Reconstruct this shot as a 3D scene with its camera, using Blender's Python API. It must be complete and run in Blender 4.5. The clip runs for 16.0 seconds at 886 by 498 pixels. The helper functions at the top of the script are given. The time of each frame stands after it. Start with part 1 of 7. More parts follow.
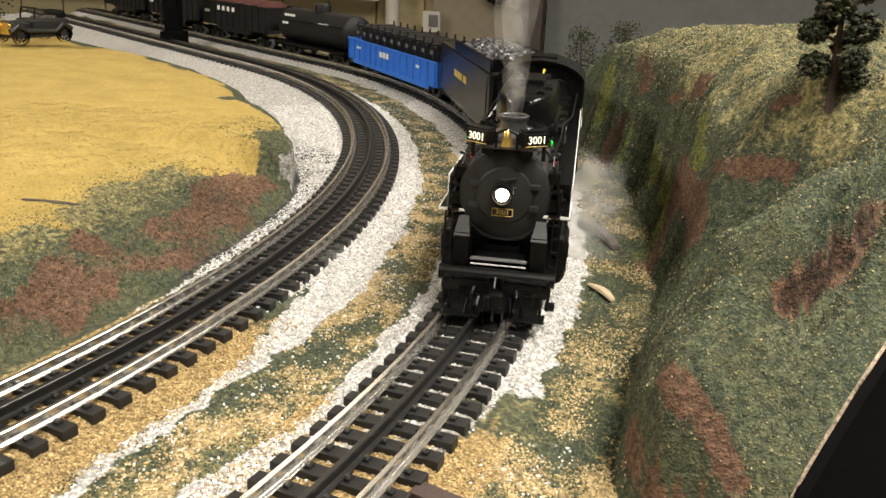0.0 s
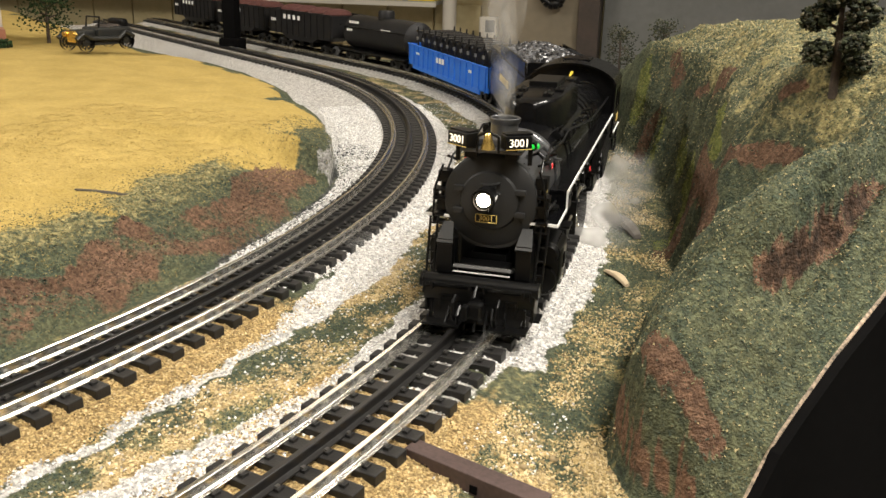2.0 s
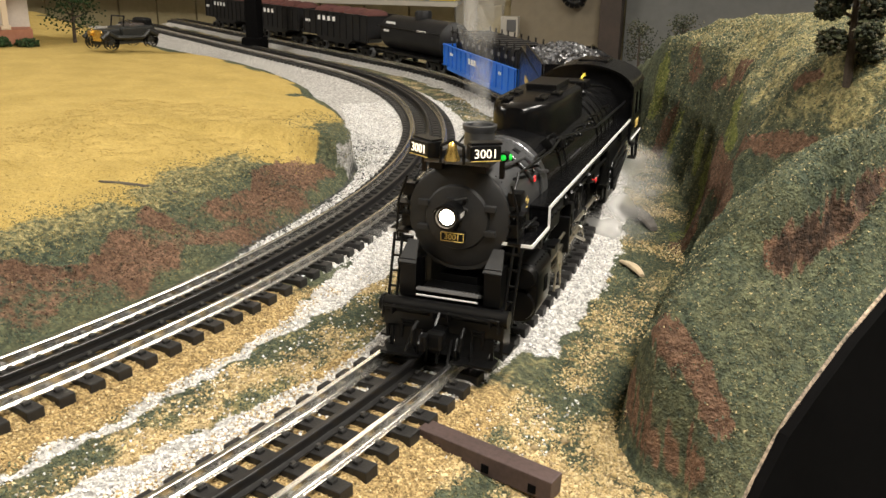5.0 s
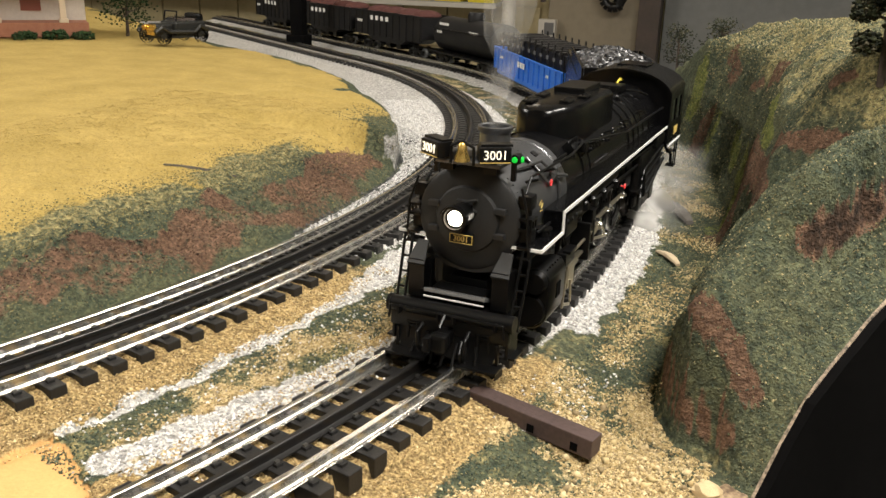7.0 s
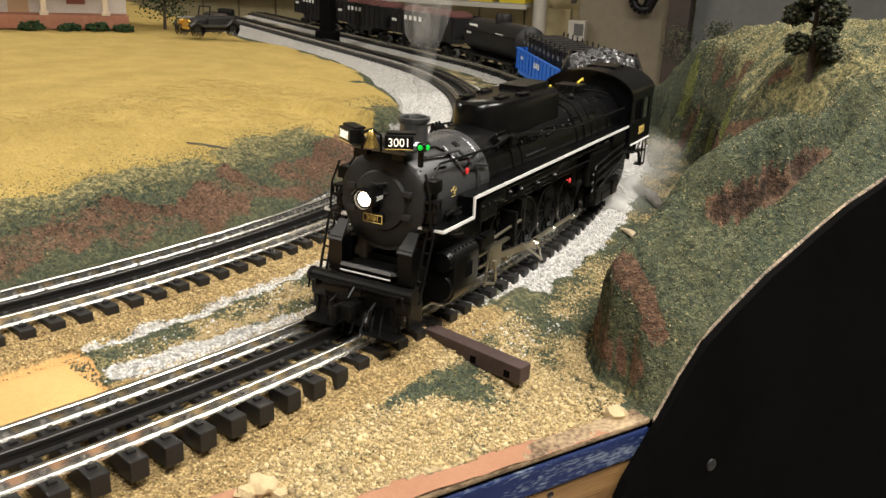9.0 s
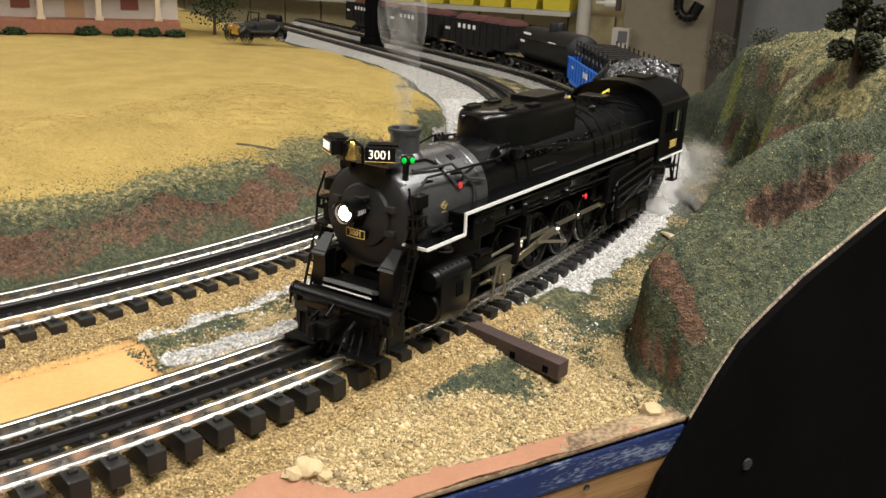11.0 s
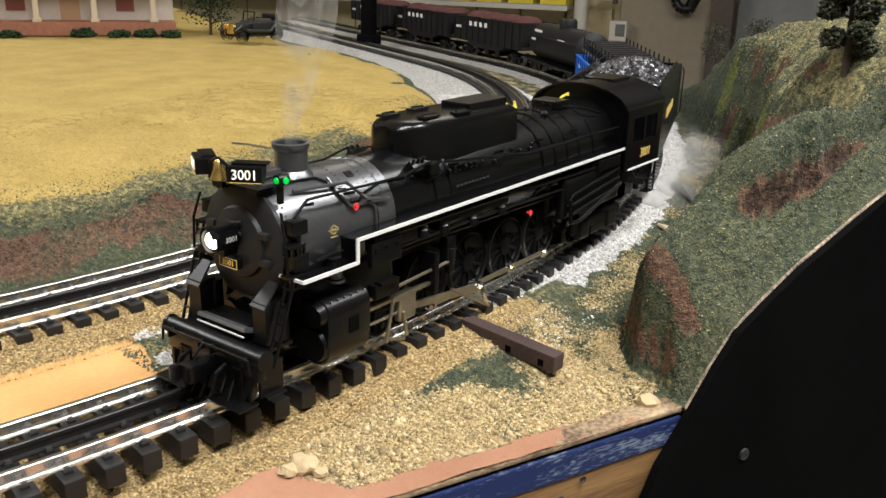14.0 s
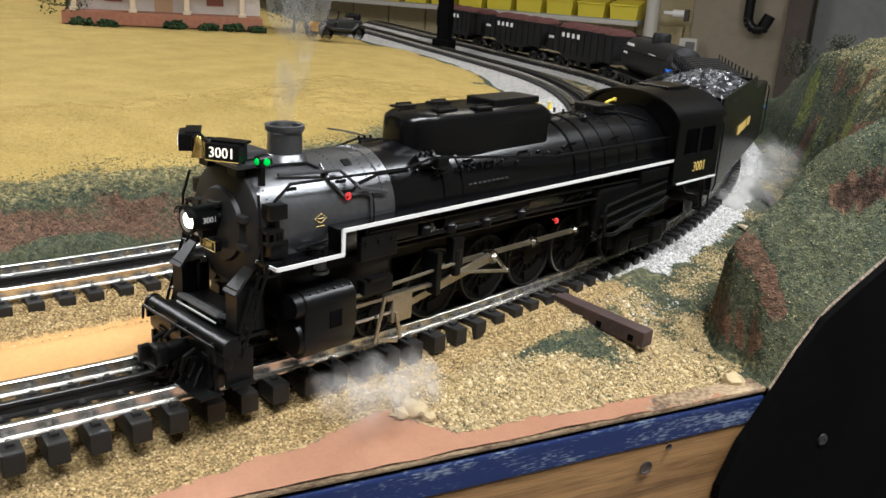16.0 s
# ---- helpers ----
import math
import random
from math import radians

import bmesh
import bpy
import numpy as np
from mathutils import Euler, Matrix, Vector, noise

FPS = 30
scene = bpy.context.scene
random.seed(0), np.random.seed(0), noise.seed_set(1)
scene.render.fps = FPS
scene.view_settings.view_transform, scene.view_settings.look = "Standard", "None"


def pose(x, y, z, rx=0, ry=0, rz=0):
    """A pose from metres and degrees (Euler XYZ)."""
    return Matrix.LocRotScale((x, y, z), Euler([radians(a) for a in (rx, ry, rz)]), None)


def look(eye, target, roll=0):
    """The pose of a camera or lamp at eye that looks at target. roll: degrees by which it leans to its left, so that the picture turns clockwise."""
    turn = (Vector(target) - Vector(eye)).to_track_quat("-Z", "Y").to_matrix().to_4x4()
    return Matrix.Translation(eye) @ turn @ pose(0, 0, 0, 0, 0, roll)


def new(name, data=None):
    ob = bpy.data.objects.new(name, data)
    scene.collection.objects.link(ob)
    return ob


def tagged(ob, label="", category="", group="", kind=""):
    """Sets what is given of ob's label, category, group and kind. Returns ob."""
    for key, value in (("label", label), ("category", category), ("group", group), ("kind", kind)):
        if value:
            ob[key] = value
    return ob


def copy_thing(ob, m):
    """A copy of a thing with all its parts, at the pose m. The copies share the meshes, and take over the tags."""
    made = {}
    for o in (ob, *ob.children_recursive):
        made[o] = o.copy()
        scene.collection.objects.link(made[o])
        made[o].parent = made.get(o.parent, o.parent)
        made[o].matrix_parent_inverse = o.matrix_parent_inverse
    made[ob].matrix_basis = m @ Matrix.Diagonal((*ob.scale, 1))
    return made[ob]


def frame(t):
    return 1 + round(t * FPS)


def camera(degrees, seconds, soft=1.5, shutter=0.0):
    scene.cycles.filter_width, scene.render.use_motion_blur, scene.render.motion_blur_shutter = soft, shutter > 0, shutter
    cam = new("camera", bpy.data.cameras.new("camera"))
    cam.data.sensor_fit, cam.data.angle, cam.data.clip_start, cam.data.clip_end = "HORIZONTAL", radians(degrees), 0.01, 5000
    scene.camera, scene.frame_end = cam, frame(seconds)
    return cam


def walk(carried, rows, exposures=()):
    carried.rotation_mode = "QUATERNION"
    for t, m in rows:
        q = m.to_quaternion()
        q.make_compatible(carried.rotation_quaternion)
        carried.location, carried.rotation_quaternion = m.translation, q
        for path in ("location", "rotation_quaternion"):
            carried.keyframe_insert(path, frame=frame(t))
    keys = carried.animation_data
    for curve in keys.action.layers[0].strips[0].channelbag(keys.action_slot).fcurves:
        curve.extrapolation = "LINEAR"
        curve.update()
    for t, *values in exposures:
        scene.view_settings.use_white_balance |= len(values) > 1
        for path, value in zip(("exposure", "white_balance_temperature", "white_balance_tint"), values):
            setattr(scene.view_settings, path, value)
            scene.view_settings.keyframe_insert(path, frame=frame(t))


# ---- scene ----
cam = camera(54.6, 16.0)
PATH = [
    (0, (0.2793, 0.3093, 0.1857), (-0.0293, 2.1762, -0.4620), 2.57),
    (0.5, (0.2907, 0.2989, 0.1855), (-0.0754, 2.1586, -0.4529), 1.98),
    (1, (0.3011, 0.2914, 0.1835), (-0.1009, 2.1444, -0.4526), 1.85),
    (1.5, (0.3058, 0.2876, 0.1831), (-0.1253, 2.1339, -0.4536), 1.70),
    (2, (0.3095, 0.2895, 0.1820), (-0.1416, 2.1307, -0.4556), 1.34),
    (2.5, (0.3084, 0.2897, 0.1782), (-0.1611, 2.1252, -0.4625), 1.08),
    (3, (0.3075, 0.2868, 0.1791), (-0.1741, 2.1183, -0.4640), 0.70),
    (3.5, (0.3036, 0.2840, 0.1783), (-0.1731, 2.1156, -0.4681), 0.59),
    (4, (0.3056, 0.2840, 0.1791), (-0.1733, 2.1150, -0.4674), 0.49),
    (4.2, (0.3074, 0.2840, 0.1780), (-0.1713, 2.1161, -0.4655), 0.59),
    (6.5, (0.3226, 0.2660, 0.1772), (-0.2367, 2.0788, -0.4561), 1.66),
    (7, (0.3140, 0.2509, 0.1761), (-0.2531, 2.0611, -0.4575), 1.78),
    (7.5, (0.3236, 0.2242, 0.1781), (-0.2036, 2.0454, -0.4586), 2.49),
    (8, (0.3360, 0.2004, 0.1781), (-0.1721, 2.0280, -0.4557), 3.76),
    (8.5, (0.3530, 0.1967, 0.1759), (-0.2156, 2.0046, -0.4629), 3.48),
    (9, (0.3695, 0.1946, 0.1805), (-0.2709, 1.9789, -0.4566), 2.53),
    (11.5, (0.3732, 0.1804, 0.1796), (-0.3606, 1.9325, -0.4461), 2.55),
    (12, (0.3703, 0.1794, 0.1788), (-0.3668, 1.9288, -0.4508), 2.46),
    (12.5, (0.3702, 0.1786, 0.1768), (-0.3690, 1.9257, -0.4566), 2.26),
    (13, (0.3733, 0.1803, 0.1805), (-0.3651, 1.9280, -0.4522), 1.86),
    (13.5, (0.3751, 0.1822, 0.1795), (-0.3542, 1.9337, -0.4534), 1.64),
    (14, (0.3770, 0.1832, 0.1795), (-0.3543, 1.9335, -0.4544), 1.54),
    (14.5, (0.3741, 0.1842, 0.1778), (-0.3584, 1.9353, -0.4523), 1.74),
    (15, (0.3683, 0.1824, 0.1762), (-0.3761, 1.9281, -0.4552), 2.57),
    (15.5, (0.3661, 0.1626, 0.1726), (-0.4218, 1.8934, -0.4469), 3.18),
    (16, (0.3678, 0.1438, 0.1687), (-0.4753, 1.8501, -0.4458), 3.61),
]
walk(cam, [(t, look(eye, target, roll)) for t, eye, target, roll in PATH],
     [(0, 0.26, 6450, 10), (4, 0.23, 6400, 10), (9, 0.06, 6250, 10), (13, 0.02, 5900, 10), (14.5, 0.10, 5750, 10), (16, 0.03, 5550, 10)])

# ---- light ----
world = bpy.data.worlds.new("world")
scene.world = world
world.use_nodes = True
world.node_tree.nodes["Background"].inputs[0].default_value = (1.0, 0.83, 0.62, 1)
world.node_tree.nodes["Background"].inputs[1].default_value = 0.05
scene.view_settings.exposure = 0.0
CEIL, FLOOR = 1.55, -0.95


def area(x, y, sx, sy, watts, colour=(1.0, 0.945, 0.85)):
    d = bpy.data.lights.new("ceiling_lamp", "AREA")
    d.shape, d.size, d.size_y, d.energy, d.color = "RECTANGLE", sx, sy, watts, colour
    o = new("ceiling_lamp", d)
    o.matrix_world = pose(x, y, CEIL - 0.07)
    return o


LAMPS = [(-1.90, 0.40, 0.28, 1.2, 54.0), (0.75, -0.1, 0.28, 1.2, 41.0), (-0.6, 2.9, 0.28, 1.2, 2.0), (1.15, 1.25, 0.28, 1.2, 36.0)]
for lamp in LAMPS:
    area(*lamp)

# ---- materials ----


def mat(name, colour, rough=0.6, metal=0.0, colour2=None, scale=60.0, bump=0.0, bump_scale=400.0, emit=None, coat=0.0, alpha=1.0, spec=0.5):
    """A surface of one or two colours mixed by noise at two scales, with fine relief."""
    m = bpy.data.materials.new(name)
    m.use_nodes = True
    nt = m.node_tree
    b = nt.nodes["Principled BSDF"]
    b.inputs["Roughness"].default_value, b.inputs["Metallic"].default_value = rough, metal
    b.inputs["Coat Weight"].default_value = coat
    b.inputs["Specular IOR Level"].default_value = spec
    b.inputs["Alpha"].default_value = alpha
    tc = nt.nodes.new("ShaderNodeTexCoord")
    if colour2:
        n1, n2 = nt.nodes.new("ShaderNodeTexNoise"), nt.nodes.new("ShaderNodeTexNoise")
        n1.inputs["Scale"].default_value, n2.inputs["Scale"].default_value = scale, scale * 9
        n1.inputs["Detail"].default_value = n2.inputs["Detail"].default_value = 5
        mx = nt.nodes.new("ShaderNodeMath")
        mx.operation = "ADD"
        cr = nt.nodes.new("ShaderNodeValToRGB")
        cr.color_ramp.elements[0].position, cr.color_ramp.elements[1].position = 0.75, 1.25
        half = nt.nodes.new("ShaderNodeMath")
        half.operation, half.inputs[1].default_value = "MULTIPLY", 0.5
        cr.color_ramp.elements[0].position, cr.color_ramp.elements[1].position = 0.38, 0.62
        cr.color_ramp.elements[0].color, cr.color_ramp.elements[1].color = (*colour, 1), (*colour2, 1)
        for n in (n1, n2):
            nt.links.new(tc.outputs["Object"], n.inputs["Vector"])
        nt.links.new(n1.outputs["Fac"], mx.inputs[0])
        nt.links.new(n2.outputs["Fac"], mx.inputs[1])
        nt.links.new(mx.outputs[0], half.inputs[0])
        nt.links.new(half.outputs[0], cr.inputs[0])
        nt.links.new(cr.outputs[0], b.inputs["Base Color"])
    else:
        b.inputs["Base Color"].default_value = (*colour, 1)
    if bump:
        nb, bp = nt.nodes.new("ShaderNodeTexNoise"), nt.nodes.new("ShaderNodeBump")
        nb.inputs["Scale"].default_value, nb.inputs["Detail"].default_value = bump_scale, 4
        bp.inputs["Strength"].default_value, bp.inputs["Distance"].default_value = bump, 0.001
        nt.links.new(tc.outputs["Object"], nb.inputs["Vector"])
        nt.links.new(nb.outputs["Fac"], bp.inputs["Height"])
        nt.links.new(bp.outputs[0], b.inputs["Normal"])
    if emit:
        b.inputs["Emission Color"].default_value, b.inputs["Emission Strength"].default_value = (*emit[0], 1), emit[1]
    return m


def grains(name, colours, rough=0.9, spec=0.3):
    """Loose grains: each island takes its own colour out of the list."""
    m = mat(name, colours[0], rough, spec=spec)
    nt = m.node_tree
    g, cr = nt.nodes.new("ShaderNodeNewGeometry"), nt.nodes.new("ShaderNodeValToRGB")
    cr.color_ramp.interpolation = "CONSTANT"
    els = cr.color_ramp.elements
    while len(els) < len(colours):
        els.new(0.5)
    for i, c in enumerate(colours):
        els[i].position, els[i].color = i / len(colours), (*c, 1)
    nt.links.new(g.outputs["Random Per Island"], cr.inputs[0])
    nt.links.new(cr.outputs[0], nt.nodes["Principled BSDF"].inputs["Base Color"])
    return m


BLACK = mat("engine_black", (0.0026, 0.0026, 0.0030), 0.23, colour2=(0.004, 0.004, 0.0044), scale=40, bump=0.05, bump_scale=900, spec=0.34)
SATIN = mat("frame_black", (0.0022, 0.0022, 0.0024), 0.34, colour2=(0.0035, 0.0035, 0.0035), scale=60, bump=0.05, bump_scale=900, spec=0.32)
GRAPHITE = mat("graphite", (0.135, 0.137, 0.143), 0.33, metal=0.8, colour2=(0.165, 0.167, 0.173), scale=50, bump=0.06, bump_scale=1200)
FRONTGREY = mat("smokebox_front_paint", (0.015, 0.015, 0.015), 0.5, colour2=(0.020, 0.020, 0.020), scale=90, bump=0.06, bump_scale=1100)
STEEL = mat("bright_steel", (0.52, 0.47, 0.36), 0.32, metal=0.9, colour2=(0.40, 0.36, 0.27), scale=120)
CHROME = mat("polished_steel", (0.75, 0.73, 0.68), 0.2, metal=1.0)
BRASS = mat("brass", (0.80, 0.55, 0.16), 0.25, metal=0.9)
WHITE = mat("white_paint", (0.80, 0.79, 0.76), 0.45)
GREYPLATE = mat("grey_tread", (0.16, 0.16, 0.16), 0.45, metal=0.4)
YELLOW = mat("yellow_paint", (0.75, 0.58, 0.06), 0.5)
GOLD = mat("gold_lettering", (0.72, 0.52, 0.14), 0.5)
# red paint with a weak glow added; the valve wheels are no lamps
RED = mat("red_paint_glow", (0.65, 0.03, 0.03), 0.45, emit=((1.0, 0.06, 0.05), 0.25))
LETTERWHITE = mat("lit_number", (0.9, 0.88, 0.8), 0.5, emit=((1.0, 0.86, 0.62), 0.8))
GREENLIGHT = mat("green_lamp", (0.02, 0.35, 0.05), 0.2, emit=((0.01, 1.0, 0.06), 0.42))
HEADLIGHT = mat("headlight_glow", (1, 0.95, 0.85), 0.2, emit=((1.0, 0.82, 0.58), 14.0))
BLUE = mat("blue_car_paint", (0.02, 0.14, 0.60), 0.42, colour2=(0.025, 0.17, 0.68), scale=40)
CARBLACK = mat("car_black", (0.008, 0.008, 0.0085), 0.5, colour2=(0.015, 0.014, 0.014), scale=50, spec=0.22)
COAL = grains("coal", [(0.02, 0.02, 0.022), (0.04, 0.04, 0.042), (0.012, 0.012, 0.013), (0.10, 0.10, 0.105)], 0.3, 0.6)
RAIL = mat("nickel_rail", (0.88, 0.87, 0.84), 0.26, metal=1.0, colour2=(0.78, 0.76, 0.72), scale=90)
CLIP = mat("rail_clip", (0.30, 0.29, 0.27), 0.3, metal=0.9)
RAILDARK = mat("blackened_rail", (0.045, 0.043, 0.042), 0.35, metal=0.7)
TIE = mat("tie_plastic", (0.009, 0.0085, 0.0085), 0.5, colour2=(0.015, 0.014, 0.013), scale=160, bump=0.12, bump_scale=900)
BLACKBOARD = mat("black_board", (0.0034, 0.0033, 0.0033), 0.85, colour2=(0.0048, 0.0046, 0.0046), scale=20, spec=0.02)
PLANK = mat("stained_plank", (0.044, 0.027, 0.024), 0.6, colour2=(0.070, 0.044, 0.039), scale=60, bump=0.15, bump_scale=500)
WALLPAINT = mat("wall_paint", (0.23, 0.195, 0.14), 0.85, colour2=(0.27, 0.23, 0.165), scale=3)
CREAM = mat("cream_board", (0.42, 0.355, 0.20), 0.8, colour2=(0.48, 0.405, 0.235), scale=6)
DARKTRIM = mat("dark_trim", (0.05, 0.038, 0.03), 0.6, colour2=(0.07, 0.05, 0.04), scale=8)
CEILWHITE = mat("ceiling_white", (0.74, 0.72, 0.67), 0.9, colour2=(0.78, 0.76, 0.71), scale=3)
FLOORMAT = mat("concrete_floor", (0.33, 0.31, 0.29), 0.7, colour2=(0.42, 0.40, 0.37), scale=4)
BINYELLOW = mat("yellow_bin", (0.72, 0.60, 0.03), 0.5)
PIPEWHITE = mat("painted_pipe", (0.55, 0.52, 0.46), 0.5)
LAMPGLOW = mat("lamp_diffuser", (0.9, 0.85, 0.75), 0.5, emit=((1.0, 0.80, 0.56), 3.0))
BARK = mat("bark", (0.05, 0.035, 0.025), 0.9, colour2=(0.08, 0.06, 0.045), scale=120, bump=0.4, bump_scale=500)
LEAF = grains("clump_foliage", [(0.018, 0.022, 0.013), (0.034, 0.040, 0.020), (0.055, 0.060, 0.030), (0.024, 0.028, 0.018), (0.11, 0.10, 0.065)], 0.95)
BUSH = grains("bush_foliage", [(0.014, 0.035, 0.01), (0.02, 0.045, 0.014), (0.03, 0.06, 0.02), (0.04, 0.05, 0.02)], 0.95)
TURF = grains("turf_grains", [(0.105, 0.120, 0.074), (0.068, 0.086, 0.060), (0.15, 0.158, 0.085), (0.056, 0.077, 0.056), (0.20, 0.185, 0.10), (0.098, 0.115, 0.078), (0.046, 0.064, 0.05)], 0.95)
OLIVE = grains("olive_grains", [(0.145, 0.132, 0.060), (0.20, 0.170, 0.078), (0.108, 0.108, 0.055), (0.26, 0.206, 0.085), (0.085, 0.09, 0.052)], 0.95)
# straw-olive foam, made paler than OLIVE to carry the hilltop's overhead light
DRY_LIT = grains("dry_lit_turf_grains", [(0.25, 0.225, 0.12), (0.32, 0.27, 0.14), (0.19, 0.185, 0.10), (0.40, 0.33, 0.17), (0.15, 0.155, 0.09)], 0.95)
STRAW = grains("field_grains", [(0.34, 0.245, 0.072), (0.38, 0.275, 0.088), (0.32, 0.23, 0.066), (0.41, 0.305, 0.11), (0.25, 0.19, 0.065)], 0.95)
MOSS = grains("moss_grains", [(0.14, 0.155, 0.04), (0.19, 0.20, 0.055), (0.10, 0.115, 0.04), (0.24, 0.24, 0.08), (0.09, 0.10, 0.055)], 0.95)
STONE = grains("ballast_stone", [(0.66, 0.64, 0.62), (0.80, 0.79, 0.77), (0.50, 0.49, 0.475), (0.84, 0.83, 0.81), (0.33, 0.325, 0.32), (0.70, 0.67, 0.62)], 0.75)
TALUS = grains("tan_talus", [(0.48, 0.36, 0.17), (0.55, 0.43, 0.22), (0.36, 0.27, 0.13), (0.62, 0.50, 0.29), (0.27, 0.205, 0.11)], 0.9)
GOLDGRIT = grains("gold_grit", [(0.40, 0.28, 0.12), (0.53, 0.39, 0.18), (0.27, 0.185, 0.08), (0.66, 0.52, 0.28), (0.16, 0.11, 0.05)], 0.7)
RUST = grains("earth_grains", [(0.098, 0.058, 0.036), (0.130, 0.079, 0.049), (0.062, 0.037, 0.025), (0.175, 0.115, 0.072)], 0.95)
RIM = mat("broken_plaster", (0.05, 0.045, 0.035), 0.9, colour2=(0.50, 0.38, 0.27), scale=70, bump=0.5, bump_scale=500)


def ground_material():
    """Layout ground: colours by its cover (green turf, white ballast, straw field, bare earth, painted board, grit) with grain at two scales."""
    m = bpy.data.materials.new("layout_ground")
    m.use_nodes = True
    nt = m.node_tree
    N, L = nt.nodes.new, nt.links.new
    b = nt.nodes["Principled BSDF"]
    b.inputs["Roughness"].default_value = 0.92
    b.inputs["Specular IOR Level"].default_value = 0.25
    tc = N("ShaderNodeTexCoord")

    def noise_of(scale, detail=5):
        n = N("ShaderNodeTexNoise")
        n.inputs["Scale"].default_value, n.inputs["Detail"].default_value = scale, detail
        L(tc.outputs["Object"], n.inputs["Vector"])
        return n.outputs["Fac"]

    fine, mid, big = noise_of(900, 3), noise_of(260, 4), noise_of(22, 5)

    def ramp(fac, a, c, lo=0.35, hi=0.65):
        r = N("ShaderNodeValToRGB")
        r.color_ramp.elements[0].position, r.color_ramp.elements[1].position = lo, hi
        r.color_ramp.elements[0].color, r.color_ramp.elements[1].color = (*a, 1), (*c, 1)
        L(fac, r.inputs[0])
        return r.outputs[0]

    def mix(fac, a, c):
        x = N("ShaderNodeMix")
        x.data_type = "RGBA"
        if isinstance(fac, float):
            x.inputs[0].default_value = fac
        else:
            L(fac, x.inputs[0])
        L(a, x.inputs[6])
        L(c, x.inputs[7])
        return x.outputs[2]

    def cover(name):
        a = N("ShaderNodeAttribute")
        a.attribute_name = name
        s = N("ShaderNodeMath")
        s.operation = "ADD"
        L(a.outputs["Fac"], s.inputs[0])
        j = N("ShaderNodeMath")
        j.operation, j.inputs[1].default_value = "SUBTRACT", 0.5
        L(mid, j.inputs[0])
        k = N("ShaderNodeMath")
        k.operation, k.inputs[1].default_value = "MULTIPLY", 0.9
        L(j.outputs[0], k.inputs[0])
        L(k.outputs[0], s.inputs[1])
        r = N("ShaderNodeValToRGB")
        r.color_ramp.elements[0].position, r.color_ramp.elements[1].position = 0.36, 0.64
        L(s.outputs[0], r.inputs[0])
        return r.outputs[0]

    green = mix(0.5, ramp(mid, (0.035, 0.048, 0.034), (0.14, 0.15, 0.08)), ramp(big, (0.040, 0.055, 0.038), (0.10, 0.10, 0.056)))
    col = mix(cover("olive"), green, ramp(mid, (0.17, 0.16, 0.075), (0.33, 0.28, 0.13)))
    col = mix(cover("moss"), col, ramp(mid, (0.11, 0.125, 0.035), (0.20, 0.21, 0.06)))
    col = mix(cover("field"), col, ramp(big, (0.34, 0.245, 0.070), (0.415, 0.30, 0.092)))
    col = mix(cover("earth"), col, mix(0.5, ramp(mid, (0.070, 0.040, 0.026), (0.20, 0.118, 0.075)), ramp(big, (0.10, 0.058, 0.036), (0.20, 0.118, 0.075))))
    col = mix(cover("talus"), col, ramp(mid, (0.30, 0.22, 0.11), (0.55, 0.43, 0.24)))
    col = mix(cover("grit"), col, ramp(fine, (0.20, 0.13, 0.055), (0.52, 0.38, 0.17)))
    col = mix(cover("ballast"), col, ramp(mid, (0.36, 0.345, 0.32), (0.62, 0.60, 0.57)))
    col = mix(cover("board"), col, ramp(big, (0.56, 0.315, 0.115), (0.63, 0.365, 0.14)))
    col = mix(cover("paint"), col, ramp(big, (0.325, 0.165, 0.098), (0.38, 0.20, 0.122)))
    # umber root earth of the gash, with the hollow's shade painted into it
    col = mix(cover("shaded_earth"), col, ramp(mid, (0.018, 0.012, 0.008), (0.085, 0.050, 0.032)))
    col = mix(cover("plaster"), col, ramp(mid, (0.20, 0.19, 0.175), (0.40, 0.385, 0.36)))
    # dark mixed stone below the bank, shade included in its near-black colour
    col = mix(cover("shaded_stone"), col, ramp(mid, (0.03, 0.032, 0.03), (0.16, 0.16, 0.15), 0.45, 0.75))
    crumb = N("ShaderNodeTexVoronoi")
    crumb.inputs["Scale"].default_value = 620
    L(tc.outputs["Object"], crumb.inputs["Vector"])
    bright = N("ShaderNodeSeparateColor")
    L(crumb.outputs["Color"], bright.inputs[0])
    level = N("ShaderNodeMapRange")
    level.inputs[3].default_value, level.inputs[4].default_value = 0.62, 1.38
    L(bright.outputs[0], level.inputs[0])
    tone = N("ShaderNodeHueSaturation")
    L(level.outputs[0], tone.inputs["Value"])
    L(col, tone.inputs["Color"])
    bare = N("ShaderNodeAttribute")
    bare.attribute_name = "smooth"
    col = mix(bare.outputs["Fac"], tone.outputs[0], col)
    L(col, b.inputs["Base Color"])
    soft = N("ShaderNodeMath")
    soft.operation = "ADD"
    L(mid, soft.inputs[0])
    L(fine, soft.inputs[1])
    flat = N("ShaderNodeAttribute")
    flat.attribute_name = "smooth"
    inv = N("ShaderNodeMath")
    inv.operation, inv.inputs[0].default_value = "SUBTRACT", 1.0
    L(flat.outputs["Fac"], inv.inputs[1])
    bp = N("ShaderNodeBump")
    bp.inputs["Distance"].default_value = 0.0026
    L(inv.outputs[0], bp.inputs["Strength"])
    L(soft.outputs[0], bp.inputs["Height"])
    L(bp.outputs[0], b.inputs["Normal"])
    return m


GROUND = ground_material()


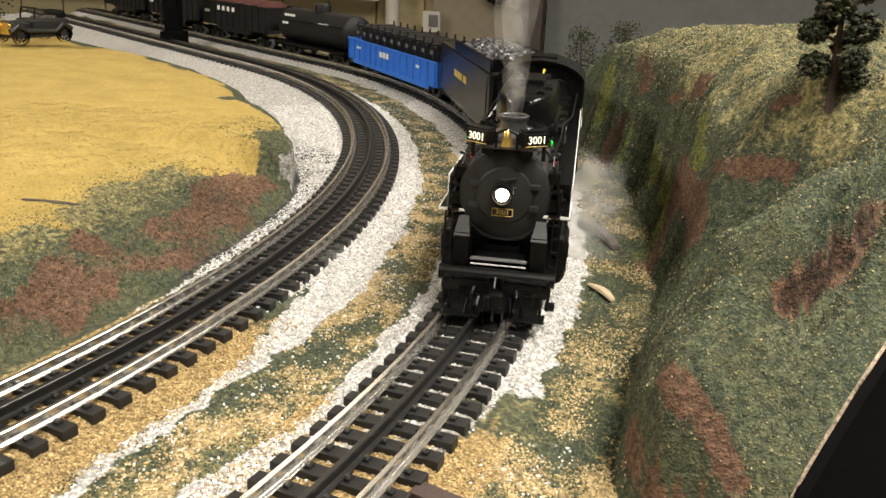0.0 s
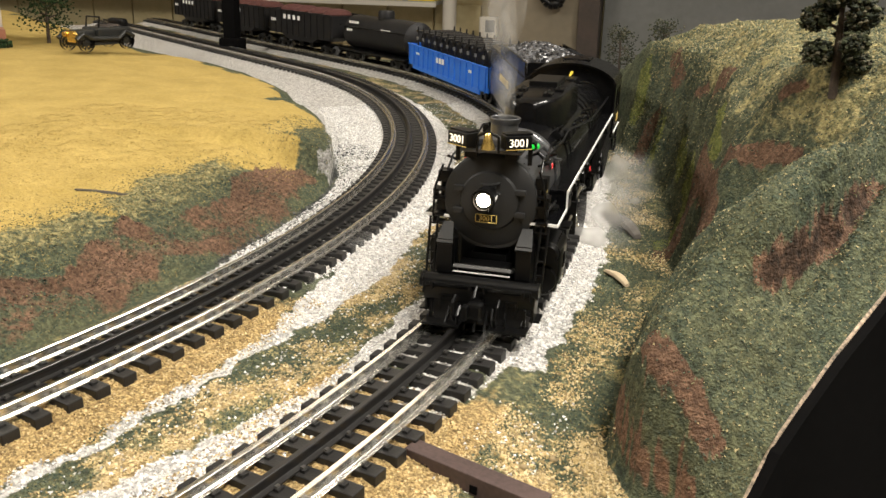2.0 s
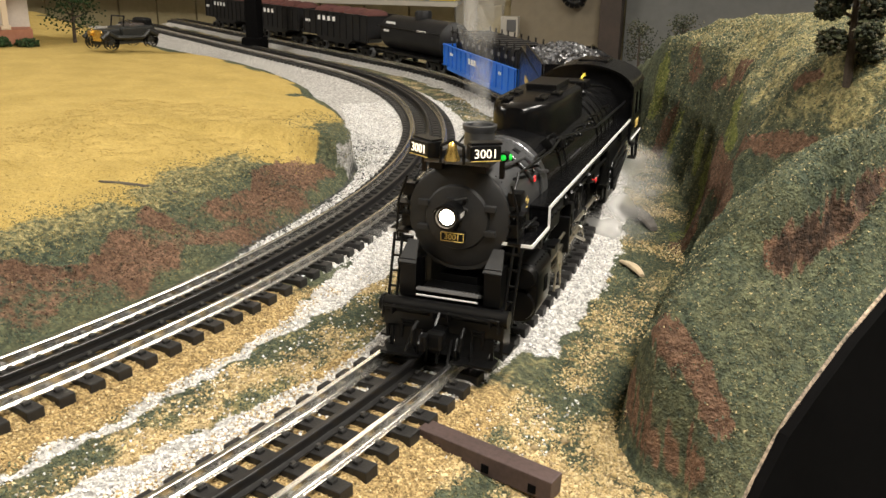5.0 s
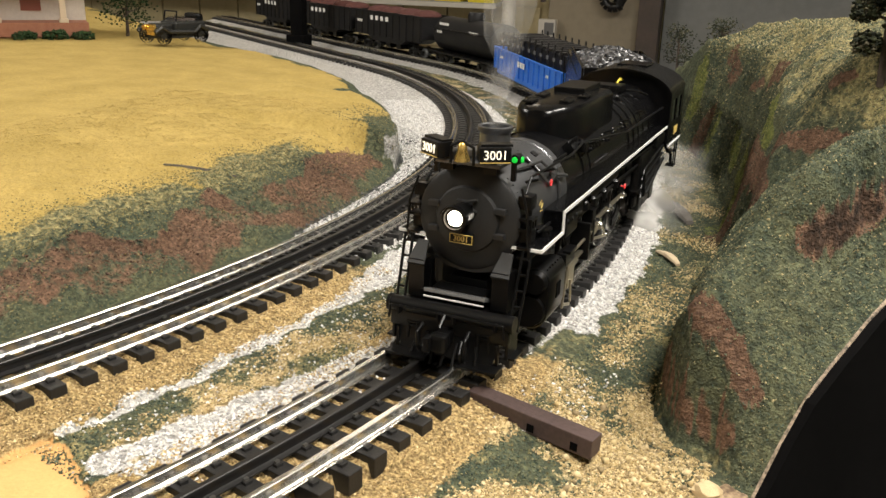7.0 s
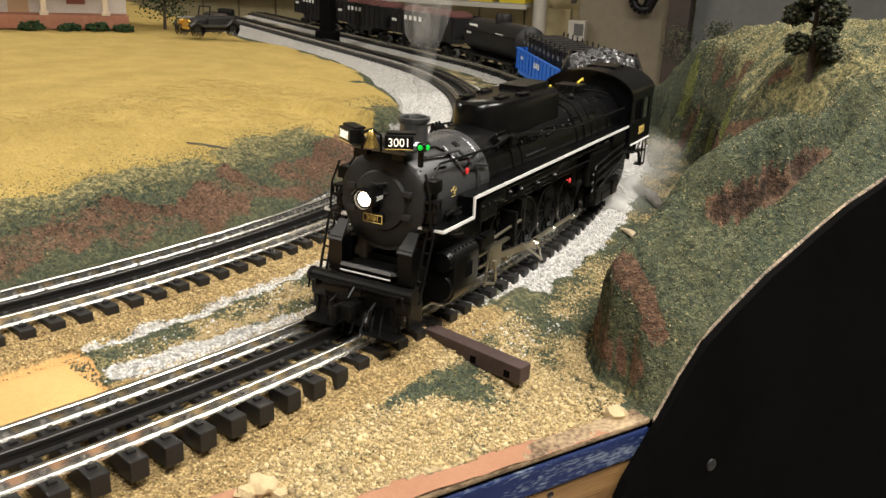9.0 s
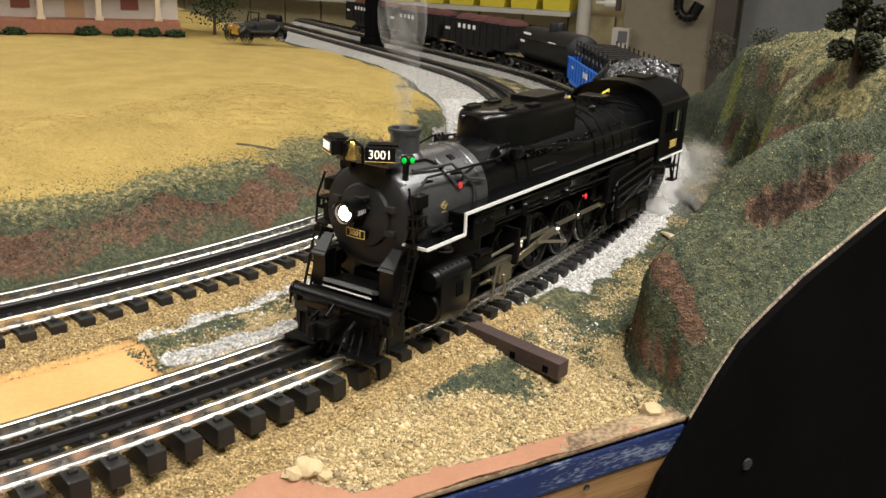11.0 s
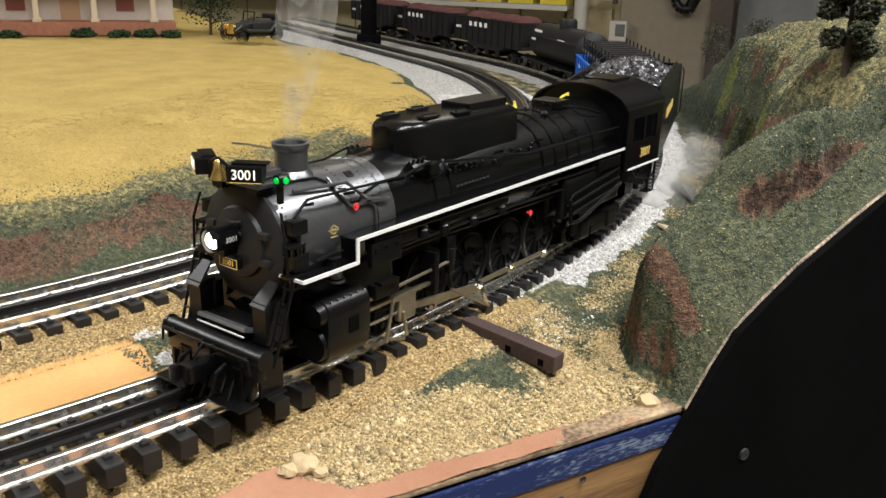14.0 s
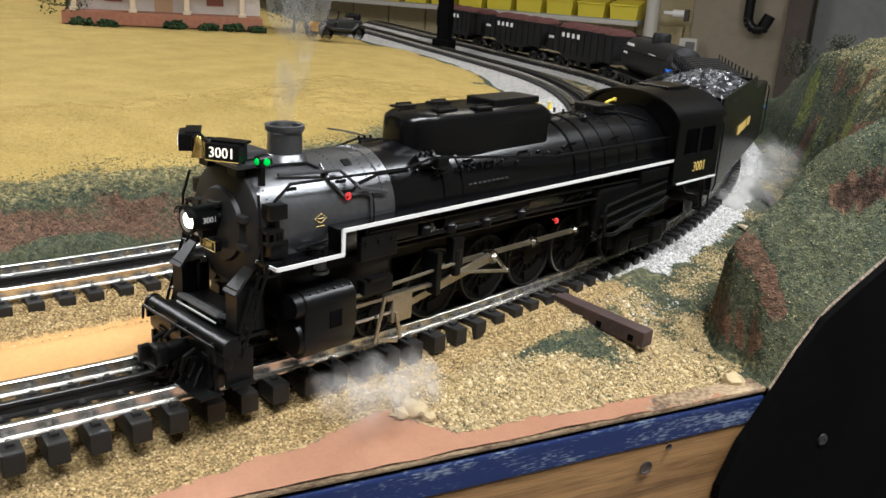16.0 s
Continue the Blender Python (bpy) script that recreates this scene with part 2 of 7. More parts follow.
def wood_material(name, a, c, stretch, spin=0.0):
    m = mat(name, a, 0.6, colour2=c)
    nt = m.node_tree
    w = nt.nodes.new("ShaderNodeMapping")
    w.inputs["Scale"].default_value, w.inputs["Rotation"].default_value = stretch, (0, 0, spin)
    tc = [n for n in nt.nodes if n.type == "TEX_COORD"][0]
    nt.links.new(tc.outputs["Object"], w.inputs[0])
    for n in nt.nodes:
        if n.type == "TEX_NOISE":
            nt.links.new(w.outputs[0], n.inputs["Vector"])
    return m


TABLEWOOD = wood_material("pine_fascia", (0.115, 0.056, 0.018), (0.33, 0.185, 0.068), (0.1, 0.1, 3.2), -0.93)
BLUEEDGE = wood_material("worn_blue_edge", (0.005, 0.018, 0.095), (0.32, 0.38, 0.46), (0.5, 0.5, 2.6), -0.93)
for node in BLUEEDGE.node_tree.nodes:
    if node.type == "VALTORGB":
        node.color_ramp.elements[0].position, node.color_ramp.elements[1].position = 0.52, 0.70
LIP = wood_material("worn_board_edge", (0.10, 0.06, 0.035), (0.46, 0.34, 0.20), (0.8, 0.8, 3.0), -0.93)

# ---- mesh helpers ----


def part(name, bm, material, parent=None, label="", smooth=False):
    me = bpy.data.meshes.new(name)
    bmesh.ops.recalc_face_normals(bm, faces=bm.faces)
    bm.to_mesh(me)
    bm.free()
    for p in me.polygons:
        p.use_smooth = smooth
    if smooth:
        me.set_sharp_from_angle(angle=radians(38))
    me.materials.append(material)
    o = new(name, me)
    if parent:
        o.parent = parent
    return tagged(o, label)


def thing(name, label, category, group="", m=None):
    e = new(name)
    if m:
        e.matrix_world = m
    return tagged(e, label, category, group)


def box(bm, c, s, bevel=0.0, rz=0.0, ry=0.0, rx=0.0):
    g = bmesh.ops.create_cube(bm, size=1.0, matrix=Matrix.Translation(c) @ Euler((rx, ry, rz)).to_matrix().to_4x4() @ Matrix.Diagonal((*s, 1)))
    if bevel:
        es = {e for v in g["verts"] for e in v.link_edges}
        bmesh.ops.bevel(bm, geom=list(es), offset=bevel, segments=2, affect="EDGES", profile=0.6)
    return bm


def rod(bm, a, c, r, r2=None, seg=12, caps=True):
    a, c = Vector(a), Vector(c)
    d = c - a
    m = Matrix.Translation((a + c) / 2) @ d.to_track_quat("Z", "Y").to_matrix().to_4x4()
    bmesh.ops.create_cone(bm, cap_ends=caps, segments=seg, radius1=r, radius2=r if r2 is None else r2, depth=d.length, matrix=m)
    return bm


def pipe(bm, pts, r, seg=8):
    for a, c in zip(pts, pts[1:]):
        rod(bm, a, c, r, seg=seg)
    for q in pts[1:-1]:
        bmesh.ops.create_icosphere(bm, subdivisions=1, radius=r, matrix=Matrix.Translation(q))
    return bm


def lathe(bm, prof, m, seg=32):
    """Turn a profile of (radius, height) about the z of pose m."""
    rings = []
    for r, h in prof:
        rings.append([bm.verts.new(m @ Vector((r * math.cos(2 * math.pi * i / seg), r * math.sin(2 * math.pi * i / seg), h))) for i in range(seg)])
    for p, q in zip(rings, rings[1:]):
        for i in range(seg):
            j = (i + 1) % seg
            bm.faces.new((p[i], p[j], q[j], q[i]))
    for ring in (rings[0], rings[-1]):
        bm.faces.new(ring)
    return bm


ALONG = Matrix.Rotation(radians(90), 4, "Y")


def loft(bm, sections):
    """Skin a list of equal point rings."""
    rings = [[bm.verts.new(p) for p in s] for s in sections]
    k = len(rings[0])
    for p, q in zip(rings, rings[1:]):
        for i in range(k):
            j = (i + 1) % k
            bm.faces.new((p[i], p[j], q[j], q[i]))
    bm.faces.new(rings[0])
    bm.faces.new(rings[-1])
    return bm


def text(name, body, size, m, material, parent=None, depth=0.0002, squeeze=1.0):
    cu = bpy.data.curves.new(name, "FONT")
    cu.body, cu.size, cu.extrude, cu.align_x, cu.align_y = body, size, depth, "CENTER", "CENTER"
    cu.resolution_u = 3
    tmp = bpy.data.objects.new(name, cu)
    me = bpy.data.meshes.new_from_object(tmp)
    me.transform(Matrix.Diagonal((squeeze, 1, 1, 1)))
    bpy.data.objects.remove(tmp)
    me.materials.append(material)
    o = new(name, me)
    if parent:
        o.parent = parent
    o.matrix_local = m
    return o


def raw_mesh(name, verts, faces_flat, size, material, smooth=False):
    """A mesh straight from arrays, all faces of one size."""
    me = bpy.data.meshes.new(name)
    nf = len(faces_flat) // size
    me.vertices.add(len(verts))
    me.vertices.foreach_set("co", np.asarray(verts, dtype=np.float32).ravel())
    me.loops.add(len(faces_flat))
    me.loops.foreach_set("vertex_index", np.asarray(faces_flat, dtype=np.int32))
    me.polygons.add(nf)
    me.polygons.foreach_set("loop_start", np.arange(nf, dtype=np.int32) * size)
    me.polygons.foreach_set("use_smooth", np.full(nf, smooth))
    me.update(calc_edges=True)
    me.materials.append(material)
    return new(name, me)


OCT = np.array([(1, 0, 0), (-1, 0, 0), (0, 1, 0), (0, -1, 0), (0, 0, 1), (0, 0, -1)], float)
OCTF = np.array([(0, 2, 4), (2, 1, 4), (1, 3, 4), (3, 0, 4), (2, 0, 5), (1, 2, 5), (3, 1, 5), (0, 3, 5)])


TET = np.array([(0.94, 0, -0.33), (-0.47, 0.82, -0.33), (-0.47, -0.82, -0.33), (0, 0, 1)], float)
TETF = np.array([(0, 2, 1), (0, 1, 3), (1, 2, 3), (2, 0, 3)])


def scatter(name, pts, sizes, material, label, category, seed, flat=0.75, soft=False, fine=False):
    """Angular grains lying at the points given, as one object of stuff; fine ones have four faces each."""
    rng = np.random.default_rng(seed)
    n = len(pts)
    a = rng.uniform(0, 6.283, (n, 3))
    ca, sa = np.cos(a), np.sin(a)
    rz = np.zeros((n, 3, 3))
    rz[:, 0, 0], rz[:, 0, 1], rz[:, 1, 0], rz[:, 1, 1], rz[:, 2, 2] = ca[:, 0], -sa[:, 0], sa[:, 0], ca[:, 0], 1
    rx = np.zeros((n, 3, 3))
    rx[:, 0, 0], rx[:, 1, 1], rx[:, 1, 2], rx[:, 2, 1], rx[:, 2, 2] = 1, ca[:, 1], -sa[:, 1], sa[:, 1], ca[:, 1]
    base, faces = (TET, TETF) if fine else (OCT, OCTF)
    shape = base[None] * rng.uniform(0.6, 1.25, (n, len(base), 1))
    v = np.einsum("nij,nkj->nki", rz @ rx, shape) * np.asarray(sizes)[:, None, None]
    v[:, :, 2] *= flat
    v += np.asarray(pts)[:, None, :]
    f = (faces[None] + len(base) * np.arange(n)[:, None, None]).reshape(-1)
    return tagged(raw_mesh(name, v.reshape(-1, 3), f, 3, material, soft), label, category, kind="stuff")


# ---- plan ----
CX, CY = -0.9128, 0.8556            # centre of both curves
R_IN, R_OUT = 1.016, 1.152          # inner and outer track
PHI0, PHI1 = radians(-31.85), radians(50)   # straight before and after
EDGE = np.array([0.345, 0.558])     # corner of the table edge and the hill
DIR = np.array([0.595, 0.804])      # along the table edge
INW = np.array([-0.804, 0.595])     # from the edge into the layout


def on_track(r, s):
    """Point and direction (rearwards) on the track of radius r, s metres of arc (at the outer radius) past the curve's middle."""
    a = s / R_OUT
    b = min(max(a, PHI0), PHI1)
    u = np.array([-math.sin(b), math.cos(b)])
    p = np.array([CX + r * math.cos(b), CY + r * math.sin(b)]) + u * (a - b) * R_OUT
    return p, u


def track_coords(x, y):
    """Distance from the curve's centre, and arc, with the straights unrolled (arrays)."""
    wx, wy = x - CX, y - CY
    a = np.arctan2(wy, wx)
    rho = np.hypot(wx, wy)
    for lim, low in ((PHI0, True), (PHI1, False)):
        n = (math.cos(lim), math.sin(lim))
        side = -wx * n[1] + wy * n[0]
        m = (side < 0) & (a < 0) if low else (side > 0) & (a > 0)
        m = m & (wx * n[0] + wy * n[1] > 0)
        rho = np.where(m, wx * n[0] + wy * n[1], rho)
        a = np.where(m, lim + side / R_OUT, a)
    return rho, a * R_OUT


def ss(x, a, b):
    t = np.clip((x - a) / (b - a), 0, 1)
    return t * t * (3 - 2 * t)


def fbm(x, y, scale, seed=0.0, octaves=4):
    out = np.zeros(x.shape)
    fx, fy = x.ravel(), y.ravel()
    res = np.empty(fx.size)
    for i in range(fx.size):
        res[i] = noise.fractal((fx[i] * scale, fy[i] * scale, seed), 0.9, 2.0, octaves)
    return out + res.reshape(x.shape)


CUT_U = [-0.02, 0.0, 0.013, 0.025, 0.042, 0.064, 0.09, 0.118, 0.153, 0.25, 0.5, 0.86]
CUT_Z = [-0.016, -0.015, 0.005, 0.020, 0.032, 0.046, 0.059, 0.073, 0.085, 0.115, 0.13, 0.12]


def foot(dh):
    """Where the front of the hill starts, by the distance outside the curve."""
    return np.interp(dh, [0, 0.009, 0.02, 0.035, 0.05, 0.06], [0.618, 0.601, 0.586, 0.578, 0.556, 0.546])


def streaks(x, y, z, lines):
    """How far a place lies within worn streaks, each a line between two places with a half width: 1 on the line, 0 outside."""
    best = np.zeros(x.shape)
    p = np.stack([x, y, z], -1)
    for a, b, r in lines:
        a, b = np.array(a), np.array(b)
        t = np.clip(((p - a) @ (b - a)) / ((b - a) @ (b - a)), 0, 1)
        dist = np.linalg.norm(p - a - t[..., None] * (b - a), axis=-1)
        best = np.maximum(best, 1 - 0.5 * dist / r)
    return best


# bare earth on the hill, and mossy streaks down its steep side
BARE = [((0.311, 1.147, 0.102), (0.316, 1.100, 0.090), 0.017), ((0.328, 1.005, 0.088), (0.350, 0.934, 0.110), 0.011),
        ((0.297, 1.138, 0.040), (0.294, 1.150, 0.010), 0.022), ((0.333, 0.886, 0.056), (0.340, 0.790, 0.050), 0.016),
        ((0.332, 0.874, 0.045), (0.327, 0.860, 0.000), 0.018), ((0.348, 0.799, 0.080), (0.379, 0.760, 0.090), 0.006),
        ((0.374, 0.786, 0.119), (0.384, 0.780, 0.122), 0.005), ((0.312, 0.605, 0.046), (0.319, 0.597, 0.044), 0.0050),
        ((0.319, 0.597, 0.043), (0.331, 0.589, 0.034), 0.0060), ((0.331, 0.589, 0.034), (0.341, 0.579, 0.017), 0.0045),
        ((0.303, 0.616, 0.012), (0.314, 0.592, 0.003), 0.008), ((0.314, 0.592, 0.002), (0.331, 0.576, 0.000), 0.0065)]
GASH = [((0.360, 0.627, 0.071), (0.378, 0.655, 0.076), 0.007), ((0.378, 0.655, 0.076), (0.402, 0.700, 0.084), 0.009)]
MOSSY = [((0.282, 1.213, 0.080), (0.284, 1.195, 0.045), 0.018), ((0.317, 1.040, 0.050), (0.327, 0.928, 0.030), 0.016),
         ((0.348, 0.881, 0.091), (0.341, 0.842, 0.070), 0.010), ((0.302, 1.100, 0.080), (0.303, 1.090, 0.020), 0.016), ((0.328, 0.900, 0.030), (0.322, 0.880, 0.000), 0.014)]
FIELD_S = [-3, 0.10, 0.16, 0.29, 0.42, 0.55, 0.82, 1.05, 1.3, 3]
FIELD_R = [0.966, 0.966, 0.958, 0.931, 0.899, 0.880, 0.848, 0.815, 0.80, 0.80]


def height(x, y, wobble=True):
    """Height of the layout's surface and how far it is hill."""
    rho, s = track_coords(x, y)
    u = (x - EDGE[0]) * DIR[0] + (y - EDGE[1]) * DIR[1]
    w = (x - EDGE[0]) * INW[0] + (y - EDGE[1]) * INW[1]
    n1 = fbm(x, y, 14, 1.0) if wobble else 0 * x
    n2 = fbm(x, y, 60, 5.0) if wobble else 0 * x
    n3 = fbm(x, y, 130, 9.0, 3) if wobble else 0 * x
    # ground between and beside the tracks, falling to the table edge
    z = -0.003 - 0.0108 * ss(rho, 1.188, 1.262) * (1 - ss(y, 0.62, 0.8)) + 0.0012 * n1 + 0.0009 * n2 + 0.0005 * n3
    for r in (R_IN, R_OUT):
        off = np.abs(rho - r) + 0.0012 * n2
        z = np.maximum(z, np.interp(off, [0, 0.0240, 0.0285, 0.036, 0.0385, 0.0460, 0.0500, 0.06], [0.0030, 0.0028, 0.0008, 0.0005, -0.0012, -0.0018, -0.0060, -0.02]) + 0.0003 * n3)
    # bare board close to the camera
    z = np.where(board_mask(rho, s + 0.006 * n1 + 0.004 * n2) > 0.5, -0.0062, z)
    z = np.where((w < 0.075) & (u < -0.02), np.minimum(z, -0.0135 + 0.17 * np.maximum(w - 0.012, 0) + 0.0008 * n2), z)
    # the field inside the curve: a soft bank, slumped along a ledge, that ends in a sheer cut
    d = np.interp(s, FIELD_S, FIELD_R) + 0.004 * n1 - rho
    soft = np.interp(d, [-1, 0, 0.008, 0.04, 0.075, 0.21, 3], [0, 0, 0.006, 0.017, 0.029, 0.047, 0.05])
    cliff = np.interp(d, [-1, 0, 0.0025, 0.012, 0.03, 0.2, 3], [0, 0, 0.030, 0.036, 0.040, 0.047, 0.05])
    k = ss(s, 0.112, 0.128)
    ledge = 0.043 + 0.020 * n1
    slump = 0.0055 * ss(d, ledge - 0.020, ledge - 0.006) * (1 - ss(d, ledge - 0.003, ledge + 0.001)) * np.clip(0.4 + 1.6 * np.abs(n1), 0, 1) * (1 - ss(s, 0.02, 0.10))
    z = z + (soft * (1 - k) + cliff * k) * np.where(d > 0, 1, 0) - slump + 0.003 * n1 * ss(d, 0, 0.05) * (1 - ss(d, 0.1, 0.2)) + (1 - k) * (0.0045 * np.abs(n2) + 0.003 * np.abs(n1) + 0.0012 * n3) * ss(d, 0, 0.015) * (1 - ss(d, 0.05, 0.10))
    # the hill outside the curve, its rear side folded
    fold = np.abs(fbm(s * 9.0, y * 0 + 2.0, 1.0, 3.0, 3)) + 0.45 * np.abs(fbm(s * 26.0, rho * 6, 1.0, 6.0, 3)) if wobble else 0 * x
    dh = rho - 1.237 + 0.003 * n1 + 0.002 * n2 - 0.016 * fold * ss(y, 0.76, 0.84)
    hc = np.interp(y, [0.7, 0.80, 0.85, 0.95, 1.2, 1.6, 1.9], [0.045, 0.05, 0.055, 0.085, 0.09, 0.05, 0.0])
    rear = hc * ss(dh, -0.004, 0.030) + np.interp(dh, [0, 0.012, 0.03, 0.056, 0.085, 0.16, 0.4, 1], [0, 0.012, 0.045, 0.072, 0.080, 0.092, 0.10, 0.10]) * np.interp(y, [0.6, 0.85, 1.1, 1.7], [1, 0.95, 0.62, 0.2])
    crest = np.interp(dh, [0, 0.003, 0.008, 0.016, 0.031, 0.045, 0.064, 0.09, 0.12, 0.2, 1], [0, 0.020, 0.038, 0.056, 0.080, 0.090, 0.100, 0.108, 0.135, 0.15, 0.16])
    cap = np.interp(u, CUT_U, CUT_Z) + 0.004 + 0.85 * np.maximum(w, 0)
    # a rounded lower edge where the slope meets the crest
    front = -0.006 * np.log(np.exp(-crest / 0.006) + np.exp(-cap / 0.006))
    blend = ss(y, 0.715, 0.80)
    hill = (front * (1 - blend) + rear * blend) * (1 - 0.75 * ss(y + 0.5 * (x - 0.3), 1.20, 1.45))
    gully = 0.80 * hill * np.exp(-((y - 0.752 + 0.3 * dh) / 0.030) ** 2) * (1 - ss(dh, 0.035, 0.10))
    # a gash: the slope above it stands proud, a trench runs along its foot
    gx, gy = x - 0.360, y - 0.625
    along, across = gx * 0.53 + gy * 0.85, -gx * 0.85 + gy * 0.53 + 0.004 * n1 + 0.003 * n2
    reach = ss(along, -0.012, 0.012) * (1 - ss(along, 0.095, 0.13))
    lift = 0.016 * ss(across, -0.003, 0.005) * (1 - ss(across, 0.006, 0.045)) * reach
    dent = 0.014 * np.exp(-((across + 0.005) / 0.006) ** 2) * reach - lift
    hill = np.maximum(hill - gully - dent, 0) + (0.0045 * n1 + 0.0026 * n2 + 0.0010 * n3) * ss(dh, 0.004, 0.03)
    ish = ss(dh, -0.002, 0.003) * ss(y - foot(dh), -0.002, 0.007)
    hill = hill + 0.031 * np.exp(-((x - 0.405) / 0.034) ** 2 - ((y - 0.785) / 0.050) ** 2)
    z = z * (1 - ish) + (hill - 0.004 - 0.024 * ss(y, 1.40, 1.6)) * ish
    # along the cut edge the hill follows the black panel
    t = ss(w, 0.0, 0.016)
    onedge = np.interp(u, CUT_U, CUT_Z)
    z = np.where(u > -0.02, onedge * (1 - t) + z * t, z)
    return z, rho, s, u, w, n1, n2, ish, d


def white_stone(rho, s, n):
    """How far the white ballast reaches, by the place along and beside the tracks; n frays its edges."""
    do, di = rho - R_OUT + 0.004 * n, rho - R_IN + 0.004 * n
    soft = 0.0026
    band = lambda v, a, b: ss(v, a - soft, a + soft) * (1 - ss(v, b - soft, b + soft))
    right = band(do, 0.026, np.interp(s, [-0.2, 0.1, 0.4], [0.045, 0.045, 0.060])) * ss(s + 0.02 * n, -0.215, -0.195)
    left = band(do, -np.interp(s, [-0.41, -0.36, -0.30, -0.24, -0.12, 0.2], [0.063, 0.063, 0.051, 0.039, 0.043, 0.05]), -0.026) * ss(s + 0.02 * n, -0.425, -0.40)
    main_bed = band(do, -0.03, 0.03) * ss(s + 0.05 * n, -0.27, -0.20)
    strip = band(di, np.interp(s, [-0.41, -0.22, -0.16, -0.08], [0.0455, 0.0445, 0.036, 0.026]), np.interp(s, [-0.41, -0.25, -0.18, -0.05, 0.3], [0.0500, 0.0505, 0.058, 0.055, 0.046])) * ss(s, -0.415, -0.40)
    inner_bed = band(di, -0.03, 0.03) * ss(s + 0.04 * n, -0.17, -0.10)
    inside_strip = ss(di, np.interp(s, [-0.2, -0.1, 0.1, 0.2], [-0.040, -0.050, -0.052, -0.2]), np.interp(s, [-0.2, -0.1, 0.1, 0.2], [-0.034, -0.040, -0.040, -0.1])) * (1 - ss(di, -0.030, -0.024)) * ss(s + 0.03 * n, -0.20, -0.15)
    return np.clip(np.max(np.stack([right, left, 0.8 * main_bed, strip, 0.8 * inner_bed, inside_strip]), 0), 0, 1)


def board_mask(rho, s):
    return ((rho > R_IN + 0.046) & (rho < R_OUT - 0.036) & (s < -0.412 - 0.25 * np.clip(rho - 1.071, 0, 1))).astype(float)


def axis(stops):
    """Grid lines with a spacing that changes along the stops (from, to, step)."""
    out = []
    for a, b, st in stops:
        out += list(np.arange(a, b - 1e-9, st))
    return np.array(out + [stops[-1][1]])


def build_ground():
    gu = axis([(-1.2, -0.35, 0.03), (-0.35, 0.62, 0.0018), (0.62, 0.86, 0.012)])
    gw = axis([(0, 0.30, 0.0018), (0.30, 0.50, 0.0032), (0.50, 0.9, 0.010), (0.9, 2.3, 0.04)])
    U, W = np.meshgrid(gu, gw, indexing="ij")
    X, Y = EDGE[0] + U * DIR[0] + W * INW[0], EDGE[1] + U * DIR[1] + W * INW[1]
    z, rho, s, u, w, n1, n2, ish, d = height(X, Y)
    nu, nw = U.shape
    v = np.stack([X, Y, z], -1).reshape(-1, 3)
    i = np.arange(nu * nw).reshape(nu, nw)
    f = np.stack([i[:-1, :-1], i[1:, :-1], i[1:, 1:], i[:-1, 1:]], -1).reshape(-1)
    ob = raw_mesh("ground", v, f, 4, GROUND, True)
    tagged(ob, "model railway landscape of turf, ballast and straw field", "ground", kind="structure")
    gz = np.hypot(*np.gradient(z, gu, gw))
    big = fbm(X, Y, 9, 11.0)
    speck = fbm(X, Y, 30, 17.0)
    off_o, off_i = rho - R_OUT, rho - R_IN
    fray = fbm(X, Y, 11, 19.0) + 1.2 * fbm(X, Y, 45, 43.0) + 0.6 * fbm(X, Y, 150, 3.0, 2)
    ballast = white_stone(rho, s, fray) * (1 - ish) * (d < -0.001)
    kf = ss(s, -0.05, 0.14)
    field = ss(d + 0.03 * big + 0.012 * speck, 0.072 - 0.055 * kf, 0.112 - 0.080 * kf)
    ledge = 0.043 + 0.020 * n1
    earth = ss(d, ledge - 0.040, ledge - 0.026) * (1 - ss(d, ledge, ledge + 0.006)) * (0.66 + 0.55 * fbm(X, Y, 15, 31.0) + 0.25 * speck) * (1 - ss(s, 0.10, 0.125))
    dh_ = rho - 1.237
    solid = ((dh_ > -0.008) & (Y > foot(dh_) - 0.008)).astype(float)
    frayed = 0.16 * fbm(X, Y, 45, 23.0) + 0.10 * fbm(X, Y, 120, 2.0, 3)
    red = ss(np.maximum(streaks(X, Y, z, BARE), streaks(X, Y, z, GASH) + 0.12) + frayed, 0.42, 0.56) * solid + 0.35 * ss(fbm(X, Y, 17, 23.0), 0.5, 0.9) * solid
    earth = np.maximum(np.where(solid > 0.5, 0, earth), red)
    moss = ss(streaks(X, Y, z, MOSSY) + 1.4 * frayed, 0.40, 0.62) * solid
    earth = earth * (1 - 0.8 * moss)
    # paler olive with height: light from above put into the hilltop's colour
    crown = ss(z + 0.012 * speck, 0.080, 0.115) * ss(Y, 0.66, 0.74)
    olive = np.where(d > 0, ss(d, 0.03, 0.07), 0) * 0.55 + 0.52 * (1 - ish) * (d < 0) * (0.6 + speck) + np.where(ish > 0.5, crown * (0.50 + 0.5 * speck + 0.3 * big), 0)
    tan_near = ss(off_o, 0.035, 0.05) * (1 - ss(Y + 0.02 * fray, 0.61, 0.67)) * np.clip(0.38 + 1.2 * fbm(X, Y, 22, 11.0) + 0.35 * speck + 0.5 * (1 - ss(w, 0.02, 0.07)), 0, 1)
    talus = (1 - solid) * (d < 0) * (tan_near + 0.62 * ss(off_i, 0.045, 0.055) * (1 - ss(off_o, -0.05, -0.035)) * (0.60 + 1.1 * fbm(X, Y, 34, 27.0)) + 0.30 * ss(off_o, 0.045, 0.05) * ss(Y, 0.64, 0.70) * (0.8 + 1.4 * speck))
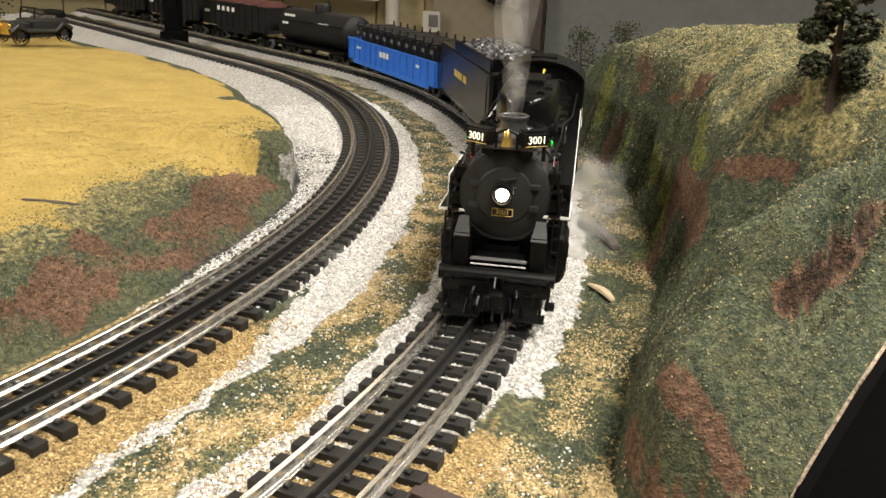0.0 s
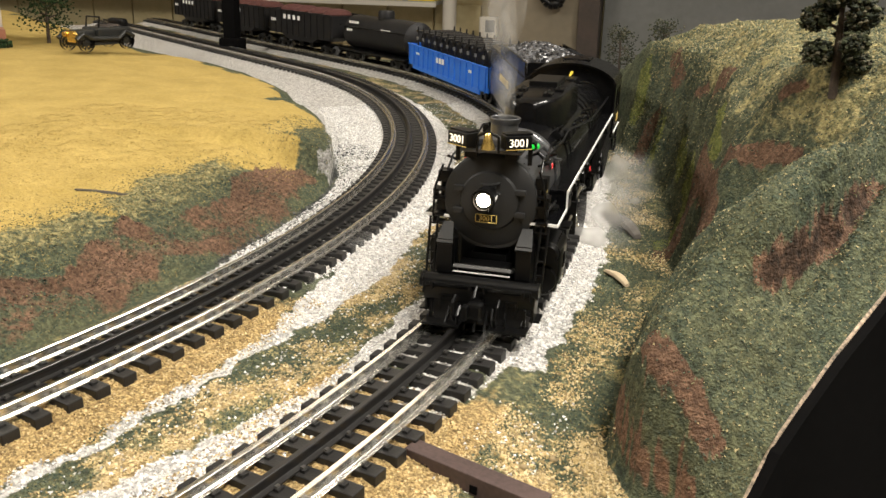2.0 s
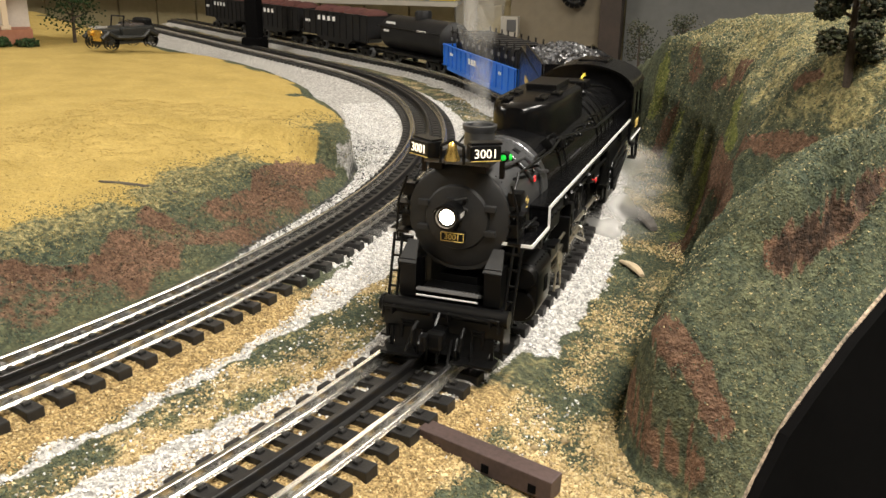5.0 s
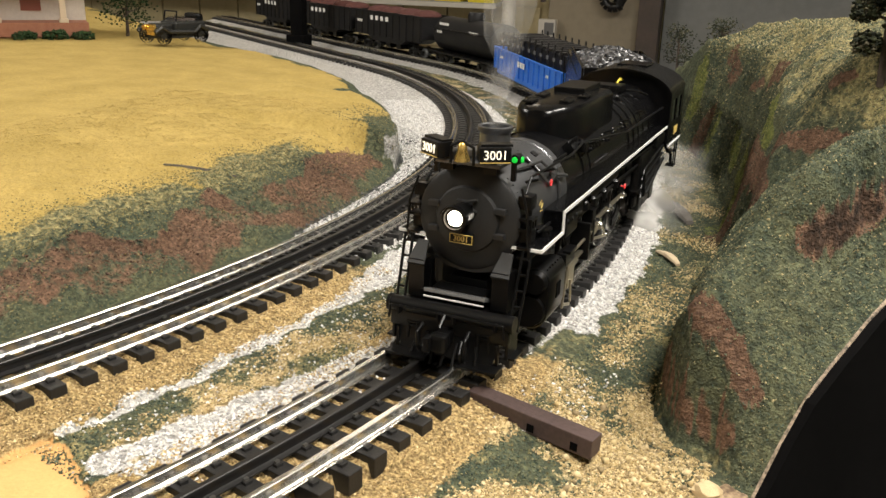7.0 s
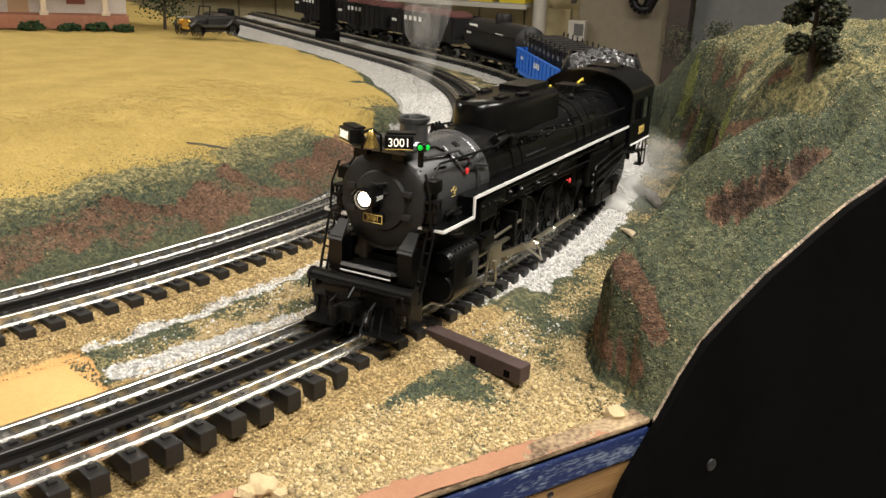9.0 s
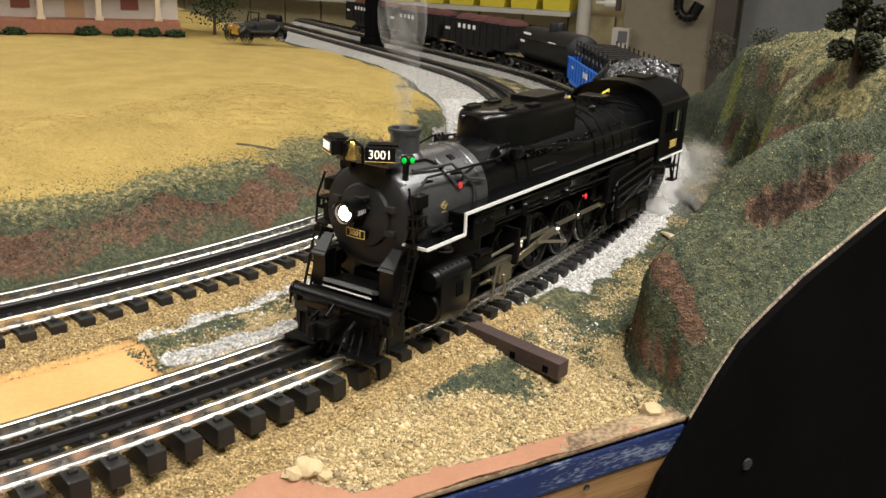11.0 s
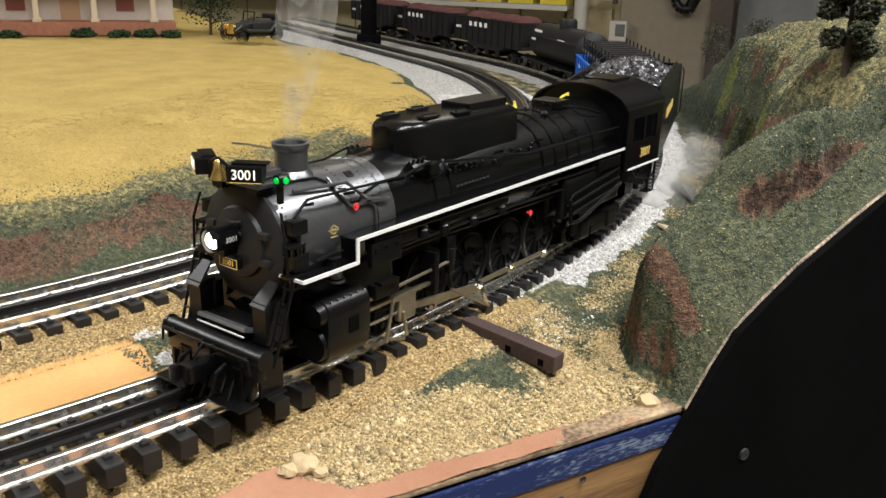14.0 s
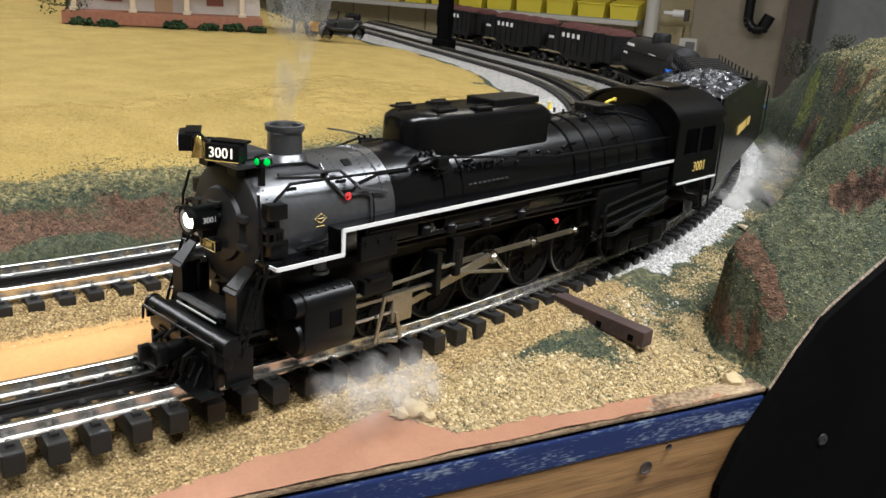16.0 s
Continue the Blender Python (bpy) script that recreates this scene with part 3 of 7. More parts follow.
    grit = np.maximum(np.exp(-(np.maximum(np.abs(off_o) - 0.043, 0) / 0.005) ** 2) * (1 - ss(s, -0.26, -0.20)), np.exp(-(np.maximum(np.abs(off_i - 0.004) - 0.041, 0) / 0.005) ** 2) * (1 - ss(s, -0.24, -0.12)) * (d < -0.006))
    grit = grit * (1 - ballast)
    plaster = ss(gz, 1.2, 2.5) * ss(s, 0.112, 0.122) * (d > -0.006) * (d < 0.012)
    # dark speckled stone; the bank's shade is painted in, deepest at its foot
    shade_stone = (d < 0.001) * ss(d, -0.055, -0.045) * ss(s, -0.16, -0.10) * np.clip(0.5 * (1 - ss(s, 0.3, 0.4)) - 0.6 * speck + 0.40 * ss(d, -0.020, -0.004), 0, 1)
    board = board_mask(rho, s + 0.006 * n1 + 0.004 * n2)
    paint = ((w < 0.011 + 0.004 * speck + np.clip(-1.1 * (u + 0.165), 0, 1)) & (u < -0.004) & (off_o > 0.047 + 0.003 * speck)).astype(float)
    bare = np.maximum(board, paint)
    # the gash gets dark root earth plus painted shade along its line
    for k, a in dict(ballast=ballast * (1 - bare), field=field, earth=earth, moss=moss, olive=olive, talus=talus * (1 - paint), grit=grit, board=board, paint=paint, plaster=plaster, shaded_earth=ss(streaks(X, Y, z, GASH) + 1.2 * frayed, 0.46, 0.62) * solid, shaded_stone=shade_stone).items():
        at = ob.data.attributes.new(k, "FLOAT", "POINT")
        at.data.foreach_set("value", np.clip(a, 0, 1).ravel().astype(np.float32))
    at = ob.data.attributes.new("smooth", "FLOAT", "POINT")
    at.data.foreach_set("value", np.clip(0.10 + 0.8 * bare + 0.55 * field, 0, 1).ravel().astype(np.float32))
    return ob


ground = build_ground()


def sprinkle(n, seed, lo_s, hi_s, lo_r, hi_r):
    """Random places in track coordinates."""
    rng = np.random.default_rng(seed)
    s, r = rng.uniform(lo_s, hi_s, n), rng.uniform(lo_r, hi_r, n)
    a = s / R_OUT
    b = np.clip(a, PHI0, PHI1)
    x = CX + r * np.cos(b) - np.sin(b) * (a - b) * R_OUT
    y = CY + r * np.sin(b) + np.cos(b) * (a - b) * R_OUT
    return x, y, s, r, rng


def inside(x, y, margin=0.002):
    return (x - EDGE[0]) * INW[0] + (y - EDGE[1]) * INW[1] > margin


def loose_cover():
    # white crushed stone along both tracks
    x, y, s, r, rng = sprinkle(120000, 3, -0.46, 0.62, 0.925, 1.222)
    n = fbm(x, y, 11, 19.0) + 1.2 * fbm(x, y, 45, 43.0) + 0.6 * fbm(x, y, 150, 3.0, 2)
    z, rho, s, u, w, n1, n2, ish, d = height(x, y)
    keep = (white_stone(r, s, n) * (0.75 + 0.25 * (s < 0.2)) > rng.uniform(0.12, 0.75, x.size)) & (ish < 0.3) & (d < -0.003)
    stray = (np.abs(r - 1.100) < 0.040) & (rng.uniform(size=x.size) < 0.085) & (s > -0.40)
    keep |= stray | ((r > 1.19) & (r < 1.225) & (s > -0.36) & (s < -0.20) & (n > 0.35) & (rng.uniform(size=x.size) < 0.18))
    x, y, z = x[keep], y[keep], z[keep]
    scatter("ballast_stones", np.stack([x, y, z + 0.0003], -1), rng.uniform(0.0005, 0.00125, x.size), STONE, "white crushed stone ballast strewn along the tracks", "ballast", 31, fine=True)
    # gold grit shoulders close to the camera
    x, y, s, r, rng = sprinkle(70000, 4, -0.80, -0.12, 0.970, 1.205)
    do, di = np.abs(r - R_OUT), np.abs(r - R_IN - 0.003)
    n = fbm(x, y, 30, 17.0)
    keep = ((do < 0.046 + 0.003 * n) & (s < -0.24 + 0.03 * n)) | ((di < 0.045) & (s < -0.16 + 0.05 * n))
    x, y = x[keep], y[keep]
    z = height(x, y)[0]
    scatter("gold_grit", np.stack([x, y, z + 0.0002], -1), rng.uniform(0.0004, 0.0010, x.size), GOLDGRIT, "coarse golden grit roadbed under the black ties", "grit", 41, fine=True)
    # tan rubble beside the outer track, larger towards the table edge
    x, y, s, r, rng = sprinkle(120000, 5, -0.50, -0.16, 1.194, 1.33)
    n2, n3 = fbm(x, y, 40, 7.0), fbm(x, y, 22, 11.0)
    w = (x - EDGE[0]) * INW[0] + (y - EDGE[1]) * INW[1]
    along = (x - EDGE[0]) * DIR[0] + (y - EDGE[1]) * DIR[1]
    edge_heap = 1 - ss(w, 0.02, 0.075)
    keep = inside(x, y, 0.010) & (0.04 + 1.3 * n3 + 0.5 * n2 + 0.55 * edge_heap + 0.6 * rng.uniform(-0.5, 0.5, x.size) - 0.5 * ss(y, 0.60, 0.67) > 0.10) & (w > 0.012 + 0.006 * n2 + np.clip(-1.1 * (along + 0.160), 0, 1))
    keep &= (r < 1.236) | (y < foot(r - 1.237) - 0.003)
    x, y, w = x[keep], y[keep], w[keep]
    z = height(x, y)[0]
    lump = rng.uniform(size=x.size)
    size = rng.uniform(0.0004, 0.0010, x.size) * np.where(w < 0.075, 1.15, 0.95)
    big = (lump > 0.975) & (w < 0.085)
    size = np.where(big, size * rng.uniform(1.4, 2.2, x.size), size)
    pts = np.stack([x, y, z + size * 0.2], -1)
    scatter("talus_rubble", pts[~big], size[~big], TALUS, "tan grit on the painted table edge", "rubble", 51, 0.8, fine=True)
    scatter("talus_lumps", pts[big], size[big], TALUS, "tan clods of rubble along the table edge", "rubble", 52, 0.8, True)
    # turf and tan crumbs between and beside the tracks
    x, y, s, r, rng = sprinkle(90000, 6, -0.42, 0.34, 1.06, 1.245)
    z, rho, s, u, w, n1, n2, ish, d = height(x, y)
    lip = np.clip(-1.1 * (u + 0.150), 0, 1)
    n = fbm(x, y, 11, 19.0) + 1.2 * fbm(x, y, 45, 43.0)
    keep = (np.abs(r - R_OUT) > 0.046) & (white_stone(r, s, n) < 0.35) & inside(x, y, 0.02 + lip) & (board_mask(r, s + 0.01) < 0.5) & (ish < 0.5)
    x, y, z, r, s = x[keep], y[keep], z[keep], r[keep], s[keep]
    mid = np.where(r < R_OUT, 0.46 + 1.2 * fbm(x, y, 34, 27.0), 0.26 + 1.0 * fbm(x, y, 22, 11.0) + 0.22 * (1 - ss(y, 0.60, 0.68))) + rng.uniform(-0.42, 0.42, x.size)
    pts, size = np.stack([x, y, z + 0.0002], -1), rng.uniform(0.0004, 0.0010, x.size)
    green, tan = mid < 0.36, mid > 0.56
    olive = ~green & ~tan
    scatter("verge_turf", pts[green], size[green], TURF, "dark green ground foam between the tracks", "turf", 61, 0.9, fine=True)
    scatter("verge_olive", pts[olive], size[olive], OLIVE, "olive and straw foam between the tracks", "turf", 63, 0.9, fine=True)
    scatter("verge_grit", pts[tan], size[tan] * 1.2, TALUS, "tan grit among the turf between the tracks", "grit", 62, 0.9, fine=True)
    # the hill
    x, y, s, r, rng = sprinkle(190000, 7, -0.34, 0.34, 1.237, 1.50)
    keep = inside(x, y, 0.001) & (y > foot(r - 1.237) + 0.002)
    x, y = x[keep], y[keep]
    z, rho, s, u, w, n1, n2, ish, d = height(x, y)
    frayed = 0.16 * fbm(x, y, 45, 23.0) + rng.uniform(-0.12, 0.12, x.size)
    dug = streaks(x, y, z, GASH) + frayed > 0.52
    bare = (streaks(x, y, z, BARE) + frayed > 0.48) & (rng.uniform(size=x.size) < 0.85) & ~dug
    mossy = (streaks(x, y, z, MOSSY) + frayed > 0.50) & ~bare
    pts = np.stack([x, y, z], -1)
    size = rng.uniform(0.00038, 0.00092, x.size) * (1 + 0.9 * ss(y, 0.8, 1.2))
    speck = fbm(x, y, 30, 17.0)
    mossy &= ~dug
    # straw grains everywhere, more of them higher up as painted top light
    dry = ~bare & ~mossy & ~dug & (rng.uniform(size=x.size) < 0.16 + 0.50 * ss(z + 0.016 * speck, 0.080, 0.125) * ss(y, 0.66, 0.74))
    turf = ~bare & ~mossy & ~dry & ~dug
    scatter("hill_dry_lit_turf", pts[dry], size[dry], DRY_LIT, "dry olive foam over the hilltop, lightened to paint in light from above", "turf", 73, 0.9, fine=True)
    scatter("hill_turf", pts[turf], size[turf], TURF, "green ground foam covering the model hill", "turf", 71, 0.9, fine=True)
    scatter("hill_moss", pts[mossy], size[mossy], MOSS, "bright yellow-green moss streaks on the hillside", "moss", 74, 0.9, fine=True)
    thin = bare & (rng.uniform(size=x.size) < 0.45)
    scatter("hill_earth", pts[thin], size[thin] * 0.7, RUST, "rusty brown earth patches on the model hill", "earth", 72, 0.8, fine=True)
    # the bank and the field
    x, y, s, r, rng = sprinkle(110000, 8, -0.60, 0.26, 0.70, 0.966)
    z, rho, s, u, w, n1, n2, ish, d = height(x, y)
    big = fbm(x, y, 9, 11.0)
    pts = np.stack([x, y, z], -1)
    kf = ss(s, -0.05, 0.14)
    yellow = d + 0.03 * big > 0.092 - 0.066 * kf + 0.030 * rng.uniform(-1, 1, x.size)
    ledge = 0.043 + 0.020 * n1
    band = (0.66 + 0.55 * fbm(x, y, 15, 31.0)) * ss(d, ledge - 0.040, ledge - 0.026) * (1 - ss(d, ledge, ledge + 0.006)) * (1 - ss(s, 0.10, 0.125))
    brown = ~yellow & (band > 0.42 + rng.uniform(-0.15, 0.15, x.size))
    olive = ~yellow & ~brown & (rng.uniform(size=x.size) < 0.25 + 0.65 * ss(d, 0.02, 0.07))
    green = ~yellow & ~brown & ~olive
    size = rng.uniform(0.00045, 0.0010, x.size)
    scatter("field_straw", pts[yellow], size[yellow] * 0.62, STRAW, "golden straw-coloured field of ground foam", "field", 81, 0.6, fine=True)
    scatter("bank_turf", pts[green], size[green], TURF, "green foam on the bank below the field", "turf", 82, 0.9, fine=True)
    scatter("bank_olive", pts[olive], size[olive], OLIVE, "olive and straw foam on the bank below the field", "turf", 84, 0.9, fine=True)
    scatter("bank_earth", pts[brown], size[brown] * np.where(rng.uniform(size=brown.sum()) > 0.9, 1.6, 1.0), RUST, "brown earth at the foot of the bank", "earth", 83, fine=True)


# ---- tracks ----
def build_track(r, name, label, s0, s1):
    """Ties on a shoulder of grit, two bright rails and a dark third rail between them."""
    t = thing(name, label, "railway track")
    t["kind"] = "structure"
    tie = bmesh.new()
    box(tie, (0, 0, 0.0015), (0.0555, 0.0076, 0.0085), 0.0006)
    for e in (-0.0215, -0.0125, 0.0125, 0.0215, -0.004, 0.004):
        box(tie, (e, 0, 0.0062), (0.0022, 0.0030, 0.0014))
    me = bpy.data.meshes.new("tie")
    tie.to_mesh(me)
    tie.free()
    me.materials.append(TIE)
    step = 0.0140 * R_OUT / r
    s, spots = s0, []
    while s < s1:
        p, u = on_track(r, s)
        o = new("tie", me)
        o.parent = t
        o.matrix_local = pose(p[0], p[1], 0.0, 0, 0, math.degrees(math.atan2(u[1], u[0])) - 90 + random.uniform(-0.8, 0.8))
        spots += [(p + np.array([u[1], -u[0]]) * e, math.atan2(u[1], u[0])) for e in (-0.0203, -0.0133, 0.0133, 0.0203, -0.0034, 0.0034)]
        s += step
    bm = bmesh.new()
    for q, a in spots:
        if q[1] < 1.0:
            box(bm, (q[0], q[1], 0.0070), (0.0018, 0.0013, 0.0014), rz=a)
    part("rail_clips", bm, CLIP, t, "tiny bright metal rail clips")["kind"] = "stuff"
    prof = [(-0.0027, 0.0), (0.0027, 0.0), (0.0027, 0.0007), (0.0006, 0.0012), (0.0006, 0.0038), (0.0012, 0.0042), (0.0012, 0.0055), (0.0009, 0.0058), (-0.0009, 0.0058), (-0.0012, 0.0055), (-0.0012, 0.0042), (-0.0006, 0.0038), (-0.0006, 0.0012), (-0.0027, 0.0007)]
    for k, m, lab in ((-0.01675, RAIL, "shiny nickel running rail"), (0.01675, RAIL, "shiny nickel running rail"), (0.0, RAILDARK, "blackened centre third rail")):
        bm = bmesh.new()
        secs = []
        for s in np.arange(s0, s1 + 0.001, 0.03):
            p, u = on_track(r, s)
            n = np.array([u[1], -u[0]])
            secs.append([Vector((*(p + n * (k + a)), 0.0058 + h)) for a, h in prof])
        loft(bm, secs)
        part("rail", bm, m, t, lab)
    return t


build_track(R_OUT, "outer_track", "three-rail model track with black ties, curving", -0.95, 2.2)
build_track(R_IN, "inner_track", "three-rail model track with black ties, curving", -0.95, 2.2)


# ---- table edge, black panel, room ----
def edge_box(name, u0, u1, z0, z1, thick, material, label, category, out=0.0):
    bm = bmesh.new()
    c = EDGE + DIR * (u0 + u1) / 2 - INW * (thick / 2 + out)
    box(bm, (c[0], c[1], (z0 + z1) / 2), (u1 - u0, thick, z1 - z0), 0.0012, rz=math.atan2(DIR[1], DIR[0]))
    return tagged(part(name, bm, material), label, category, kind="structure")


edge_box("table_edge", -1.2, -0.001, -0.0330, -0.0192, 0.012, BLUEEDGE, "table edge board with worn blue paint", "table edge", -0.0121)
edge_box("table_fascia", -1.2, 0.03, -0.16, -0.0332, 0.010, TABLEWOOD, "varnished pine fascia below the table edge", "table fascia", -0.0112)
edge_box("table_seam", -1.2, -0.001, -0.0190, -0.0174, 0.010, BLACKBOARD, "dark open seam under the table's top board", "table edge", -0.0112)
edge_box("table_lip", -1.2, -0.001, -0.0172, -0.0142, 0.011, LIP, "worn pale edge of the table's top board", "table edge", -0.0110)


def black_panel():
    us = [u for u in CUT_U if u >= 0.0]
    pts = [(u, float(np.interp(u, CUT_U, CUT_Z)) - 0.001) for u in us]
    pts = [(-0.027, -0.080), (-0.026, -0.062), (-0.017, -0.040)] + pts + [(0.86, -0.300), (0.060, -0.300), (0.020, -0.100)]
    bm = bmesh.new()
    rings = []
    for off in (0.0006, 0.0050):
        rings.append([bm.verts.new((*(EDGE + DIR * u - INW * off), z)) for u, z in pts])
    k = len(pts)
    for i in range(k):
        j = (i + 1) % k
        bm.faces.new((rings[0][i], rings[0][j], rings[1][j], rings[1][i]))
    bm.faces.new(rings[0])
    bm.faces.new(rings[1])
    o = tagged(part("black_panel", bm, BLACKBOARD), "matt black board cut to the outline of the hill", "panel", kind="structure")
    c = EDGE + DIR * 0.0405 - INW * 0.0057
    bm = bmesh.new()
    lathe(bm, [(0.0001, -0.0006), (0.0032, -0.0006), (0.0030, 0.0004), (0.0012, 0.0007), (0.0001, 0.0002)], Matrix.Translation((c[0], c[1], -0.049)) @ Vector((-INW[0], -INW[1], 0)).to_track_quat("Z", "Y").to_matrix().to_4x4(), 16)
    part("screw", bm, FRONTGREY, o, "dull countersunk screw")
    # pale plaster rim between the hill and the panel
    bm = bmesh.new()
    secs = []
    for u in np.linspace(0.0, 0.6, 60):
        z = float(np.interp(u, CUT_U, CUT_Z))
        p, q = EDGE + DIR * u, EDGE + DIR * u - INW * (0.0010 + 0.0006 * noise.noise((u * 60, 5, 3)))
        j = 0.0015 * noise.noise((u * 120, 0, 3))
        secs.append([Vector((p[0], p[1], z - 0.006)), Vector((p[0], p[1], z + 0.0003)), Vector((q[0], q[1], z - 0.0004 + j)), Vector((q[0], q[1], z - 0.006))])
    loft(bm, secs)
    tagged(part("plaster_rim", bm, RIM), "broken pale plaster rim along the hill's edge", "plaster rim", kind="structure")


black_panel()
for u, z, r in ((-0.072, -0.043, 0.0034), (-0.060, -0.0345, 0.0016)):
    c = EDGE + DIR * u - INW * 0.0012
    bm = bmesh.new()
    lathe(bm, [(0.0001, -0.0002), (r * 0.72, -0.0002), (r * 0.80, 0.0004), (r, 0.0006), (r * 1.02, 0.0), (0.0001, -0.0004)], Matrix.Translation((c[0], c[1], z)) @ Vector((-INW[0], -INW[1], 0)).to_track_quat("Z", "Y").to_matrix().to_4x4(), 18)
    tagged(part("knot_hole", bm, DARKTRIM, None, "", True), "dark knot hole in the pine fascia board", "knot", kind="structure")
X0, X1, Y0, Y1 = -4.2, 3.2, -3.0, 4.2


def slab(name, c, s, material, label, category):
    bm = bmesh.new()
    box(bm, c, s)
    return tagged(part(name, bm, material), label, category, kind="structure")


slab("floor", (-0.5, 0.6, FLOOR - 0.05), (7.6, 7.4, 0.1), FLOORMAT, "grey concrete floor", "floor")
slab("ceiling", (-0.5, 0.6, CEIL + 0.05), (7.6, 7.4, 0.1), CEILWHITE, "off-white ceiling", "ceiling")
slab("wall_north", (-0.5, Y1 + 0.05, 0.3), (7.4, 0.1, 2.5), CREAM, "cream painted wall", "wall")
slab("wall_south", (-0.5, Y0 - 0.05, 0.3), (7.4, 0.1, 2.5), WALLPAINT, "beige painted wall", "wall")
slab("wall_west", (X0 - 0.05, 0.6, 0.3), (0.1, 7.2, 2.5), WALLPAINT, "beige painted wall", "wall")
slab("wall_east", (X1 + 0.05, 0.6, 0.3), (0.1, 7.2, 2.5), WALLPAINT, "beige painted wall", "wall")


def layout_table():
    """Benchwork that carries the layout: a board on six legs."""
    t = thing("layout_table", "wooden benchwork table carrying the model landscape", "table")
    turn = math.atan2(DIR[1], DIR[0])
    at = lambda u, w, z: (*(EDGE + DIR * u + INW * w), z)
    bm = bmesh.new()
    box(bm, at(-0.17, 1.155, -0.055), (2.04, 2.27, 0.030), 0.002, rz=turn)
    part("tabletop", bm, TABLEWOOD, t)
    for u in (-1.0, -0.1, 0.75):
        for w in (0.45, 2.0):
            bm = bmesh.new()
            box(bm, at(u, w, (FLOOR - 0.070) / 2), (0.07, 0.07, -0.070 - FLOOR), 0.004, rz=turn)
            part("leg", bm, TABLEWOOD, t)


layout_table()


def lamp_body(x, y, sx, sy):
    t = thing("ceiling_light", "ceiling light with a glowing diffuser in a white frame", "ceiling light", "ceiling lights")
    bm = bmesh.new()
    box(bm, (x, y, CEIL - 0.03), (sx + 0.05, sy + 0.05, 0.058), 0.004)
    part("frame", bm, WHITE, t)
    bm = bmesh.new()
    box(bm, (x, y, CEIL - 0.062), (sx, sy, 0.005))
    part("diffuser", bm, LAMPGLOW, t, "glowing warm diffuser")


for x, y, sx, sy, _ in LAMPS:
    lamp_body(x, y, sx, sy)
# ---- locomotive ----
# In its own space x points forwards, y to its left, z up from the layout's ground; the origin lies amid the driving wheels.
AX = 0.0705   # height of the boiler's axis
DRIVERS = (0.0325, -0.0038, -0.0400, -0.0762)
WHEEL_Z, WHEEL_R = 0.0288, 0.0172


DULLSTEEL = mat("dull_steel", (0.10, 0.097, 0.09), 0.32, metal=0.9, colour2=(0.07, 0.067, 0.062), scale=150)
WHEELBLACK = mat("wheel_black", (0.002, 0.002, 0.0022), 0.5, colour2=(0.003, 0.003, 0.003), scale=90, spec=0.2)


def spoked_wheel(parent, x, y, z, r, name="driving_wheel", spokes=12, counter=True):
    side = 1 if y > 0 else -1
    w = new(name)
    w.parent = parent
    w.matrix_local = pose(x, y, z)
    m = Matrix.Rotation(radians(-90 * side), 4, "X")
    bm = bmesh.new()
    lathe(bm, [(0.0001, -0.0017), (r, -0.0017), (r, 0.0014), (r * 0.985, 0.0019), (r * 0.955, 0.0019), (r * 0.945, -0.0014), (0.0001, -0.0015)], m, 48)
    part("tyre", bm, DULLSTEEL, w, "dull steel tyre", True)
    bm = bmesh.new()
    lathe(bm, [(0.0001, -0.0012), (r * 0.94, -0.0012), (r * 0.94, 0.0008), (r * 0.82, 0.0006), (r * 0.78, -0.0004), (r * 0.30, -0.0002), (r * 0.28, 0.0016), (0.0001, 0.0018)], m, 40)
    for i in range(spokes):
        a = 2 * math.pi * i / spokes
        c = Vector((math.cos(a) * r * 0.54, side * 0.0002, math.sin(a) * r * 0.54))
        arm = bmesh.new()
        box(arm, c, (r * 0.60, 0.0014, r * 0.085), 0.0003, ry=-a)
        part("spoke", arm, WHEELBLACK, w)
    part("wheel_centre", bm, WHEELBLACK, w, "", True)
    if counter:
        bm = bmesh.new()
        arc = [math.pi + k * 0.11 for k in range(-6, 7)]
        rim = [(math.cos(a) * r * 0.82, math.sin(a) * r * 0.82) for a in arc]
        inner = [(math.cos(a) * r * 0.50, math.sin(a) * r * 0.66) for a in arc[::-1]]
        loft(bm, [[Vector((p, y_, q)) for p, q in rim + inner] for y_ in (side * 0.0, side * 0.0016)])
        part("counterweight", bm, WHEELBLACK, w)
    return w


def boiler_ring(x, r, z, seg=40):
    return [Vector((x, r * math.sin(2 * math.pi * i / seg), z + r * math.cos(2 * math.pi * i / seg))) for i in range(seg)]


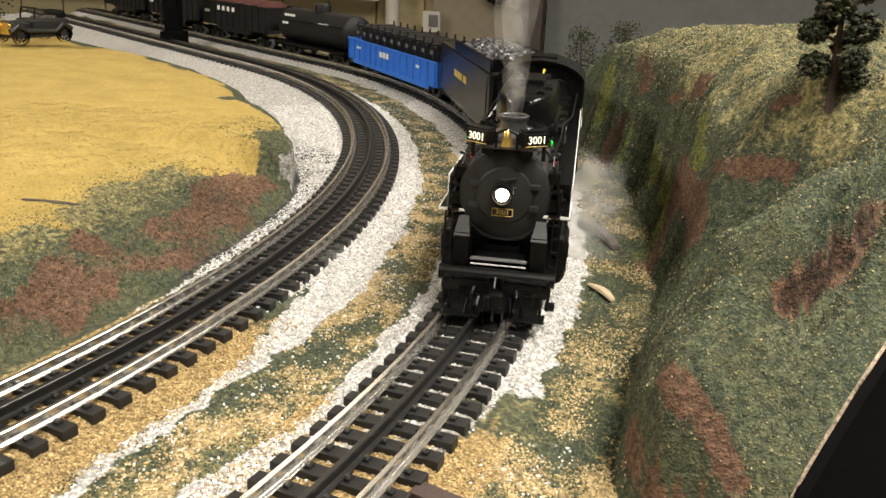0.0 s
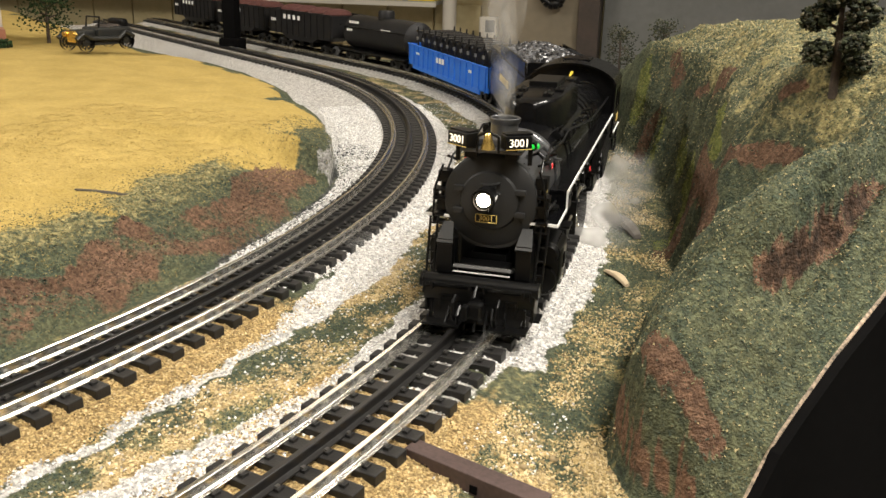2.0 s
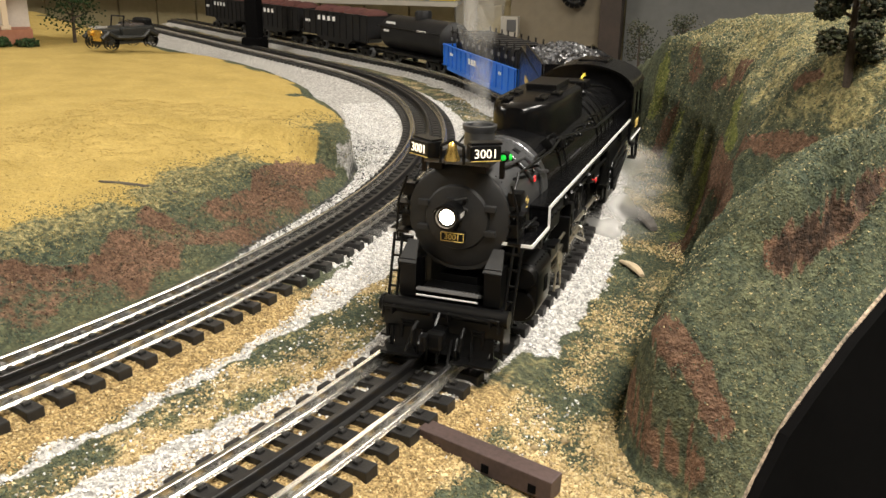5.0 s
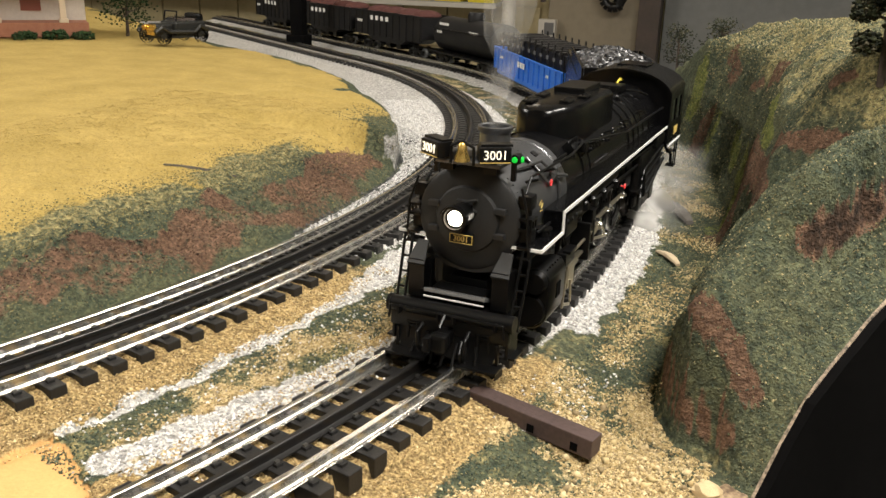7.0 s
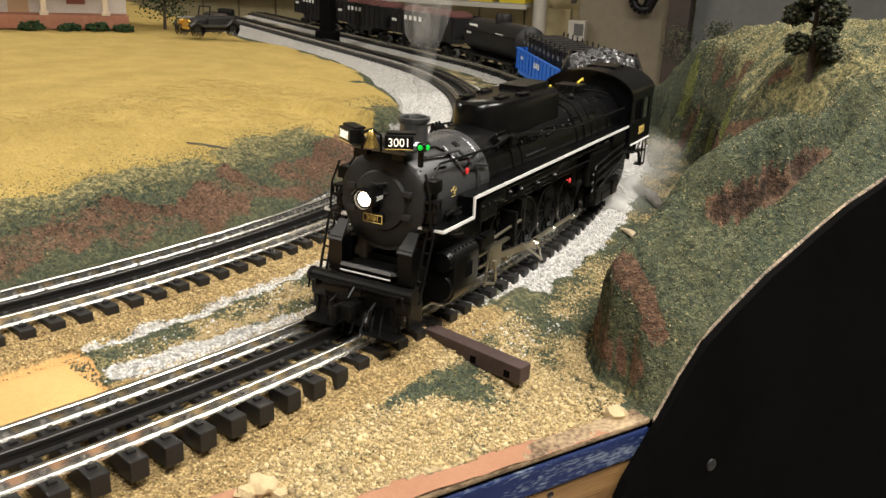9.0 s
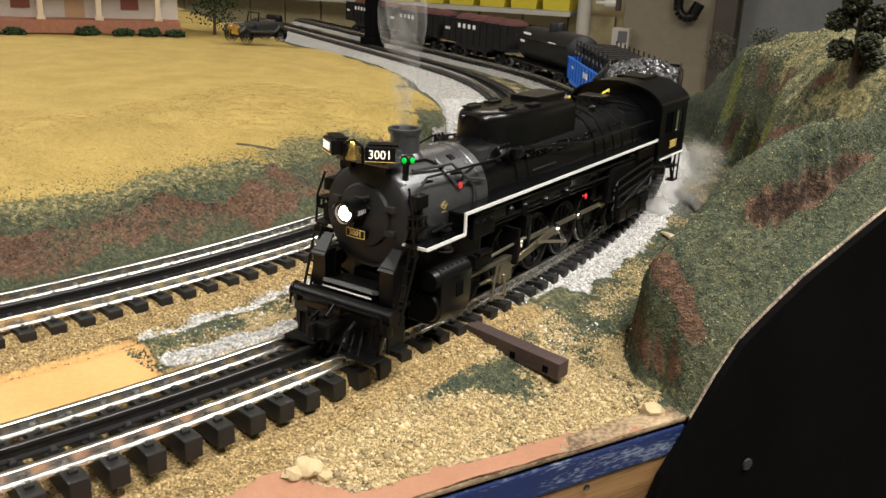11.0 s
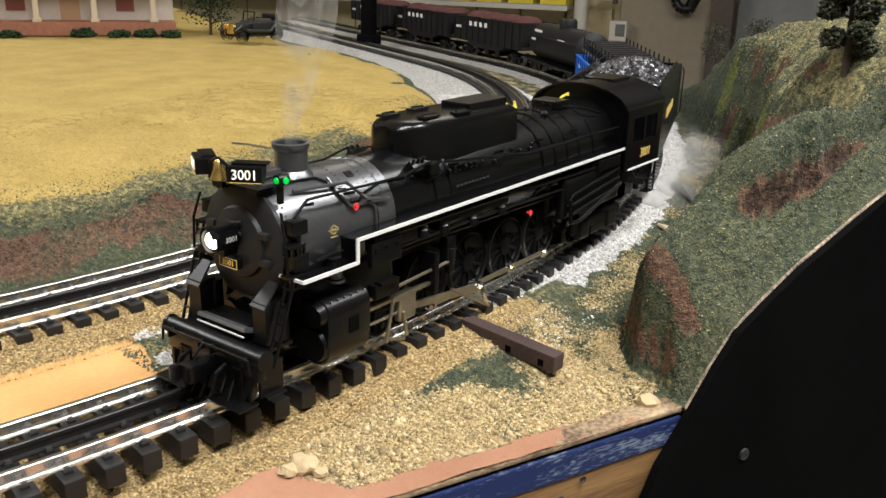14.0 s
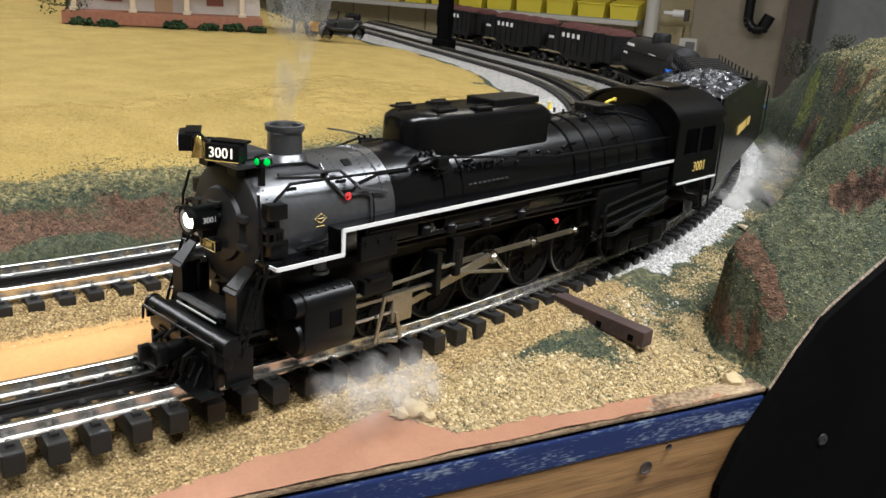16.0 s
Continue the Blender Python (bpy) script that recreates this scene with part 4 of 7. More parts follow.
def build_locomotive():
    t = thing("steam_locomotive", "black model steam locomotive with white striped running boards", "locomotive")
    # boiler
    bm = bmesh.new()
    loft(bm, [boiler_ring(x, r, z) for x, r, z in ((0.0645, 0.0240, AX), (0.03, 0.0247, AX), (-0.005, 0.0262, AX), (-0.10, 0.0268, AX + 0.0005), (-0.152, 0.0268, AX + 0.001))])
    part("boiler", bm, BLACK, t, "glossy black boiler barrel", True)
    bm = bmesh.new()
    loft(bm, [boiler_ring(x, r, AX) for x, r in ((0.0646, 0.0243), (0.0700, 0.0243), (0.0705, 0.0238), (0.1255, 0.0238), (0.1295, 0.0233), (0.1305, 0.0222))])
    part("smokebox", bm, GRAPHITE, t, "grey graphite smokebox", True)
    for i in range(26):
        for x in (0.0672, 0.0712):
            a = math.pi * (i / 25 - 0.5) * 1.25
            bm = bmesh.new() if i == 0 and x < 0.07 else bm
            bmesh.ops.create_icosphere(bm, subdivisions=1, radius=0.00045, matrix=Matrix.Translation((x, math.sin(a) * 0.0243, AX + math.cos(a) * 0.0243)))
    part("rivets", bm, GRAPHITE, t)["kind"] = "stuff"
    for x, r in ((0.034, 0.0251), (0.022, 0.0254), (-0.062, 0.0273), (-0.076, 0.0273), (-0.090, 0.0273), (-0.104, 0.0273), (-0.122, 0.0275)):
        bm = bmesh.new()
        loft(bm, [boiler_ring(q, rr, AX + 0.0004) for q, rr in ((x - 0.0011, r - 0.0006), (x - 0.0009, r), (x + 0.0009, r), (x + 0.0011, r - 0.0006))])
        part("boiler_band", bm, BLACK, t, "", True)
    # smokebox front: dark apron plate below the round door
    front = bmesh.new()
    lathe(front, [(0.0001, 0.0), (0.0236, 0.0), (0.0236, 0.0016), (0.0222, 0.0026), (0.0150, 0.0034), (0.0142, 0.0050), (0.0096, 0.0062), (0.0060, 0.0066), (0.0001, 0.0068)], Matrix.Translation((0.1300, 0, AX)) @ ALONG, 48)
    part("smokebox_front", front, FRONTGREY, t, "matt dark grey smokebox front", True)
    apron = bmesh.new()
    pts = [(-0.0195, 0.058), (-0.0170, 0.0535), (-0.0110, 0.0475), (-0.004, 0.0458), (0.004, 0.0458), (0.0110, 0.0475), (0.0170, 0.0535), (0.0195, 0.058)]
    loft(apron, [[Vector((x, y, z)) for y, z in pts] for x in (0.126, 0.1318)])
    part("apron", apron, FRONTGREY, t)
    for s in (1, -1):
        for a in (20, 60):
            bm = bmesh.new()
            c = (0.1345, s * 0.0165 * math.cos(radians(a - 40)), AX + 0.0165 * math.sin(radians(a - 40)))
            box(bm, c, (0.003, 0.0050, 0.0026), 0.0004)
            part("door_dog", bm, FRONTGREY, t)
    bm = bmesh.new()
    for z in (-0.0055, 0.0055):
        pipe(bm, [(0.1375, 0.0, AX + 0.0075 + z * 0.2), (0.1375, 0.006, AX + 0.0075 + z * 0.5)], 0.0007)
    box(bm, (0.1365, 0.0, AX + 0.0085), (0.003, 0.008, 0.0016), 0.0003)
    part("door_handle", bm, FRONTGREY, t)
    # headlight
    h = bmesh.new()
    lathe(h, [(0.0001, 0.0), (0.0044, 0.0), (0.0050, 0.0022), (0.0050, 0.0100), (0.0056, 0.0108), (0.0056, 0.0120), (0.0046, 0.0120), (0.0042, 0.0104), (0.0001, 0.0104)], Matrix.Translation((0.1368, 0, 0.0742)) @ ALONG, 28)
    box(h, (0.1400, 0, 0.0685), (0.006, 0.003, 0.004))
    hl = part("headlight", h, SATIN, t, "cast black headlight housing", True)
    bm = bmesh.new()
    lathe(bm, [(0.0001, 0.0), (0.0034, 0.0), (0.0028, 0.0010), (0.0001, 0.0014)], Matrix.Translation((0.1474, 0, 0.0742)) @ ALONG, 24)
    part("lens", bm, HEADLIGHT, hl, "glowing warm headlight lens", True)
    bm = bmesh.new()
    loft(bm, [[Vector((0.1488 + q, 0.0060 * math.sin(a), 0.0742 + 0.0060 * math.cos(a))) for a in np.linspace(-1.2, 1.2, 9)] + [Vector((0.1488 + q, 0.0055 * math.sin(a), 0.0742 + 0.0055 * math.cos(a))) for a in np.linspace(1.2, -1.2, 9)] for q in (-0.001, 0.0022)])
    part("visor", bm, SATIN, hl)
    for s in (1, -1):
        text("number", "3001", 0.0031, Matrix.Translation((0.1418, s * 0.00505, 0.0743)) @ pose(0, 0, 0, 90, 0, 180 if s > 0 else 0), WHITE, hl, 0.00005)
    bm = bmesh.new()
    box(bm, (0.1385, 0, 0.0632), (0.0030, 0.0106, 0.0040), 0.0003)
    np_ = part("number_plate", bm, SATIN, t, "small black plate with gold border and number")
    text("number", "3001", 0.0036, Matrix.Translation((0.1402, 0, 0.0632)) @ pose(0, 0, 0, 90, 0, 90), GOLD, np_)
    bm = bmesh.new()
    for a, b in (((0.1401, -0.0052, 0.0613), (0.1401, 0.0052, 0.0613)), ((0.1401, -0.0052, 0.0651), (0.1401, 0.0052, 0.0651)), ((0.1401, -0.0052, 0.0613), (0.1401, -0.0052, 0.0651)), ((0.1401, 0.0052, 0.0613), (0.1401, 0.0052, 0.0651))):
        rod(bm, a, b, 0.0002, seg=4)
    part("border", bm, GOLD, np_)
    # number boards, bell, deck between them
    bm = bmesh.new()
    box(bm, (0.128, 0, 0.0955), (0.016, 0.030, 0.0016), 0.0004)
    box(bm, (0.124, 0, 0.0985), (0.010, 0.020, 0.0030), 0.0008)
    part("front_deck", bm, GRAPHITE, t, "grey shelf behind the number boards")
    for s in (1, -1):
        a = radians(32) * s
        c = Vector((0.1392, s * 0.0130, 0.1018))
        bm = bmesh.new()
        box(bm, c, (0.0075, 0.0132, 0.0066), 0.0005, rz=a)
        box(bm, c + Vector((-0.002, 0, 0.0037)), (0.006, 0.0134, 0.0010), 0.0003, rz=a)
        box(bm, c + Vector((-0.006, -s * 0.003, -0.006)), (0.004, 0.006, 0.008))
        nb = part("number_board", bm, SATIN, t, "black illuminated number board")
        bm = bmesh.new()
        box(bm, c + Vector((0.0039 * math.cos(a), 0.0039 * math.sin(a), -0.0029)), (0.0004, 0.0128, 0.0003), rz=a)
        part("board_edge", bm, GOLD, nb, "thin gold edge line")
        text("number", "3001", 0.0054, Matrix.Translation(c + Vector((0.0039 * math.cos(a), 0.0039 * math.sin(a), 0))) @ pose(0, 0, 0, 90, 0, 90 + 32 * s), LETTERWHITE, nb, squeeze=0.95)
        bm = bmesh.new()
        lathe(bm, [(0.0001, -0.0026), (0.0022, -0.0026), (0.0026, 0.0), (0.0022, 0.0026), (0.0001, 0.0026)], Matrix.Translation((0.1275, s * 0.0190, 0.0982)) @ ALONG, 14)
        box(bm, (0.1275, s * 0.0180, 0.0930), (0.002, 0.002, 0.009))
        ml = part("marker_lamp", bm, SATIN, t, "small marker lamp", True)
        for q, d in ((Vector((0.1302, s * 0.0190, 0.0982)), Vector((1, 0, 0))), (Vector((0.1275, s * 0.0216, 0.0982)), Vector((0, s, 0)))):
            bm = bmesh.new()
            lathe(bm, [(0.0001, -0.0003), (0.0014, -0.0003), (0.0012, 0.0004), (0.0001, 0.0007)], Matrix.Translation(q) @ d.to_track_quat("Z", "Y").to_matrix().to_4x4(), 12)
            part("lens", bm, GREENLIGHT, ml, "glowing green lens", True)
    bm = bmesh.new()
    lathe(bm, [(0.0001, 0.0058), (0.0010, 0.0058), (0.0018, 0.0050), (0.0022, 0.0020), (0.0032, -0.0008), (0.0036, -0.0020), (0.0030, -0.0021), (0.0001, -0.0010)], Matrix.Translation((0.1420, 0, 0.1000)), 24)
    part("bell", bm, BRASS, t, "polished brass bell", True)
    bm = bmesh.new()
    pipe(bm, [(0.1420, -0.0052, 0.0965), (0.1420, -0.0050, 0.1040), (0.1420, 0, 0.1062), (0.1420, 0.0050, 0.1040), (0.1420, 0.0052, 0.0965)], 0.0007)
    part("bell_bracket", bm, SATIN, t)
    # stack
    bm = bmesh.new()
    lathe(bm, [(0.0001, 0.0), (0.0115, -0.006), (0.0092, -0.0015), (0.0072, 0.0008), (0.0069, 0.0090), (0.0078, 0.0100), (0.0080, 0.0120), (0.0072, 0.0124), (0.0063, 0.0118), (0.0061, 0.0020), (0.0001, 0.0016)], Matrix.Translation((0.1042, 0, 0.0948)), 36)
    part("smokestack", bm, GRAPHITE, t, "short round grey smokestack", True)
    # long casing over the boiler with domes
    bm = bmesh.new()
    secs = []
    for x, top, hw in ((0.0455, 0.1020, 0.0050), (0.0450, 0.1058, 0.0065), (0.0420, 0.1072, 0.0100), (0.0360, 0.1078, 0.0135), (0.0270, 0.1080, 0.0162), (0.0160, 0.1081, 0.0178), (0.0000, 0.1081, 0.0182), (-0.0430, 0.1081, 0.0182), (-0.0452, 0.1072, 0.0176), (-0.0456, 0.1050, 0.0172)):
        secs.append([Vector((x, y, z)) for y, z in ((-hw - 0.0008, 0.0860), (-hw - 0.0004, top - 0.0080), (-hw, top - 0.0034), (-hw + 0.0012, top - 0.0013), (-hw + 0.0038, top - 0.0003), (0, top), (hw - 0.0038, top - 0.0003), (hw - 0.0012, top - 0.0013), (hw, top - 0.0034), (hw + 0.0004, top - 0.0080), (hw + 0.0008, 0.0860))])
    loft(bm, secs)
    part("dome_casing", bm, BLACK, t, "long rounded black dome casing", True)
    bm = bmesh.new()
    box(bm, (-0.0300, 0, 0.1092), (0.036, 0.018, 0.0034), 0.0006)
    part("casing_lid", bm, SATIN, t)
    for x, y in ((0.032, -0.008), (0.008, -0.009), (0.022, 0.009), (0.000, 0.0125)):
        bm = bmesh.new()
        box(bm, (x, y, 0.1086), (0.0125, 0.0052, 0.0010), 0.0003)
        pipe(bm, [(x - 0.0045, y, 0.1090), (x - 0.0045, y, 0.1099), (x + 0.0045, y, 0.1099), (x + 0.0045, y, 0.1090)], 0.00035)
        for q in (-0.0055, 0.0055):
            rod(bm, (x + q, y - 0.0022, 0.1088), (x + q, y + 0.0022, 0.1088), 0.0005, seg=6)
        part("sand_hatch", bm, SATIN, t)
    bm = bmesh.new()
    lathe(bm, [(0.0001, -0.006), (0.0085, -0.006), (0.0080, 0.0010), (0.0060, 0.0035), (0.0001, 0.0038)], Matrix.Translation((-0.0585, 0, 0.0990)), 24)
    part("steam_dome", bm, BLACK, t, "", True)
    for x, y in ((-0.0540, 0.0050), (-0.0585, -0.0010), (-0.0640, 0.0040)):
        bm = bmesh.new()
        lathe(bm, [(0.0001, 0.0), (0.0016, 0.0), (0.0015, 0.0010), (0.0009, 0.0018), (0.0007, 0.0030), (0.0010, 0.0034), (0.0001, 0.0040)], Matrix.Translation((x, y, 0.1024)), 12)
        part("safety_valve", bm, YELLOW, t, "yellow safety valve", True)
    bm = bmesh.new()
    pipe(bm, [(-0.1185, 0.003, 0.0985), (-0.1185, 0.003, 0.1022), (-0.1240, 0.003, 0.1034), (-0.1275, 0.003, 0.1034)], 0.0008)
    rod(bm, (-0.1275, 0.003, 0.1026), (-0.1275, 0.003, 0.1046), 0.0010, seg=10)
    part("whistle", bm, YELLOW, t, "yellow whistle")
    for x, r in ((-0.066, 0.0272), (-0.086, 0.0274)):
        bm = bmesh.new()
        for y in (-0.003, 0.003, 0.008):
            rod(bm, (x - 0.012, y, 0.0985), (x - 0.012, y, 0.1012), 0.0007, seg=8)
        part("boiler_fitting", bm, SATIN, t, "small black pipe fittings on the boiler top", True)
    bm = bmesh.new()
    box(bm, (-0.112, 0, 0.0995), (0.016, 0.018, 0.005), 0.001)
    part("turret", bm, SATIN, t)
    for y in (-0.012, -0.006, 0.006, 0.012):
        bm = bmesh.new()
        pipe(bm, [(-0.105, y, 0.0995), (-0.118, y * 1.4, 0.098), (-0.138, y * 1.7, 0.093)], 0.0007)
        part("turret_pipe", bm, SATIN, t, "", True)
    bm = bmesh.new()
    bmesh.ops.create_icosphere(bm, subdivisions=2, radius=0.0024, matrix=Matrix.Translation((-0.088, 0.010, 0.0965)))
    part("boiler_fitting", bm, SATIN, t, "", True)
    # cab
    bm = bmesh.new()
    hw, x0, x1 = 0.0352, -0.1500, -0.2030
    arch = [(-hw, 0.0935)] + [(hw * 1.02 * math.sin(a), 0.0905 + 0.0182 * math.cos(a)) for a in np.linspace(-1.35, 1.35, 15)] + [(hw, 0.0935)]
    thick = [(y * 0.965, z - 0.0012) for y, z in arch]
    loft(bm, [[Vector((x, y, z)) for y, z in arch + thick[::-1]] for x in (x0 + 0.0015, x1 - 0.004)])
    part("cab_roof", bm, BLACK, t, "arched black cab roof", True)
    bm = bmesh.new()
    loft(bm, [[Vector((x, y, z)) for y, z in [(-0.0338, 0.0560)] + thick[1:-1] + [(0.0338, 0.0560)]] for x in (-0.1530, -0.1545)])
    part("cab_front", bm, BLACK, t, "black arched cab front sheet")
    for s in (1, -1):
        bm = bmesh.new()
        for x, z, sx, sz in ((-0.1765, 0.0638, 0.053, 0.0176), (-0.1765, 0.0912, 0.053, 0.0060), (-0.1545, 0.0805, 0.009, 0.0160), (-0.1990, 0.0805, 0.008, 0.0160), (-0.1765, 0.0805, 0.003, 0.0160)):
            box(bm, (x, s * 0.0346, z), (sx, 0.0014, sz))
        part("cab_side", bm, BLACK, t, "black cab side with open windows")
    bm = bmesh.new()
    box(bm, (-0.178, 0, 0.0562), (0.050, 0.066, 0.002))
    part("cab_floor", bm, SATIN, t)
    bm = bmesh.new()
    box(bm, (-0.187, 0, 0.1085), (0.026, 0.022, 0.0020), 0.0008)
    part("roof_hatch", bm, BLACK, t)
    for s in (1, -1):
        rot = pose(0, 0, 0, 90, 0, 180 if s > 0 else 0)
        text("number", "3001", 0.0085, Matrix.Translation((-0.1800, s * 0.0354, 0.0640)) @ rot, GOLD, t, squeeze=0.92)
        bm = bmesh.new()
        box(bm, (-0.1790, s * 0.0355, 0.0556), (0.0480, 0.0008, 0.0011))
        part("stripe", bm, WHITE, t, "white stripe")
    # running boards with white edges
    for s in (1, -1):
        bm = bmesh.new()
        box(bm, (-0.0300, s * 0.0292, 0.0698), (0.2620, 0.0096, 0.0012))
        box(bm, (0.1000, s * 0.0290, 0.0652), (0.0012, 0.0092, 0.0094))
        box(bm, (0.1155, s * 0.0262, 0.0600), (0.0320, 0.0150, 0.0012))
        part("running_board", bm, BLACK, t, "narrow black running board")
        bm = bmesh.new()
        box(bm, (-0.0300, s * 0.0342, 0.0704), (0.2620, 0.0006, 0.0016))
        box(bm, (0.1006, s * 0.0340, 0.0654), (0.0016, 0.0008, 0.0108))
        box(bm, (0.1158, s * 0.0340, 0.0604), (0.0314, 0.0006, 0.0016))
        box(bm, (0.1318, s * 0.0265, 0.0604), (0.0006, 0.0150, 0.0014))
        part("stripe", bm, WHITE, t, "white edge stripe")
        # valance with tanks and piping below the board
        bm = bmesh.new()
        box(bm, (0.0720, s * 0.0285, 0.0640), (0.030, 0.006, 0.008), 0.0008)
        rod(bm, (0.04, s * 0.0270, 0.0630), (-0.02, s * 0.0270, 0.0630), 0.0040, seg=16)
        part("air_tank", bm, SATIN, t, "", True)
        for z, y in ((0.0590, 0.0300), (0.0560, 0.0285), (0.0665, 0.0315)):
            bm = bmesh.new()
            pipe(bm, [(0.085, s * y, z), (-0.02, s * y, z - 0.001), (-0.06, s * y, z - 0.002), (-0.14, s * y, z - 0.004)], 0.0007)
            part("air_pipe", bm, SATIN, t, "", True)
        # handrail, feedwater pipe and fittings along the boiler
        bm = bmesh.new()
        pipe(bm, [(0.126, s * 0.0235, 0.0830), (0.118, s * 0.0230, 0.0890), (0.060, s * 0.0246, 0.0885), (0.044, s * 0.0250, 0.0915), (0.036, s * 0.0240, 0.0905), (-0.040, s * 0.0290, 0.0840), (-0.148, s * 0.0300, 0.0840)], 0.0006)
        for x in (0.118, 0.094, 0.060, 0.02, -0.02, -0.06, -0.10):
            rod(bm, (x, s * 0.0205, 0.0862), (x, s * 0.0262, 0.0880), 0.0007, seg=6)
        part("handrail", bm, SATIN, t, "black handrail")
        bm = bmesh.new()
        pipe(bm, [(0.118, s * 0.0150, 0.0910), (0.100, s * 0.0172, 0.0905), (0.090, s * 0.0180, 0.0902), (0.084, s * 0.0240, 0.0830), (0.070, s * 0.0250, 0.0800)], 0.0008)
        part("feed_pipe", bm, GRAPHITE, t)
        for i in range(7):
            bm = bmesh.new()
            bmesh.ops.create_icosphere(bm, subdivisions=2, radius=0.0011, matrix=Matrix.Translation((0.022 - i * 0.012 + random.uniform(-0.002, 0.002), s * 0.0240, 0.0838 + random.uniform(-0.001, 0.003))))
            part("stay_cap", bm, SATIN, t, "", True)
        bm = bmesh.new()
        box(bm, (0.038, s * 0.0240, 0.0885), (0.007, 0.004, 0.005), 0.0008)
        part("check_valve", bm, SATIN, t)
        bm = bmesh.new()
        for a, b in (((0.1040, 0.0715), (0.1068, 0.0735)), ((0.1068, 0.0735), (0.1040, 0.0755)), ((0.1040, 0.0755), (0.1012, 0.0735)), ((0.1012, 0.0735), (0.1040, 0.0715)), ((0.1054, 0.0735), (0.1026, 0.0735)), ((0.1060, 0.0704), (0.1020, 0.0704))):
            rod(bm, (a[0], s * 0.0239, a[1]), (b[0], s * 0.0239, b[1]), 0.00013, seg=4)
        part("builders_plate", bm, GOLD, t, "tiny yellow diamond outline")
        for x, y, z in ((0.0900, 0.0222, 0.0805), (-0.0440, 0.0290, 0.0500)):
            bm = bmesh.new()
            ring = [(x + 0.0014 * math.cos(a), s * (y + 0.0014), z + 0.0014 * math.sin(a)) for a in np.linspace(0, 2 * math.pi, 15)]
            pipe(bm, ring, 0.00030, 6)
            for a in (0.4, 2.5, 4.6):
                rod(bm, (x, s * (y + 0.0014), z), (x + 0.0014 * math.cos(a), s * (y + 0.0014), z + 0.0014 * math.sin(a)), 0.00022, seg=5)
            rod(bm, (x, s * (y - 0.0012), z), (x, s * (y + 0.0018), z), 0.0004, seg=6)
            part("valve_wheel", bm, RED, t, "small red valve wheel", True)
        bm = bmesh.new()
        for i in range(9):
            box(bm, (0.020 - i * 0.0032, s * 0.0264, 0.0768), (0.0020, 0.0004, 0.0008))
        part("lettering_bars", bm, GRAPHITE, t)
        # boxes on the front board and on the smokebox side
        bm = bmesh.new()
        box(bm, (0.1262, s * 0.0245, 0.0800), (0.008, 0.006, 0.006), 0.0006)
        box(bm, (0.1262, s * 0.0245, 0.0658), (0.008, 0.007, 0.007), 0.0006)
        rod(bm, (0.1262, s * 0.0255, 0.0590), (0.1262, s * 0.0255, 0.0790), 0.0014, seg=10)
        lathe(bm, [(0.0001, 0), (0.0032, 0), (0.0030, 0.0022), (0.0040, 0.0028), (0.0040, 0.0036), (0.0001, 0.0042)], Matrix.Translation((0.1090, s * 0.0272, 0.0607)), 16)
        pipe(bm, [(0.118, s * 0.0270, 0.0640), (0.112, s * 0.0285, 0.0655), (0.104, s * 0.0285, 0.0655)], 0.0007)
        part("lubricator", bm, SATIN, t, "", True)
    # cylinders, slide bars, crossheads
    for s in (1, -1):
        bm = bmesh.new()
        prof = [(0.0150, 0.0185), (0.0255, 0.0180), (0.0290, 0.0186), (0.0318, 0.0205), (0.0336, 0.0235), (0.0344, 0.0275), (0.0346, 0.0340), (0.0346, 0.0400)]
        prof += [(0.0286 + 0.0060 * math.cos(a), 0.0415 + 0.0060 * math.sin(a)) for a in np.linspace(0.0, 2.3, 8)] + [(0.0200, 0.0455), (0.0150, 0.0455)]
        loft(bm, [[Vector((x, s * (0.026 + (y - 0.026) * k), 0.0320 + (z - 0.032) * k)) for y, z in prof] for x, k in ((0.0930, 0.93), (0.0938, 1.0), (0.1180, 1.0), (0.1188, 0.93))])
        rod(bm, (0.1222, s * 0.0286, 0.0415), (0.1186, s * 0.0286, 0.0415), 0.0048, 0.0054, seg=24)
        rod(bm, (0.1205, s * 0.0262, 0.0275), (0.1186, s * 0.0262, 0.0275), 0.0070, 0.0076, seg=24)
        for x in (0.0950, 0.0990, 0.1030, 0.1070, 0.1110, 0.1150):
            rod(bm, (x, s * 0.0318, 0.0462), (x, s * 0.0324, 0.0470), 0.0005, seg=6)
        part("cylinder", bm, SATIN, t, "black cylinder block with valve chest", True)
        bm = bmesh.new()
        box(bm, (0.1040, s * 0.0347, 0.0345), (0.0060, 0.0006, 0.0072), 0.0002)
        part("cylinder_cover", bm, BLACKBOARD, t)
        for z in (0.0345,):
            bm = bmesh.new()
            box(bm, (0.0690, s * 0.0290, z), (0.050, 0.0026, 0.0015))
            part("slide_bar", bm, STEEL, t, "bright steel slide bar")
        bm = bmesh.new()
        box(bm, (0.0300, s * 0.0285, 0.0470), (0.007, 0.005, 0.014), 0.0006)
        box(bm, (0.0300, s * 0.0300, 0.0420), (0.004, 0.003, 0.013), 0.001)
        part("valve_link", bm, SATIN, t)
        bm = bmesh.new()
        box(bm, (0.0800, s * 0.0305, 0.0425), (0.016, 0.005, 0.0065), 0.0006)
        box(bm, (0.0800, s * 0.0325, 0.0462), (0.012, 0.004, 0.0016), 0.0003)
        part("valve_guide", bm, SATIN, t, "black valve rod guide box")
        bm = bmesh.new()
        box(bm, (0.0440, s * 0.0280, 0.0400), (0.003, 0.010, 0.020), 0.0005)
        part("guide_yoke", bm, SATIN, t)
        bm = bmesh.new()
